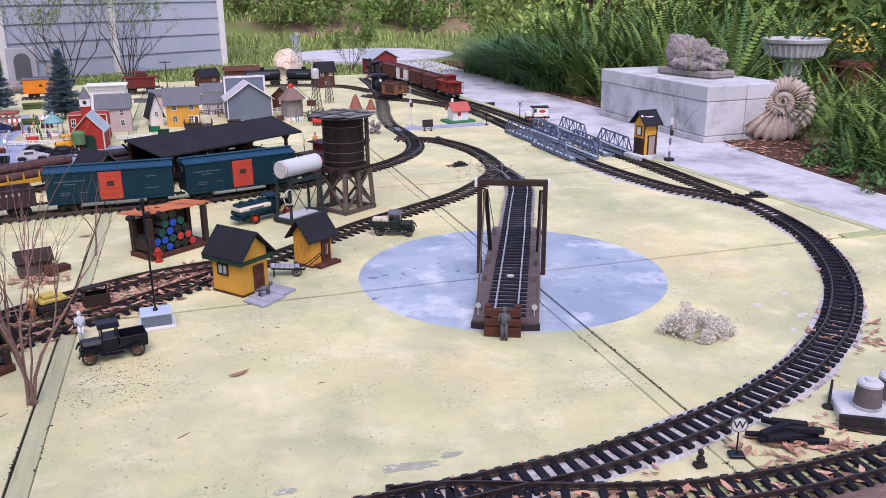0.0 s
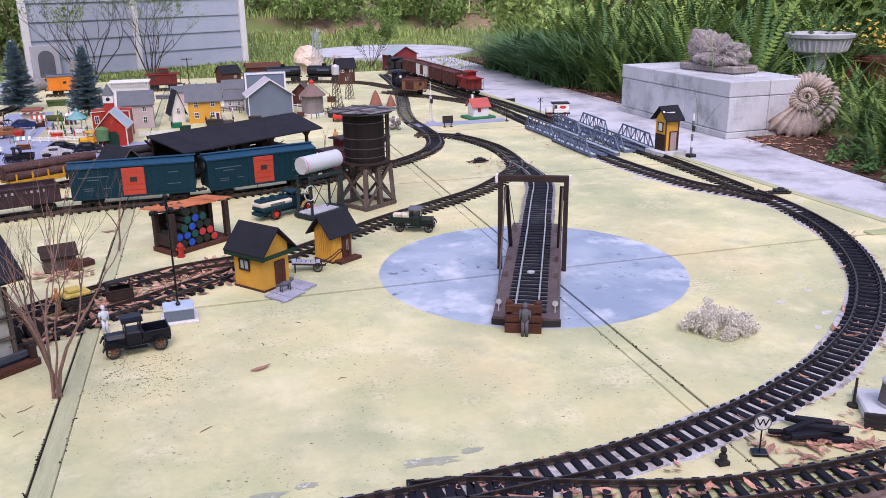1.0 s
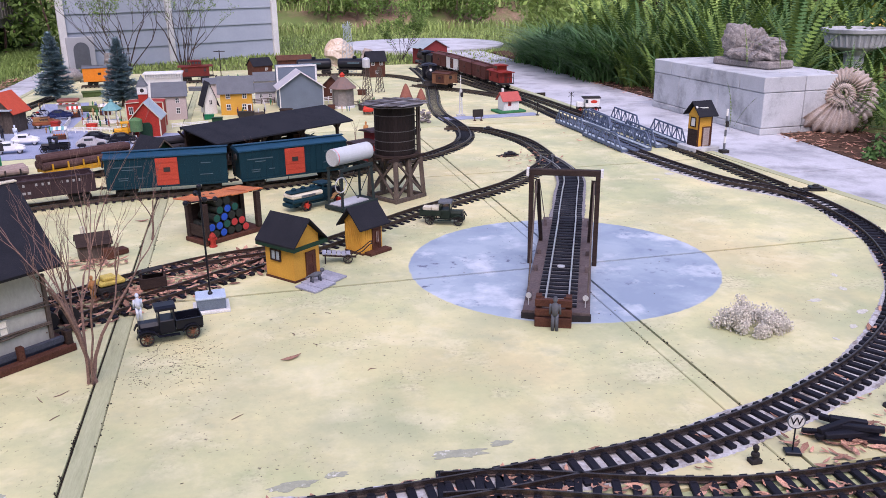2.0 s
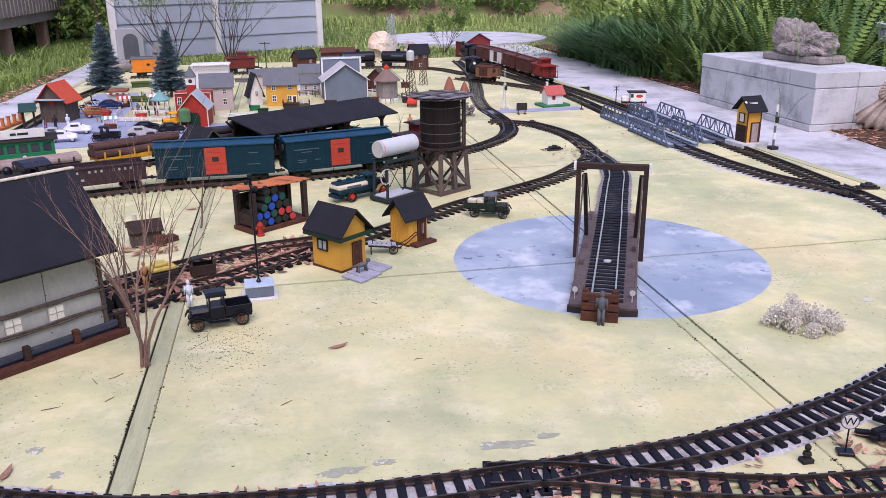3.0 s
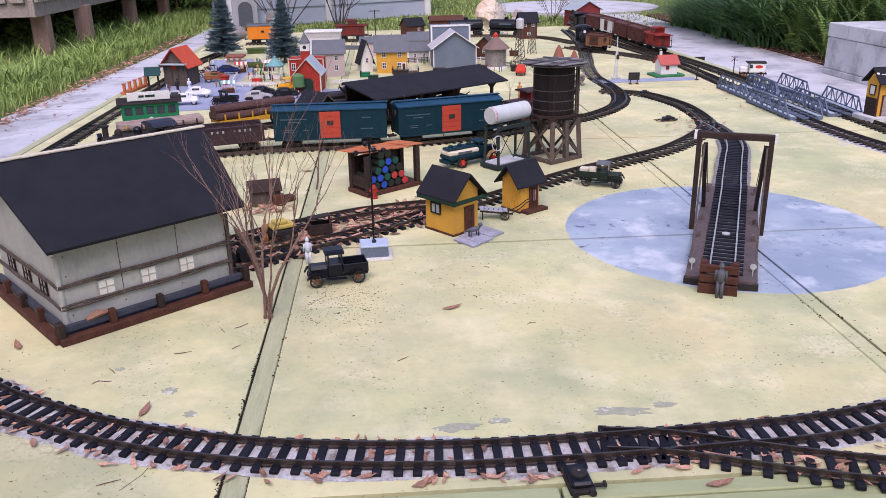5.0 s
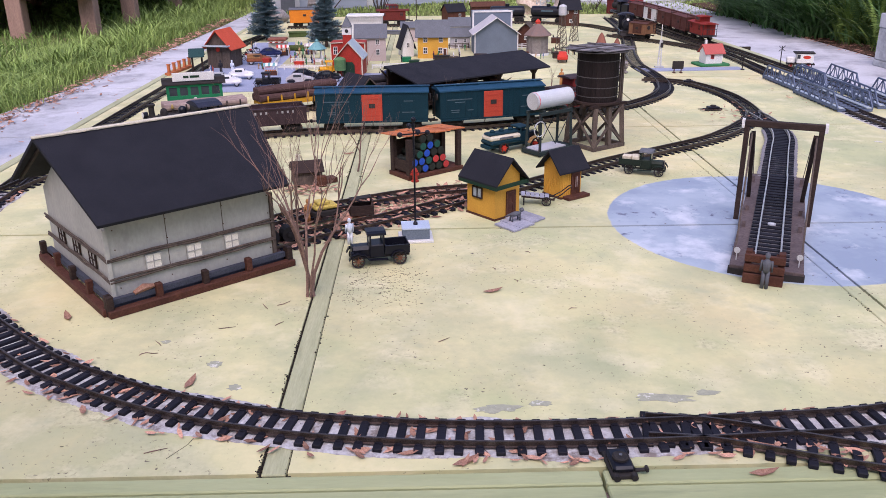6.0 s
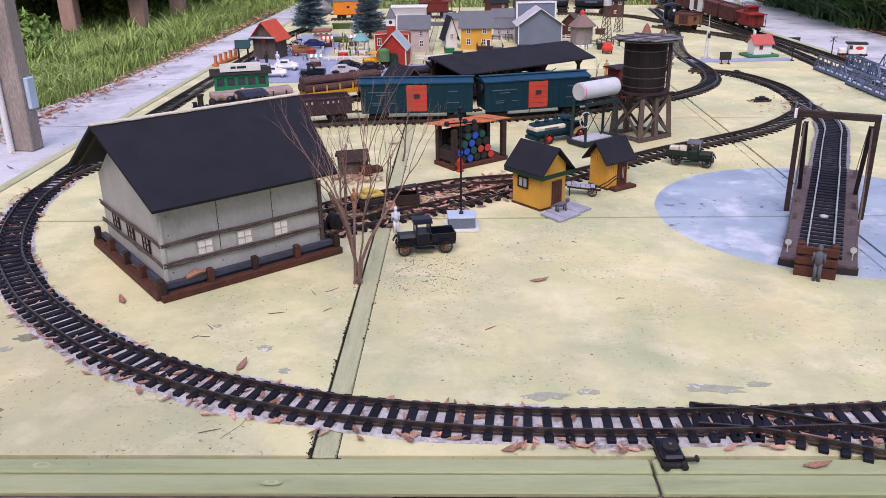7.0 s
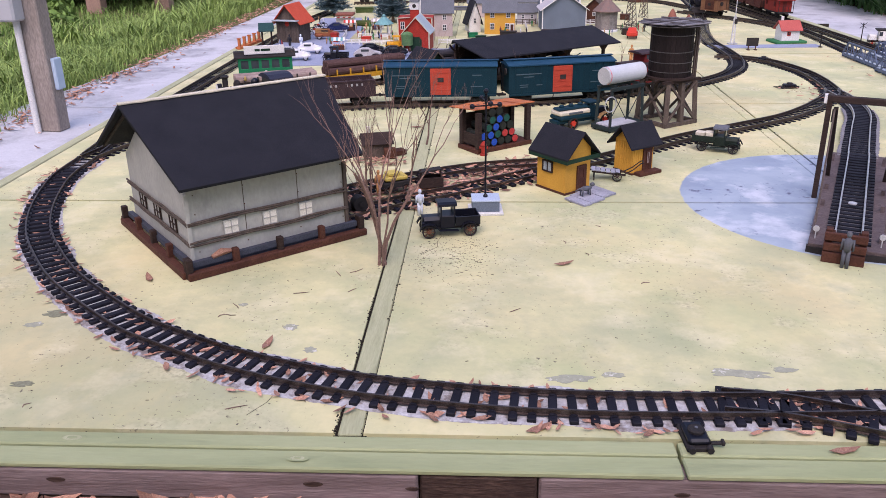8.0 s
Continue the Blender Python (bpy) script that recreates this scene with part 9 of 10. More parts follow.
spruce(-0.752, 4.40, 0.375, "blue-green spruce beside the garden path", 1)
spruce(-0.350, 4.05, 0.350, "blue-green spruce behind the village green", 2)
bm = B()
ball(bm, (0, 0, 0.045), (0.11, 0.09, 0.05), 18, 12)
for v in bm.verts:
    v.co += v.co.normalized() * 0.018 * noise.noise(v.co * 18)
solo("boulder", bm, M_STONE, "rounded grey boulder behind the orange wagon", "rock", pose(-0.88, 5.45, -0.01), smooth=True)
bm = B()
ball(bm, (0, 0, 0.08), (0.135, 0.10, 0.150), 16, 11)
for v in bm.verts:
    v.co += Vector((0.9, 0.6, 0.4)) * 0.045 * noise.noise(v.co * 13)
    v.co.x += 0.25 * (0.10 - v.co.z)
solo("boulder", bm, M_ROCK, "large craggy orange-white rock behind the tank cars", "rock", pose(1.135, 6.45, -0.06))
bm = B()
ball(bm, (0, 0, 0.05), (0.065, 0.05, 0.075), 12, 8)
for v in bm.verts:
    v.co += v.co.normalized() * 0.03 * noise.noise(v.co * 20)
solo("boulder", bm, M_AMMON, "small pinkish rock beside the pale one", "rock", pose(1.40, 6.60, -0.06))
bm = B()
prism(bm, [(-0.05, 0), (0.05, 0), (0.055, 0.10), (0.04, 0.19), (-0.04, 0.19), (-0.055, 0.10)], -0.035, 0.035)
bx(bm, (0, -0.045, 0.085), (0.022, 0.03, 0.07), bev=0.004)
bx(bm, (0, -0.040, 0.135), (0.085, 0.02, 0.016), bev=0.003)
bx(bm, (0, -0.036, 0.035), (0.05, 0.012, 0.012))
solo("carved_stone", bm, M_STONE, "tall grey carved stone block in the far bed", "statue", pose(-0.70, 6.35, -0.075))

# ---- garden round the table ----
def shed_building():
    s = thing("garden_building", "blue-grey lap-sided garden building with white corner trim", "building", pose(-0.20, 7.43, -0.08, 0, 0, 28.2))
    L, H = 1.96, 2.3
    bm = B()
    sheet(bm, [(-L / 2 - 0.075, 0.014), (L / 2 - 0.015, 0.014), (L / 2 - 0.015, 1.2), (-L / 2 + 0.52, 1.2)], 0.0, H)
    part("core", bm, M_SIDING, s)
    n = 15
    for i in range(n):
        z = 0.02 + i * 0.152
        bm = B()
        vs = [bm.verts.new(p) for p in ((-L / 2 - 0.085, 0.0, z), (L / 2, 0.0, z), (L / 2, 0.012, z + 0.154), (-L / 2 - 0.085, 0.012, z + 0.154), (-L / 2 - 0.085, 0.015, z), (L / 2, 0.015, z), (L / 2, 0.0155, z + 0.154), (-L / 2 - 0.085, 0.0155, z + 0.154))]
        for f in ((0, 1, 2, 3), (0, 4, 5, 1), (3, 2, 6, 7), (0, 3, 7, 4), (1, 5, 6, 2)):
            bm.faces.new([vs[k] for k in f])
        part("siding_board", bm, M_SIDING, s)
    for x, w in ((-L / 2 - 0.085, 0.06), (L / 2, 0.06), (-0.115, 0.055)):
        bm = B()
        bx(bm, (x, -0.008, H / 2), (w, 0.03, H), bev=0.003)
        part("corner_trim" if abs(x) > 0.5 else "downpipe", bm, M_WHITE, s)
    bm = B()
    bx(bm, (-0.945, -0.03, 0.14), (0.23, 0.03, 0.30), bev=0.004)
    ap = part("hatch_panel", bm, M_SIDINGPALE, s)
    bm = B()
    prof = [(-0.066, 0.0), (0.066, 0.0)] + [(0.066 * math.cos(a * math.pi / 10), 0.17 + 0.066 * math.sin(a * math.pi / 10)) for a in range(11)]
    prism(bm, [(x - 0.945, z + 0.01) for x, z in prof], -0.050, -0.045)
    part("arched_opening", bm, M_GREYROOF, ap)


M_SIDINGPALE = surf("pale_grey_panel", (0.50, 0.51, 0.53), (0.44, 0.45, 0.47), scale=6, rough=0.6, bump=0.05)
shed_building()


def deck():
    d = thing("timber_deck", "grey weathered raised timber deck with balusters", "deck")
    for x, y in ((-2.03, 4.97), (-1.97, 5.60), (-2.05, 7.05), (-2.05, 8.25), (-2.05, 9.8), (-2.43, 4.80), (-3.3, 4.80), (-3.3, 7.0), (-3.3, 9.0)):
        bm = B()
        bx(bm, (x, y, 0.07), (0.10, 0.10, 0.36), bev=0.004)
        part("post", bm, M_POST, d)
    for z, h in ((0.285, 0.11), (0.95, 0.05)):
        bm = B()
        bx(bm, (-1.99, 7.4, z), (0.04, 5.3, h), bev=0.003)
        part("rim_beam", bm, M_DECKWOOD, d)
        bm = B()
        bx(bm, (-3.0, 4.77, z), (1.98, 0.04, h), bev=0.003)
        part("rim_beam", bm, M_DECKWOOD, d)
    bm = B()
    bx(bm, (-3.3, 7.42, 0.345), (2.56, 5.2, 0.04))
    part("floor", bm, M_DECKWOOD, d)
    for k in range(46):
        bm = B()
        bx(bm, (-1.955, 4.80 + k * 0.112, 0.63), (0.024, 0.082, 0.62), bev=0.002)
        part("baluster", bm, M_DECKWOOD, d)
    for k in range(17):
        bm = B()
        bx(bm, (-2.06 - k * 0.112, 4.735, 0.63), (0.082, 0.024, 0.62), bev=0.002)
        part("baluster", bm, M_DECKWOOD, d)


deck()


def meter_post():
    p = thing("utility_post", "grey weathered timber post with white conduit", "post", pose(-1.245, 1.775, -0.05, 0, 0, -8))
    bm = B()
    bx(bm, (0.006, 0, 0.75), (0.088, 0.060, 1.5), bev=0.004)
    part("timber", bm, M_DECKWOOD, p)
    bm = B()
    cyl(bm, (-0.020, -0.042, 0), (-0.020, -0.042, 0.355), 0.0105, seg=14)
    part("conduit", bm, M_WHITE, p)
    bm = B()
    bx(bm, (-0.026, -0.058, 0.410), (0.070, 0.055, 0.11), bev=0.006)
    part("junction_box", bm, M_SIDINGPALE, p)
    bm = B()
    bx(bm, (0.057, 0.006, 0.185), (0.014, 0.040, 0.10), bev=0.003)
    part("outlet_cover", bm, M_PALEBLUE, p)


M_PALEBLUE = surf("pale_blue_plastic", (0.45, 0.56, 0.68), (0.4, 0.5, 0.62), scale=20, rough=0.4, bump=0.0)
meter_post()


# concrete block plinth
def plinth():
    p = thing("block_plinth", "plinth of pale concrete blocks with a smooth cap course", "plinth", pose(2.572, 2.495, -0.05, 0, 0, 2))
    Lx, Ly = 0.44, 0.98
    for z0, z1, cuts, inset in ((0.0, 0.030, (0, 0.13, 0.26, 0.39, 0.52, 0.66, 0.80, Ly), 0.0), (0.032, 0.190, (0, 0.36, 0.72, Ly), 0.004), (0.192, 0.262, (0, 0.19, 0.42, 0.66, 0.80, Ly), 0.0)):
        for a, b in zip(cuts, cuts[1:]):
            for x0, x1 in ((inset, Lx / 2 - 0.001), (Lx / 2 + 0.001, Lx)):
                bm = B()
                bx(bm, ((x0 + x1) / 2, (a + b) / 2, (z0 + z1) / 2), (x1 - x0, b - a - 0.003, z1 - z0), bev=0.003)
                part("block", bm, M_BLOCK, p)


plinth()


def dragon():
    """A lumpy crouching form: one skin round several overlapping masses."""
    masses = (((0, 0.09, 0.075), (0.075, 0.10, 0.085)), ((0, -0.06, 0.050), (0.065, 0.10, 0.06)), ((-0.01, -0.14, 0.055), (0.05, 0.055, 0.055)), ((0, 0.14, 0.115), (0.05, 0.05, 0.05)), ((0.02, 0.02, 0.10), (0.05, 0.07, 0.045)), ((-0.02, -0.02, 0.02), (0.09, 0.16, 0.04)))
    bm = B()
    bmesh.ops.create_uvsphere(bm, u_segments=84, v_segments=56, radius=1.0)
    o = Vector((0, 0.0, 0.055))
    for v in bm.verts:
        d = v.co.normalized()
        far = 0.03
        for c, r in masses:
            p = Vector([(o[k] - c[k]) / r[k] for k in range(3)])
            q = Vector([d[k] / r[k] for k in range(3)])
            A, Bq, C = q.dot(q), p.dot(q), p.dot(p) - 1
            disc = Bq * Bq - A * C
            if disc > 0:
                far = max(far, (-Bq + math.sqrt(disc)) / A)
        e = o + d * far
        v.co = e + d * (0.007 * math.sin(e.y * 150 + e.z * 90) + 0.016 * noise.noise(e * 38) + 0.008 * noise.noise(e * 90))
        v.co.z = max(0.0, v.co.z)
    solo("stone_carving", bm, M_STONE, "mossy weathered carved stone lying on a slab", "statue", pose(2.80, 2.95, 0.2505, 0, 0, 12))
    bm = B()
    bx(bm, (0, 0, 0.019), (0.17, 0.38, 0.038), bev=0.008)
    solo("stone_slab", bm, M_STONE, "flat weathered stone slab under the carving", "slab", pose(2.80, 2.95, 0.2125, 0, 0, 12))


dragon()


def ammonite():
    bm = B()
    n, seg = 1500, 18
    rings = []
    for i in range(n):
        a = i / n * 2 * math.pi * 3.1
        g = math.exp(0.150 * a)
        R = 0.0075 * g
        r = R * 0.42 * (1 + 0.13 * math.sin(a * 31.0)) * (1 + 0.25 * max(0, (a - 17.5) / 2))
        c = Vector((R * math.cos(-a + 4.40), 0, R * math.sin(-a + 4.40)))
        u = c.normalized()
        rings.append([bm.verts.new(c + u * (r * math.cos(2 * math.pi * k / seg)) + Vector((0, 0.62 * r * math.sin(2 * math.pi * k / seg), 0))) for k in range(seg)])
    for p, q in zip(rings, rings[1:]):
        for k in range(seg):
            j = (k + 1) % seg
            bm.faces.new((p[k], p[j], q[j], q[k]))
    bm.faces.new(rings[-1])
    bm.faces.new(rings[0][::-1])
    zmin = min(v.co.z for v in bm.verts)
    bm.transform(Matrix.Translation((0, 0, -zmin)))
    solo("ammonite_ornament", bm, M_AMMON, "large ribbed stone ammonite leaning in the mulch", "ornament", pose(2.945, 2.42, -0.060, -22, 0, -28) @ Matrix.Scale(1.08, 4), smooth=True)


ammonite()


def bird_bath():
    b = thing("bird_bath", "pale fluted stone bird bath among the ferns", "bird bath", pose(3.75, 3.38, -0.06))
    bm = B()
    lathe(bm, [(0.12, 0), (0.12, 0.04), (0.07, 0.06), (0.055, 0.10), (0.055, 0.26), (0.08, 0.29)], seg=24)
    part("pedestal", bm, M_BLOCK, b)
    bm = B()
    lathe(bm, [(0.08, 0.285), (0.15, 0.31), (0.17, 0.38), (0.19, 0.39), (0.195, 0.41), (0.175, 0.415), (0.15, 0.37), (0.02, 0.35)], seg=32)
    part("bowl", bm, M_BLOCK, b)
    for i in range(32):
        a = 2 * math.pi * i / 32
        bm = B()
        cyl(bm, (0.153 * math.cos(a), 0.153 * math.sin(a), 0.318), (0.172 * math.cos(a), 0.172 * math.sin(a), 0.384), 0.008, seg=6)
        part("flute", bm, M_BLOCK, b)


bird_bath()
M_BLOSSOM = surf("yellow_petal", (0.80, 0.60, 0.12), (0.68, 0.45, 0.06), scale=60, rough=0.6, bump=0.0)
for i, (x, y) in enumerate(((4.30, 3.80), (4.44, 3.60))):
    pt = thing("flower_pot", "terracotta pot with yellow flowers", "flower pot", pose(x, y, -0.06), group="terracotta pots")
    bm = B()
    lathe(bm, [(0.09, 0), (0.125, 0.20), (0.14, 0.205), (0.14, 0.235), (0.12, 0.235)], seg=22)
    part("pot", bm, M_TERRA, pt)
    vs, fs, vf, ff = [], [], [], []
    rng = random.Random(40 + i)
    for k in range(260):
        p = Vector((rng.gauss(0, 0.09), rng.gauss(0, 0.09), 0.25 + abs(rng.gauss(0, 0.10))))
        d = Vector((rng.gauss(0, 1), rng.gauss(0, 1), rng.gauss(0.3, 1))).normalized()
        u = d.orthogonal().normalized()
        s = rng.uniform(0.012, 0.026)
        dst, dsf = (vf, ff) if k % 3 < 2 and p.z > 0.31 else (vs, fs)
        q = len(dst)
        dst.extend([p - u * s * 0.5, p + d * s, p + u * s * 0.5, p - d * s])
        dsf.append((q, q + 1, q + 2, q + 3))
    for nm, a, b, mt in (("foliage", vs, fs, M_FERNDK), ("blossom", vf, ff, M_BLOSSOM)):
        me = bpy.data.meshes.new(nm)
        me.from_pydata(a, [], b)
        me.materials.append(mt)
        ob = new(nm, me)
        ob.parent = pt


# ---- mulch beds ----
def bed(name, outline, z, mat, label):
    bm = B()
    sheet(bm, outline, z - 0.03, z)
    return solo(name, bm, mat, label, "bed", kind="structure")


bed("fern_bed", [(2.60, 0.6), (6.5, 0.4), (6.5, 9.5), (2.72, 7.2), (2.685, 3.6), (2.685, 2.5), (2.62, 1.9), (2.59, 1.4)], -0.046, M_SOIL, "bark mulch bed under the ferns")


# ---- ferns ----
def frond_mesh(L, bend, pairs, leaf, seed):
    rng = random.Random(seed)
    vs, fs = [], []
    pts = []
    p = Vector((0, 0, 0))
    ang = radians(82)
    for i in range(pairs + 1):
        pts.append(p.copy())
        ang -= bend / pairs * (0.4 + 1.2 * i / pairs)
        p = p + Vector((math.cos(ang), 0, math.sin(ang))) * (L / pairs)
    for i in range(pairs):
        a, b = pts[i], pts[i + 1]
        w = 0.0022 * (1 - 0.7 * i / pairs)
        k = len(vs)
        vs.extend([a + Vector((0, -w, 0)), a + Vector((0, w, 0)), b + Vector((0, w, 0)), b + Vector((0, -w, 0))])
        fs.append((k, k + 1, k + 2, k + 3))
        f = i / pairs
        if f < 0.10:
            continue
        ln = leaf * math.sin(math.pi * min(1, 0.12 + 0.90 * f)) ** 0.6 * (1 - 0.55 * max(0, f - 0.5))
        d = (b - a).normalized()
        for s in (-1, 1):
            tip = a + Vector((0, s * ln, 0)) + d * ln * 0.35 + Vector((0, 0, -ln * rng.uniform(0.0, 0.35)))
            wv = d * (L / pairs * 0.33)
            k = len(vs)
            mid = a.lerp(tip, 0.5)
            vs.extend([a - wv, a + wv, mid + wv * 0.9, tip, mid - wv * 0.9])
            fs.append((k, k + 1, k + 2, k + 3, k + 4))
    me = bpy.data.meshes.new("frond")
    me.from_pydata([tuple(v) for v in vs], [], fs)
    return me


FRONDS = []
for i, (L, bend, leaf) in enumerate(((0.50, 0.9, 0.019), (0.42, 1.3, 0.019), (0.58, 0.7, 0.020), (0.36, 1.7, 0.018), (0.46, 1.1, 0.019))):
    for mt in (M_FERN, M_FERNDK):
        me = frond_mesh(L, bend, 36, leaf * 1.15, i)
        me.materials.append(mt)
        FRONDS.append(me)


def fern(x, y, z, n, k, seed, upright=0.5, dark=0.50):
    rng = random.Random(seed)
    f = thing("fern", "lush green sword fern with arching fronds", "fern", pose(x, y, z), group="ferns in the bed")
    for i in range(n):
        me = FRONDS[rng.randrange(5) * 2 + (1 if rng.random() < dark else 0)]
        a = 360 * i / n + rng.uniform(-20, 20)
        s = k * rng.uniform(0.75, 1.2)
        piece("frond", me, Matrix.Translation((rng.uniform(-0.04, 0.04), rng.uniform(-0.04, 0.04), 0)) @ pose(0, 0, 0, rng.uniform(-14, 14), rng.uniform(-2, 42) * (1 - upright), a) @ Matrix.Scale(s, 4), f)


rng = random.Random(77)
spots = []
for i in range(52):
    spots.append((rng.uniform(3.05, 4.3), rng.uniform(2.75, 5.6), 30, rng.uniform(0.95, 1.35), 0.75))
for i in range(34):
    spots.append((rng.uniform(2.98, 3.75), rng.uniform(3.0, 4.7), 30, rng.uniform(0.8, 1.15), 0.8))
for i in range(12):
    spots.append((rng.uniform(2.86, 3.2), rng.uniform(3.75, 4.6), 22, rng.uniform(0.7, 0.95), 0.35))
for x, y, k in ((3.16, 2.30, 0.8), (3.26, 2.62, 0.9), (3.06, 1.98, 0.75), (2.98, 1.70, 0.6), (3.30, 2.02, 0.95), (3.22, 1.66, 0.85), (3.02, 1.42, 0.7), (3.42, 2.4, 1.0), (3.5, 1.9, 1.0), (3.35, 1.35, 0.9), (3.6, 2.8, 1.0), (3.7, 2.2, 1.05), (3.9, 2.6, 1.1), (2.93, 1.12, 0.6), (3.05, 2.62, 0.55), (2.86, 1.55, 0.62), (2.90, 1.86, 0.66), (2.84, 1.30, 0.55), (3.0, 2.1, 0.7), (2.95, 2.02, 0.7), (3.10, 2.18, 0.8), (2.88, 1.72, 0.6), (3.12, 1.82, 0.85), (3.18, 2.45, 0.8), (2.80, 1.45, 0.5), (3.3, 2.3, 1.0)):
    spots.append((x, y, 26, k, 0.25))
def before_bath(x, y):
    """Whether a plant stands in the gap through which the bird bath shows."""
    u = Vector((3.75 - 0.29, 3.38 + 0.8)).normalized()
    d = Vector((x - 0.29, y + 0.8))
    return 4.0 < d.dot(u) < 5.6 and -0.27 < d.x * u.y - d.y * u.x < 0.52


for i, (x, y, n, k, up) in enumerate(spots):
    if before_bath(x, y):
        n, k = 14, 0.60
    fern(x, y, -0.05, n, k, 500 + i, up)
for x, y, k in ((3.40, 2.95, 0.62), (3.30, 2.86, 0.55), (3.50, 3.05, 0.62), (3.58, 2.98, 0.62), (3.44, 3.12, 0.62)):
    fern(x, y, -0.05, 22, k, int(x * 1000), 0.4)
for x, y, k in ((2.78, 3.62, 0.62), (2.80, 3.95, 0.75), (2.77, 4.25, 0.70), (2.92, 3.72, 0.8), (2.90, 4.12, 0.85), (2.84, 4.42, 0.7), (3.06, 2.49, 0.72), (3.03, 2.44, 0.58), (2.76, 1.62, 0.50), (2.72, 1.36, 0.48), (2.80, 1.20, 0.55), (2.78, 1.80, 0.42)):
    fern(x, y, -0.05, 20, k, int(x * 3000 + y * 100), 0.2)
# two young fronds standing against the plinth and two before the carving
for x, y, z, s, tilt, a in ((2.52, 2.66, -0.05, 0.42, -12, 100), (2.52, 2.64, -0.05, 0.46, 14, -60), (2.70, 2.84, 0.2125, 0.42, 0, 80), (2.73, 2.62, 0.2125, 0.46, -5, 200)):
    fr = thing("young_frond", "single young upright fern frond", "fern", pose(x, y, z), group="young fronds")
    piece("frond", FRONDS[4], pose(0, 0, 0, 0, tilt, a) @ Matrix.Diagonal((s, s * 0.5, s, 1)), fr)


# ---- leafy masses ----
def leaf_mass(name, label, clumps, mat, size, per, seed, cat="bush", kind="", stems=True):
    """A bush of many small leaves round a few stems."""
    rng = random.Random(seed)
    t = thing(name, label, cat, kind=kind)
    if stems:
        for cx, cy, cz, r in clumps[:6]:
            bm = B()
            sweep(bm, [(cx, cy, cz - r * 1.3), (cx + 0.03, cy, cz - r * 0.4), (cx - 0.02, cy + 0.02, cz + r * 0.3)], [0.02, 0.014, 0.006], 6)
            part("stem", bm, M_BARK, t)
    N = len(clumps) * per
    vs = np.zeros((N * 4, 3))
    g = np.random.RandomState(seed)
    C = np.repeat(np.array([c[:3] for c in clumps]), per, axis=0)
    R = np.repeat(np.array([c[3] for c in clumps]), per)
    d = g.normal(size=(N, 3))
    d /= np.linalg.norm(d, axis=1)[:, None]
    P = C + d * (R * g.uniform(0.45, 1.08, N))[:, None]
    n = g.normal(size=(N, 3)) + d * 0.6 + np.array([0, 0, 0.4])
    n /= np.linalg.norm(n, axis=1)[:, None]
    u = np.cross(n, g.normal(size=(N, 3)))
    u /= np.linalg.norm(u, axis=1)[:, None]
    w = np.cross(n, u)
    s = size * g.uniform(0.6, 1.3, N)[:, None]
    vs[0::4], vs[1::4], vs[2::4], vs[3::4] = P - u * s, P + w * s * 0.42, P + u * s, P - w * s * 0.42
    me = bpy.data.meshes.new("foliage")
    me.from_pydata(vs.tolist(), [], np.arange(N * 4).reshape(N, 4).tolist())
    me.materials.append(mat)
    ob = new("foliage", me)
    ob.parent = t
    return t


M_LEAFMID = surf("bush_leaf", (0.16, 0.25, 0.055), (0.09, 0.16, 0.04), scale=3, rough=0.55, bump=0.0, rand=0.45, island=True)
# lighter copy of the bush leaf: sunlight put into the base colour
M_LEAFLIT = surf("leaf_sun_painted", (0.32, 0.43, 0.12), (0.22, 0.32, 0.085), scale=3, rough=0.55, bump=0.0, rand=0.4, island=True)
rng = random.Random(31)
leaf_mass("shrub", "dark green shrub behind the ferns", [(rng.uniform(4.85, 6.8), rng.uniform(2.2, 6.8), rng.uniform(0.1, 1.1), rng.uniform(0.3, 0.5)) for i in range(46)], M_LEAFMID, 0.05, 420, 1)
leaf_mass("shrub", "leafy green shrub over the fern bed, coloured as sunlit", [(rng.uniform(3.9, 6.4), rng.uniform(5.6, 9.0), rng.uniform(0.1, 1.1), rng.uniform(0.3, 0.5)) for i in range(34)], M_LEAFLIT, 0.036, 620, 2)
for i in range(7):
    x, y = -1.2 + i * 1.15 + rng.uniform(-0.2, 0.2), 11.6 + rng.uniform(-0.4, 1.0)
    leaf_mass("shrub", "low rounded green shrub on the far bank", [(x + rng.uniform(-0.5, 0.5), y + rng.uniform(-0.3, 0.3), 0.15 + rng.uniform(0, 0.4), rng.uniform(0.18, 0.34)) for k in range(7)], M_LEAFMID, 0.035, 420, 60 + i)
leaf_mass("shrub", "low leafy growth beneath the deck", [(rng.uniform(-3.6, -2.2), rng.uniform(3.6, 9.5), rng.uniform(-0.06, 0.04), rng.uniform(0.10, 0.16)) for i in range(40)], M_LEAFMID, 0.03, 260, 5)
leaf_mass("shrub", "dark hedge behind the deck posts", [(rng.uniform(-3.8, -1.3), rng.uniform(8.6, 10.2), rng.uniform(0.1, 0.8), rng.uniform(0.25, 0.4)) for i in range(26)], M_LEAFMID, 0.04, 380, 6)


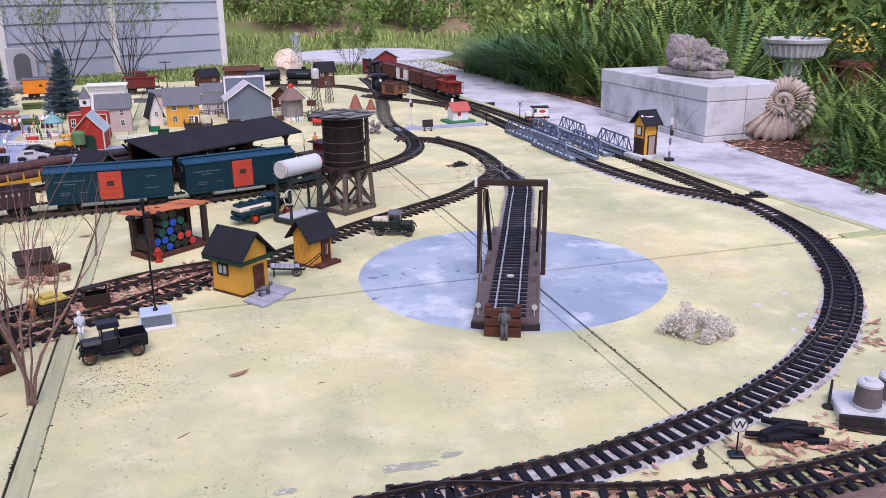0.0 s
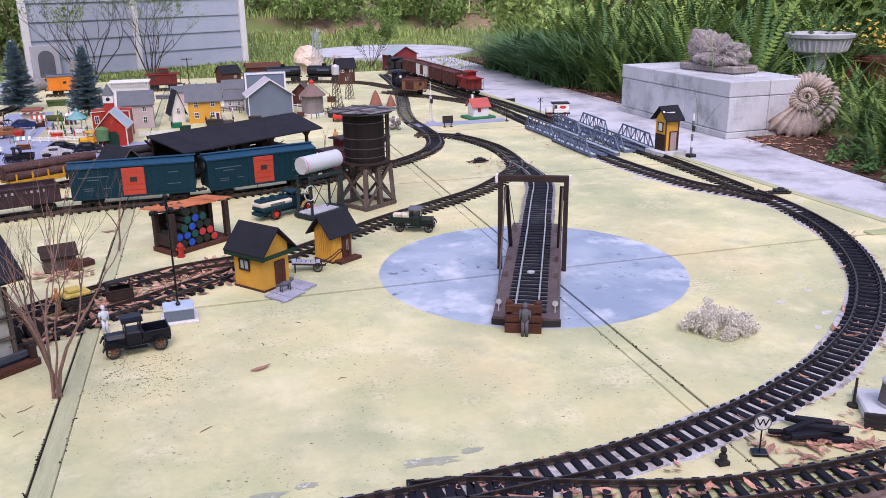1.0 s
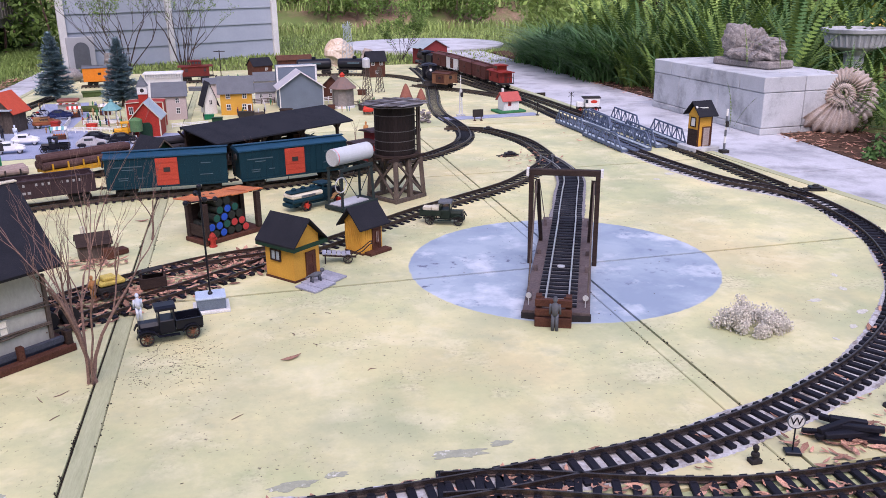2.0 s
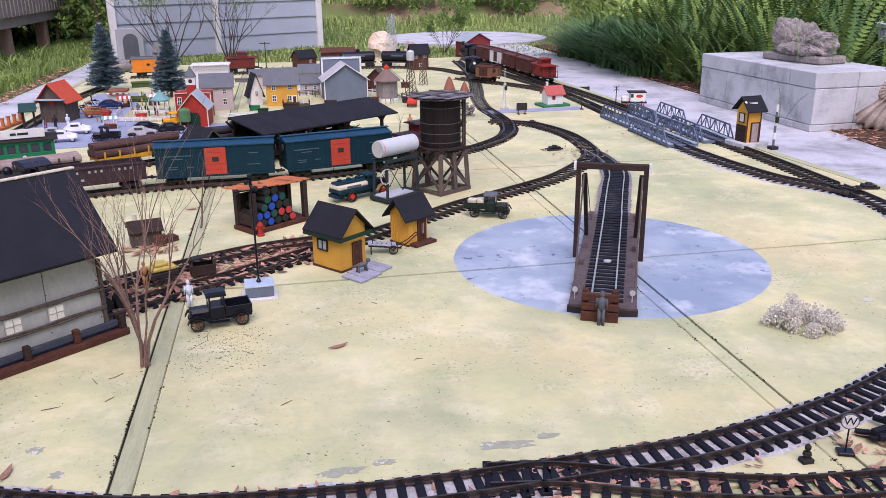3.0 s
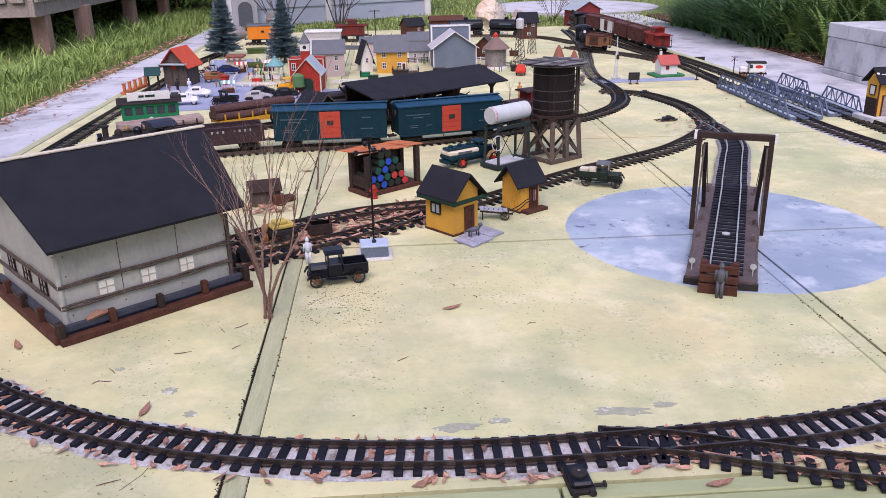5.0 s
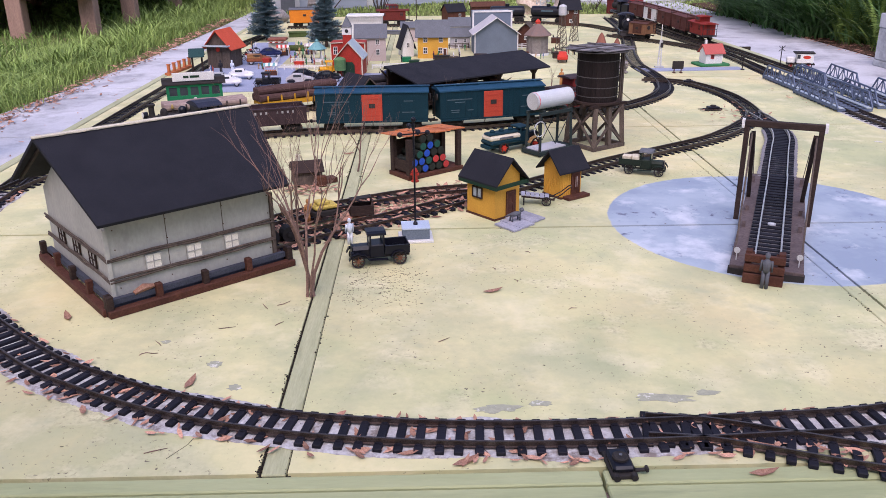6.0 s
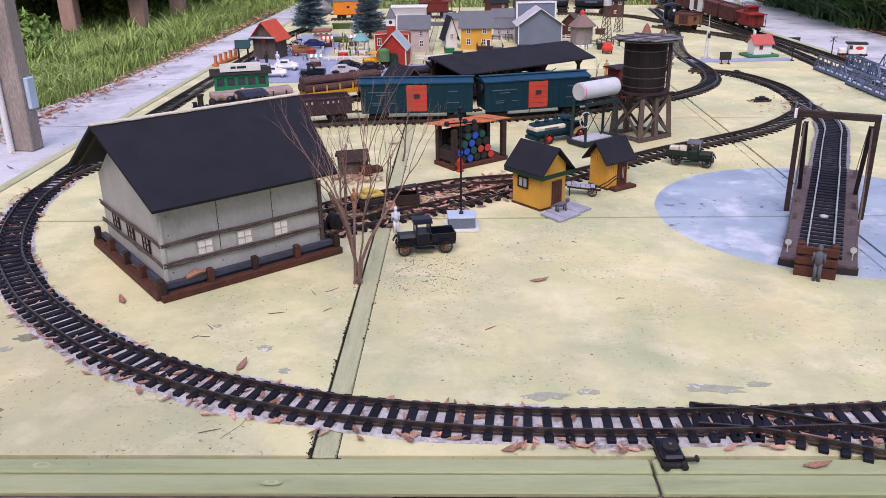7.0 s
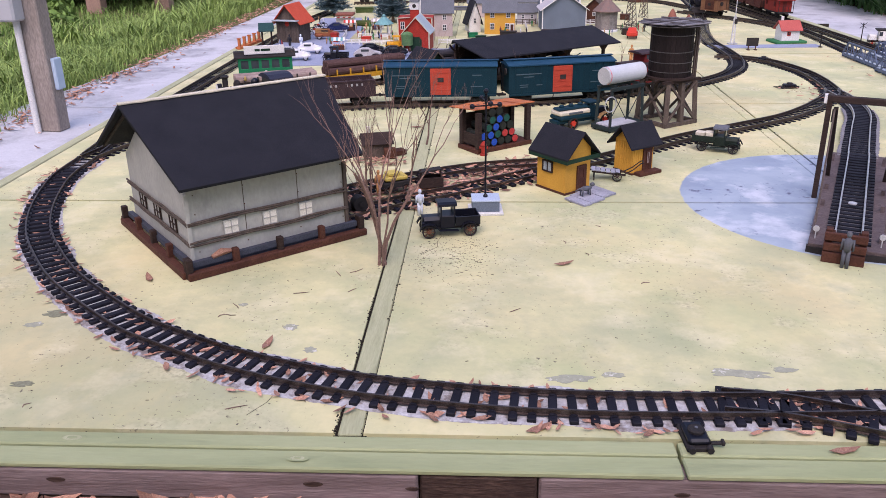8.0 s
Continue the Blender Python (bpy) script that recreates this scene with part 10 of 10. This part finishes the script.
rng = random.Random(33)
leaf_mass("shrub", "long-leaved green shrub beyond the fern bed, coloured as sunlit", [(rng.uniform(3.3, 4.6), rng.uniform(6.0, 7.6), rng.uniform(0.1, 0.9), rng.uniform(0.2, 0.35)) for i in range(26)], M_LEAFLIT, 0.034, 620, 8)
leaf_mass("ground_ivy", "low green ivy creeping over the mulch edge", [(2.80 + rng.gauss(0, 0.07), rng.uniform(1.25, 2.05), -0.035 + rng.uniform(0, 0.04), rng.uniform(0.03, 0.06)) for i in range(26)], M_FERNDK, 0.016, 60, 9, cat="plant", stems=False)
leaf_mass("ground_ivy", "ivy runners spilling from the bed onto the path", [(2.66 + rng.gauss(0, 0.05), rng.uniform(1.10, 1.72), -0.035 + rng.uniform(0, 0.03), rng.uniform(0.02, 0.045)) for i in range(24)], M_FERNDK, 0.015, 46, 19, cat="plant", stems=False)


def tree_trunk(x, y, z, h, r, lean, seed):
    rng = random.Random(seed)
    t = thing("tree_trunk", "dark brown garden tree stem rising behind the ferns", "tree", pose(x, y, z), group="garden tree stems")
    bm = B()
    n = 9
    sweep(bm, [(lean * i / n + rng.uniform(-0.012, 0.012), rng.uniform(-0.012, 0.012), h * i / n) for i in range(n + 1)], [r * (1.35 if i == 0 else 1 - 0.35 * i / n) * rng.uniform(0.92, 1.08) for i in range(n + 1)], 10)
    part("stem", bm, M_TRUNK, t)
    for k in range(3):
        bm = B()
        z0 = h * (0.45 + 0.16 * k)
        a = rng.uniform(0, 6.28)
        sweep(bm, [(lean * z0 / h, 0, z0), (lean * z0 / h + 0.15 * math.cos(a), 0.15 * math.sin(a), z0 + 0.22), (lean * z0 / h + 0.32 * math.cos(a), 0.3 * math.sin(a), z0 + 0.55)], [r * 0.4, r * 0.3, r * 0.12], 7)
        part("limb", bm, M_TRUNK, t)


M_TRUNK = surf("dark_bark", (0.085, 0.055, 0.042), (0.045, 0.030, 0.024), scale=14, rough=0.95, bump=1.0, fine=60, stretch=(3, 3, 0.6))
tree_trunk(3.72, 5.95, -0.07, 1.9, 0.040, -0.10, 1)
tree_trunk(3.86, 6.00, -0.07, 1.9, 0.048, 0.08, 2)
tree_trunk(4.25, 3.15, -0.05, 2.2, 0.065, 0.05, 3)

# ---- blades of grass ----
def blades(name, label, region, n, h, w, mat, seed, lean=0.5, ground=-0.07, cat="grass", tuft=0.0):
    g = np.random.RandomState(seed)
    x0, x1, y0, y1 = region
    X, Y = g.uniform(x0, x1, n), g.uniform(y0, y1, n)
    if tuft:
        k = max(1, n // 60)
        cx, cy = g.uniform(x0, x1, k), g.uniform(y0, y1, k)
        idx = g.randint(0, k, n)
        X, Y = cx[idx] + g.normal(0, tuft, n), cy[idx] + g.normal(0, tuft, n)
    keep = np.hypot(X - 2.25, Y - 8.35) > 0.96
    X, Y = X[keep], Y[keep]
    n = len(X)
    Z = np.full(n, ground)
    a = g.uniform(0, 6.283, n)
    H = h * g.uniform(0.45, 1.2, n)
    W = w * g.uniform(0.6, 1.2, n)
    le = lean * g.uniform(0.2, 1.2, n) * H
    dx, dy = np.cos(a), np.sin(a)
    sx, sy = -dy * W, dx * W
    V = np.zeros((n, 5, 3))
    V[:, 0] = np.stack([X - sx, Y - sy, Z], 1)
    V[:, 1] = np.stack([X + sx, Y + sy, Z], 1)
    V[:, 2] = np.stack([X + sx * 0.8 + dx * le * 0.35, Y + sy * 0.8 + dy * le * 0.35, Z + H * 0.62], 1)
    V[:, 3] = np.stack([X - sx * 0.8 + dx * le * 0.35, Y - sy * 0.8 + dy * le * 0.35, Z + H * 0.62], 1)
    V[:, 4] = np.stack([X + dx * le, Y + dy * le, Z + H * (1 - 0.25 * lean)], 1)
    me = bpy.data.meshes.new(name)
    q = np.arange(n)[:, None] * 5
    me.from_pydata(V.reshape(-1, 3).tolist(), [], (q + np.array([0, 1, 2, 3])).tolist() + (q + np.array([3, 2, 4])).tolist())
    me.materials.append(mat)
    return tagged(new(name, me), label, cat, kind="stuff")


def straps(label, region, n, h, w, mat, seed, spread=0.9, ground=-0.07, tuft=0.05):
    """Clumps of long leaves that rise and arch over."""
    g = np.random.RandomState(seed)
    x0, x1, y0, y1 = region
    k = max(1, n // 70)
    cx, cy = g.uniform(x0, x1, k), g.uniform(y0, y1, k)
    idx = g.randint(0, k, n)
    X, Y = cx[idx] + g.normal(0, tuft, n), cy[idx] + g.normal(0, tuft, n)
    a = g.uniform(0, 6.283, n)
    H = h * g.uniform(0.5, 1.15, n)
    R = spread * H * g.uniform(0.25, 1.15, n)
    W = w * g.uniform(0.6, 1.2, n)
    droop = g.uniform(0.35, 1.0, n)
    dx, dy = np.cos(a), np.sin(a)
    V = np.zeros((n, 11, 3))
    for i in range(6):
        s = i / 5
        px, py = X + dx * R * s ** 1.5, Y + dy * R * s ** 1.5
        pz = ground + H * (1.55 * s - (0.45 + 0.42 * droop) * s * s)
        t = W * (1 - s ** 3)
        if i < 5:
            V[:, 2 * i] = np.stack([px + dy * t, py - dx * t, pz], 1)
            V[:, 2 * i + 1] = np.stack([px - dy * t, py + dx * t, pz], 1)
        else:
            V[:, 10] = np.stack([px, py, pz], 1)
    q = np.arange(n)[:, None] * 11
    faces = []
    for i in range(4):
        faces += (q + np.array([2 * i, 2 * i + 1, 2 * i + 3, 2 * i + 2])).tolist()
    faces += (q + np.array([8, 9, 10])).tolist()
    me = bpy.data.meshes.new("strap_leaf_clump")
    me.from_pydata(V.reshape(-1, 3).tolist(), [], faces)
    me.materials.append(mat)
    return tagged(new("strap_leaf_clump", me), label, "plant", kind="stuff")


M_GRASSFAR = surf("pale_grass_blade", (0.29, 0.37, 0.115), (0.21, 0.29, 0.085), scale=3, rough=0.65, bump=0.0, rand=0.4, island=True)
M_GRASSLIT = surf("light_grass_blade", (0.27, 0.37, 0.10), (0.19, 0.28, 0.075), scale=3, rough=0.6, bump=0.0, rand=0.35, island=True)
M_STRAP = surf("strap_leaf", (0.095, 0.195, 0.060), (0.055, 0.125, 0.042), scale=3, rough=0.42, bump=0.0, rand=0.4, island=True, spec=0.3)
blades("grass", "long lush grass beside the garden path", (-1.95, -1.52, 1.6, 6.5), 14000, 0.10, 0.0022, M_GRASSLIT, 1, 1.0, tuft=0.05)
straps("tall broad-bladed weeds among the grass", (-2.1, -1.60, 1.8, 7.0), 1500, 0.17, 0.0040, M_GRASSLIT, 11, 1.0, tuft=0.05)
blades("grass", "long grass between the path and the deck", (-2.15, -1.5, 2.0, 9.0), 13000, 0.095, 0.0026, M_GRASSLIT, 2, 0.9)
# the darker blade colour stands in for the deck's shade
blades("grass", "grass beneath the deck, blades coloured darker for shade", (-3.4, -2.1, 3.0, 9.5), 9000, 0.12, 0.0036, M_GRASS_SHADE, 12, 0.8)
blades("grass", "short pale lawn beyond the layout", (-1.6, 4.0, 6.1, 11.8), 26000, 0.045, 0.005, M_GRASSFAR, 3, 0.8)
blades("grass", "rough grass at the foot of the far bank", (-3.0, 5.0, 10.8, 12.6), 6000, 0.16, 0.008, M_GRASSFAR, 4, 0.6)
straps("dark arching strap-leaved clump beside the path", (2.80, 3.5, 4.55, 6.1), 6400, 0.37, 0.0065, M_STRAP, 5, 1.9, tuft=0.07)
straps("arching strap leaves hanging over the path edge", (2.70, 2.92, 4.5, 6.3), 2400, 0.24, 0.0055, M_STRAP, 25, 2.1, tuft=0.05)
straps("brighter long grass behind the dark clump", (3.3, 4.6, 5.9, 8.0), 3200, 0.50, 0.0055, M_GRASSLIT, 15, 1.2, tuft=0.08)
for k in range(4):
    blades("grass", "tufted grass growing on the far bank", (-6.0, 9.0, 11.6 + 0.8 * k, 12.5 + 0.8 * k), 3500, 0.22, 0.010, M_GRASSFAR, 20 + k, 0.7, ground=0.22 + 0.34 * k, tuft=0.25)
straps("bright arching strap-leaved clump near the plinth", (2.85, 3.3, 3.8, 4.7), 700, 0.30, 0.0055, M_FERN, 6, 1.2, tuft=0.05)
bm = B()
g2 = [[bm.verts.new((x, y, (-0.14 + max(0, (y - 11.3)) * 0.52) + 0.10 * noise.noise(Vector((x * 0.8, y * 0.8, 1))))) for x in np.linspace(-9, 14, 40)] for y in np.linspace(11.4, 18, 16)]
for r0, r1 in zip(g2, g2[1:]):
    for i in range(39):
        bm.faces.new((r0[i], r0[i + 1], r1[i + 1], r1[i]))
solo("bank", bm, surf("straw_mulch", (0.36, 0.24, 0.17), (0.22, 0.14, 0.10), scale=3, rough=1.0, bump=0.8, fine=30, blot=(0.13, 0.18, 0.055), blot_scale=0.7, blot_mix=(0.42, 0.56)), "mulched bank rising behind the lawn", "bank", kind="structure")


# ---- bare shrubs ----
def twig_tree(x, y, h, label, seed, stems=5, depth=4, r0=0.006, spread=0.35, leaves=None, leaf=0.012, z=0.0, group="bare shrubs on the table", wide=0.5, bark=None, wig=0.16):
    rng = random.Random(seed)
    t = thing("bare_shrub" if not leaves else "garden_shrub", label, "shrub", pose(x, y, z), group=group)
    lv, lf = [], []

    def grow(bm, p, d, L, r, lev):
        pts, rad = [p], [r]
        n = 4
        q = p
        for i in range(n):
            d = (d + Vector((rng.uniform(-1, 1), rng.uniform(-1, 1), rng.uniform(-0.3, 0.7))) * wig).normalized()
            q = q + d * L / n
            pts.append(q)
            rad.append(r * (1 - 0.45 * (i + 1) / n))
        sweep(bm, pts, rad, 6 if lev == 0 else 4)
        if leaves and lev >= 2:
            for k in range(3):
                pp = pts[rng.randrange(1, n + 1)]
                dd = Vector((rng.gauss(0, 1), rng.gauss(0, 1), rng.gauss(0.4, 0.8))).normalized()
                u = dd.orthogonal().normalized() * leaf * 0.22
                b = len(lv)
                lv.extend([pp, pp + dd * leaf * 0.5 + u, pp + dd * leaf, pp + dd * leaf * 0.5 - u])
                lf.append((b, b + 1, b + 2, b + 3))
        if lev < depth:
            for i in range(rng.choice((2, 2, 3))):
                k = rng.randrange(2, n + 1)
                nd = (d + Vector((rng.uniform(-1, 1), rng.uniform(-1, 1), rng.uniform(-0.2, 0.8))) * wide).normalized()
                grow(bm, pts[k], nd, L * rng.uniform(0.55, 0.8), rad[k] * 0.72, lev + 1)

    for s in range(stems):
        a = 2 * math.pi * s / stems + rng.uniform(-0.4, 0.4)
        bm = B()
        d = Vector((math.cos(a) * spread, math.sin(a) * spread, 1)).normalized()
        grow(bm, Vector((0.25 * r0 * stems * math.cos(a), 0.25 * r0 * stems * math.sin(a), -0.002)), d, h * rng.uniform(0.36, 0.46), r0 * rng.uniform(0.6, 1.1), 0)
        part("stem", bm, bark or M_BARK, t)
    if leaves:
        me = bpy.data.meshes.new("foliage")
        me.from_pydata([tuple(v) for v in lv], [], lf)
        me.materials.append(leaves)
        ob = new("foliage", me)
        ob.parent = t
    return t


twig_tree(-0.006, 0.574, 0.44, "bare reddish-brown multi-stemmed shrub growing through a slab joint", 23, stems=6, depth=4, r0=0.0040, spread=0.020, wide=0.24, wig=0.24)
twig_tree(0.020, 1.412, 0.25, "thin bare sapling in the slab joint", 5, stems=1, depth=3, r0=0.0028, spread=0.10)
twig_tree(0.336, 1.990, 0.21, "thin bare sapling behind the through line", 8, stems=2, depth=2, r0=0.0024, spread=0.30)
twig_tree(0.415, 2.020, 0.22, "bare sapling with pale twigs near the shelter", 9, stems=1, depth=3, r0=0.0024, spread=0.2)
twig_tree(0.700, 2.40, 0.20, "bare twig sapling behind the tank stand", 12, stems=1, depth=2, r0=0.002, spread=0.2)
twig_tree(-0.62, 6.45, 1.15, "tall twiggy shrub with narrow grey-green leaves by the building", 14, stems=10, depth=5, r0=0.0060, spread=0.42, leaves=M_LEAFMID, leaf=0.020, bark=M_TWIG, z=-0.08, group="twiggy shrubs", wide=0.75, wig=0.30)
twig_tree(-0.16, 6.62, 1.10, "tall twiggy shrub with narrow leaves before the downpipe", 15, stems=10, depth=5, r0=0.0060, spread=0.44, leaves=M_LEAFMID, leaf=0.020, bark=M_TWIG, z=-0.08, group="twiggy shrubs", wide=0.75, wig=0.30)
twig_tree(1.72, 6.75, 0.52, "small fine-twigged shrub with sparse leaves beside the red barn", 21, stems=7, depth=5, r0=0.0040, spread=0.55, leaves=M_LEAFMID, leaf=0.024, bark=M_TWIG, z=-0.075, group="twiggy shrubs", wide=0.8, wig=0.30)


# ---- fallen leaves ----
def leaf_litter(label, spots, seed, size=0.014, mat=None):
    """Curled dry leaves lying at the given places."""
    rng = random.Random(seed)
    vs, fs = [], []
    for x, y, z in spots:
        L = size * rng.uniform(0.7, 1.8)
        W = L * rng.uniform(0.22, 0.38)
        m = pose(x, y, z + 0.0015, rng.uniform(-16, 16), rng.uniform(-12, 12), rng.uniform(0, 360))
        c = rng.uniform(0.1, 0.4) * L
        k = len(vs)
        for p in ((-L, 0, c * 0.7), (-L * 0.4, W, c * 0.35), (L * 0.45, W * 0.8, c * 0.3), (L, 0, c * 0.8), (L * 0.45, -W * 0.8, c * 0.3), (-L * 0.4, -W, c * 0.35), (0, 0, 0.0)):
            vs.append(tuple(m @ Vector(p)))
        fs += [(k, k + 1, k + 6), (k + 1, k + 2, k + 6), (k + 2, k + 3, k + 6), (k + 3, k + 4, k + 6), (k + 4, k + 5, k + 6), (k + 5, k, k + 6)]
    me = bpy.data.meshes.new("leaf_litter")
    me.from_pydata(vs, [], fs)
    me.materials.append(mat or M_DRYLEAF)
    return tagged(new("leaf_litter", me), label, "leaves", kind="stuff")


rng = random.Random(55)
spots = []
for p, a in spline(SPUR_F, 0.0020):
    if p.x < 0.42:
        s = Vector((-math.sin(a), math.cos(a), 0)) * rng.uniform(-0.16, 0.05)
        if s.length < 0.15:
            q = p + s
            spots.append((q.x, q.y, 0.001 if abs(s.length) > 0.045 else 0.0055))
for p, a in spline(SPUR_B, 0.008):
    spots.append((p.x + rng.uniform(-0.03, 0.03), p.y + rng.uniform(-0.03, 0.03), 0.006))
for p, a in spline(SPUR_F, 0.0020):
    if -0.12 < p.x < 0.34:
        q = p + Vector((-math.sin(a), math.cos(a), 0)) * rng.uniform(-0.115, -0.03)
        spots.append((q.x, q.y, rng.uniform(0.0, 0.003)))
leaf_litter("reddish dry leaves drifted between the yard spurs", spots, 1, 0.0095)
spots = []
for p, a in spline(LOOP, 0.012):
    for k in range(3 if p.x < 0.62 else 1):
        if rng.random() < (0.62 if p.x < 0.62 else 0.4) + 0.35 * noise.noise(Vector((p.x * 7, p.y * 7, 2))):
            o = rng.choice((rng.uniform(-0.062, -0.028), rng.uniform(-0.019, 0.019), rng.uniform(-0.019, 0.019), rng.uniform(-0.056, -0.030), rng.uniform(0.03, 0.045)))
            spots.append((p.x - math.sin(a) * o, p.y + math.cos(a) * o, 0.002))
for p, a in spline(SIDING_S, 0.008):
    spots.append((p.x + rng.uniform(-0.03, 0.03), p.y + rng.uniform(-0.03, 0.03), 0.004))
leaf_litter("dry leaves caught among the front loop's ties", spots, 2, 0.0082)
spots = [(-1.40 - 0.02 * math.sin(k * 0.9) + rng.gauss(0, 0.035), k, -0.048) for k in (rng.uniform(1.6, 6.2) for i in range(1100))]
spots += [(rng.uniform(-1.4, -1.05), rng.uniform(1.2, 3.5), -0.049) for i in range(25)]
leaf_litter("dry leaves along the path's grass edge", spots, 3, 0.012)
spots = [(rng.uniform(-1.2, 1.7), -0.032 - abs(rng.gauss(0, 0.06)), rng.uniform(-0.068, -0.050)) for i in range(1500)]
leaf_litter("brown leaves on the ground before the table", spots, 4, 0.020)
spots = [(1.13 + rng.gauss(0, 0.06), 0.080 + rng.gauss(0, 0.022), 0.002) for i in range(130)] + [(1.52 + rng.gauss(0, 0.05), 0.36 + rng.gauss(0, 0.05), 0.002) for i in range(45)] + [(-0.09 + rng.gauss(0, 0.045), 1.24 + rng.gauss(0, 0.025), 0.003) for i in range(90)]
spots += [(rng.gauss(1.72, 0.05), rng.uniform(2.0, 2.9), 0.004) for i in range(40)] + [(rng.gauss(1.3, 0.05), rng.gauss(2.08, 0.08), 0.004) for i in range(40)]
leaf_litter("small drifts of dry leaves on the slab", spots, 5, 0.0085)
spots = [(rng.uniform(2.62, 3.3), rng.uniform(0.9, 4.8), -0.044) for i in range(2600)]
leaf_litter("brown leaf and bark litter in the fern bed", spots, 6, 0.011)
for x, y, rz in ((0.331, 0.578, 20), (-0.30, 0.24, 40), (-0.145, 0.265, 80), (-0.02, 1.60, 5), (0.62, 0.02, 10), (1.42, 0.42, 60), (-0.42, 0.50, 120), (0.255, 0.055, 30)):
    bm = B()
    L, W = 0.020, 0.006
    v = [bm.verts.new(p) for p in ((-L, 0, 0.004), (-L * 0.3, W, 0.002), (L * 0.5, W * 0.7, 0.003), (L, 0, 0.006), (L * 0.5, -W * 0.7, 0.003), (-L * 0.3, -W, 0.002), (0, 0, 0.0))]
    for i in range(6):
        bm.faces.new((v[i], v[(i + 1) % 6], v[6]))
    r = bmesh.ops.extrude_face_region(bm, geom=list(bm.faces))
    for g in r["geom"]:
        if isinstance(g, bmesh.types.BMVert):
            g.co.z += 0.0007
    solo("leaf", bm, M_DRYLEAF, "single curled orange-brown leaf on the slab", "leaf", pose(x, y, 0.0004, 0, 0, rz), group="single fallen leaves")
rng = random.Random(91)
for i in range(16):
    x, y = rng.choice(((rng.uniform(-0.5, 0.0), rng.uniform(0.25, 0.6)), (rng.uniform(0.05, 0.5), rng.uniform(0.3, 0.8)), (rng.uniform(-0.6, 0.3), rng.uniform(0.03, 0.10))))
    bm = B()
    L = rng.uniform(0.006, 0.015)
    sweep(bm, [(-L, 0, 0.001), (-L * 0.2, rng.uniform(-0.004, 0.004), 0.0012), (L, rng.uniform(-0.004, 0.004), 0.001)], [0.0006, 0.0008, 0.0004], 5)
    solo("twig", bm, M_BARK, "tiny fallen brown twig on the slab", "twig", pose(x, y, 0, 0, 0, rng.uniform(0, 180)), group="fallen twigs")

# ---- yard junk by the spurs ----
def ore_cart(x, y, rz):
    c = thing("ore_cart", "dark wooden tip cart among the leaves", "cart", pose(x, y, 0.004, 0, 0, rz) @ Matrix.Scale(0.78, 4))
    bm = B()
    for s in (-1, 1):
        beam(bm, (-0.034, s * 0.020, 0.020), (0.034, s * 0.020, 0.020), 0.003, 0.030)
        beam(bm, (s * 0.034, -0.019, 0.020), (s * 0.034, 0.019, 0.020), 0.003, 0.030)
    bx(bm, (0, 0, 0.008), (0.064, 0.038, 0.004))
    part("body", bm, M_DARKWOOD, c)
    bm = B()
    beam(bm, (-0.034, 0, 0.052), (0.030, 0, 0.058), 0.030, 0.003)
    part("lid", bm, M_MATBLACK, c)
    for s in (-1, 1):
        bm = B()
        beam(bm, (s * 0.03, -0.018, 0.03), (s * 0.03, 0, 0.056), 0.004)
        beam(bm, (s * 0.03, 0.018, 0.03), (s * 0.03, 0, 0.056), 0.004)
        part("end_frame", bm, M_DARKWOOD, c)


ore_cart(0.058, 1.020, 12)
yc = thing("speeder_car", "small yellow-topped rail inspection car on the spur", "rail car", pose(-0.024, 0.980, 0.012, 0, 0, 28))
bm = B()
bx(bm, (0, 0, 0.016), (0.062, 0.040, 0.014), bev=0.002)
part("body", bm, M_MATBLACK, yc)
bm = B()
bx(bm, (0, 0, 0.030), (0.056, 0.038, 0.010), bev=0.003)
bx(bm, (-0.004, 0, 0.039), (0.030, 0.028, 0.008), bev=0.002)
part("hood", bm, surf("speeder_yellow", (0.68, 0.52, 0.12), scale=60, rough=0.5, bump=0.05), yc)
for xx in (-0.02, 0.02):
    for s in (-1, 1):
        spoked_wheel(yc, pose(xx, s * 0.0225, 0.009), 0.009, 0.004, M_MATBLACK, M_RUST, spokes=6)
figurine(-0.060, 0.975, 0, 220, 0.06, M_FIGTAN, "orange-clad model worker near the spur")
jk = thing("mine_shack", "weathered rusty mine shack with boiler and chimney", "shack", pose(-0.105, 1.300, 0, 0, 0, 15))
bm = B()
bx(bm, (0, 0, 0.020), (0.075, 0.055, 0.040), bev=0.001)
part("wall", bm, M_GREYWOOD, jk)
for s in (-1, 1):
    bm = B()
    beam(bm, (0, 0, 0.062), (0, s * 0.036, 0.038), 0.085, 0.003)
    part("roof_panel", bm, M_DARKWOOD, jk)
bm = B()
bx(bm, (0.030, -0.036, 0.014), (0.030, 0.020, 0.028), bev=0.001)
part("firebox", bm, M_RUST, jk)
bm = B()
cyl(bm, (-0.02, 0.01, 0.055), (-0.02, 0.01, 0.078), 0.006, seg=10)
part("chimney", bm, M_CREAM, jk)
bm = B()
bx(bm, (0.05, -0.01, 0.008), (0.05, 0.03, 0.012), rz=20)
part("plank_stack", bm, M_BRNWOOD, jk)
bm = B()
for i in range(2):
    cyl(bm, (-0.02 + 0.04 * i, -0.012, 0.018), (-0.02 + 0.04 * i, 0.012, 0.018), 0.017, seg=16)
    cyl(bm, (-0.02 + 0.04 * i, -0.016, 0.018), (-0.02 + 0.04 * i, 0.016, 0.018), 0.006, seg=10)
solo("wheel_set", bm, M_MATBLACK, "pair of black iron wheels beside the engine shed", "wheels", pose(-0.105, 0.845, 0.004, 0, 0, 30))
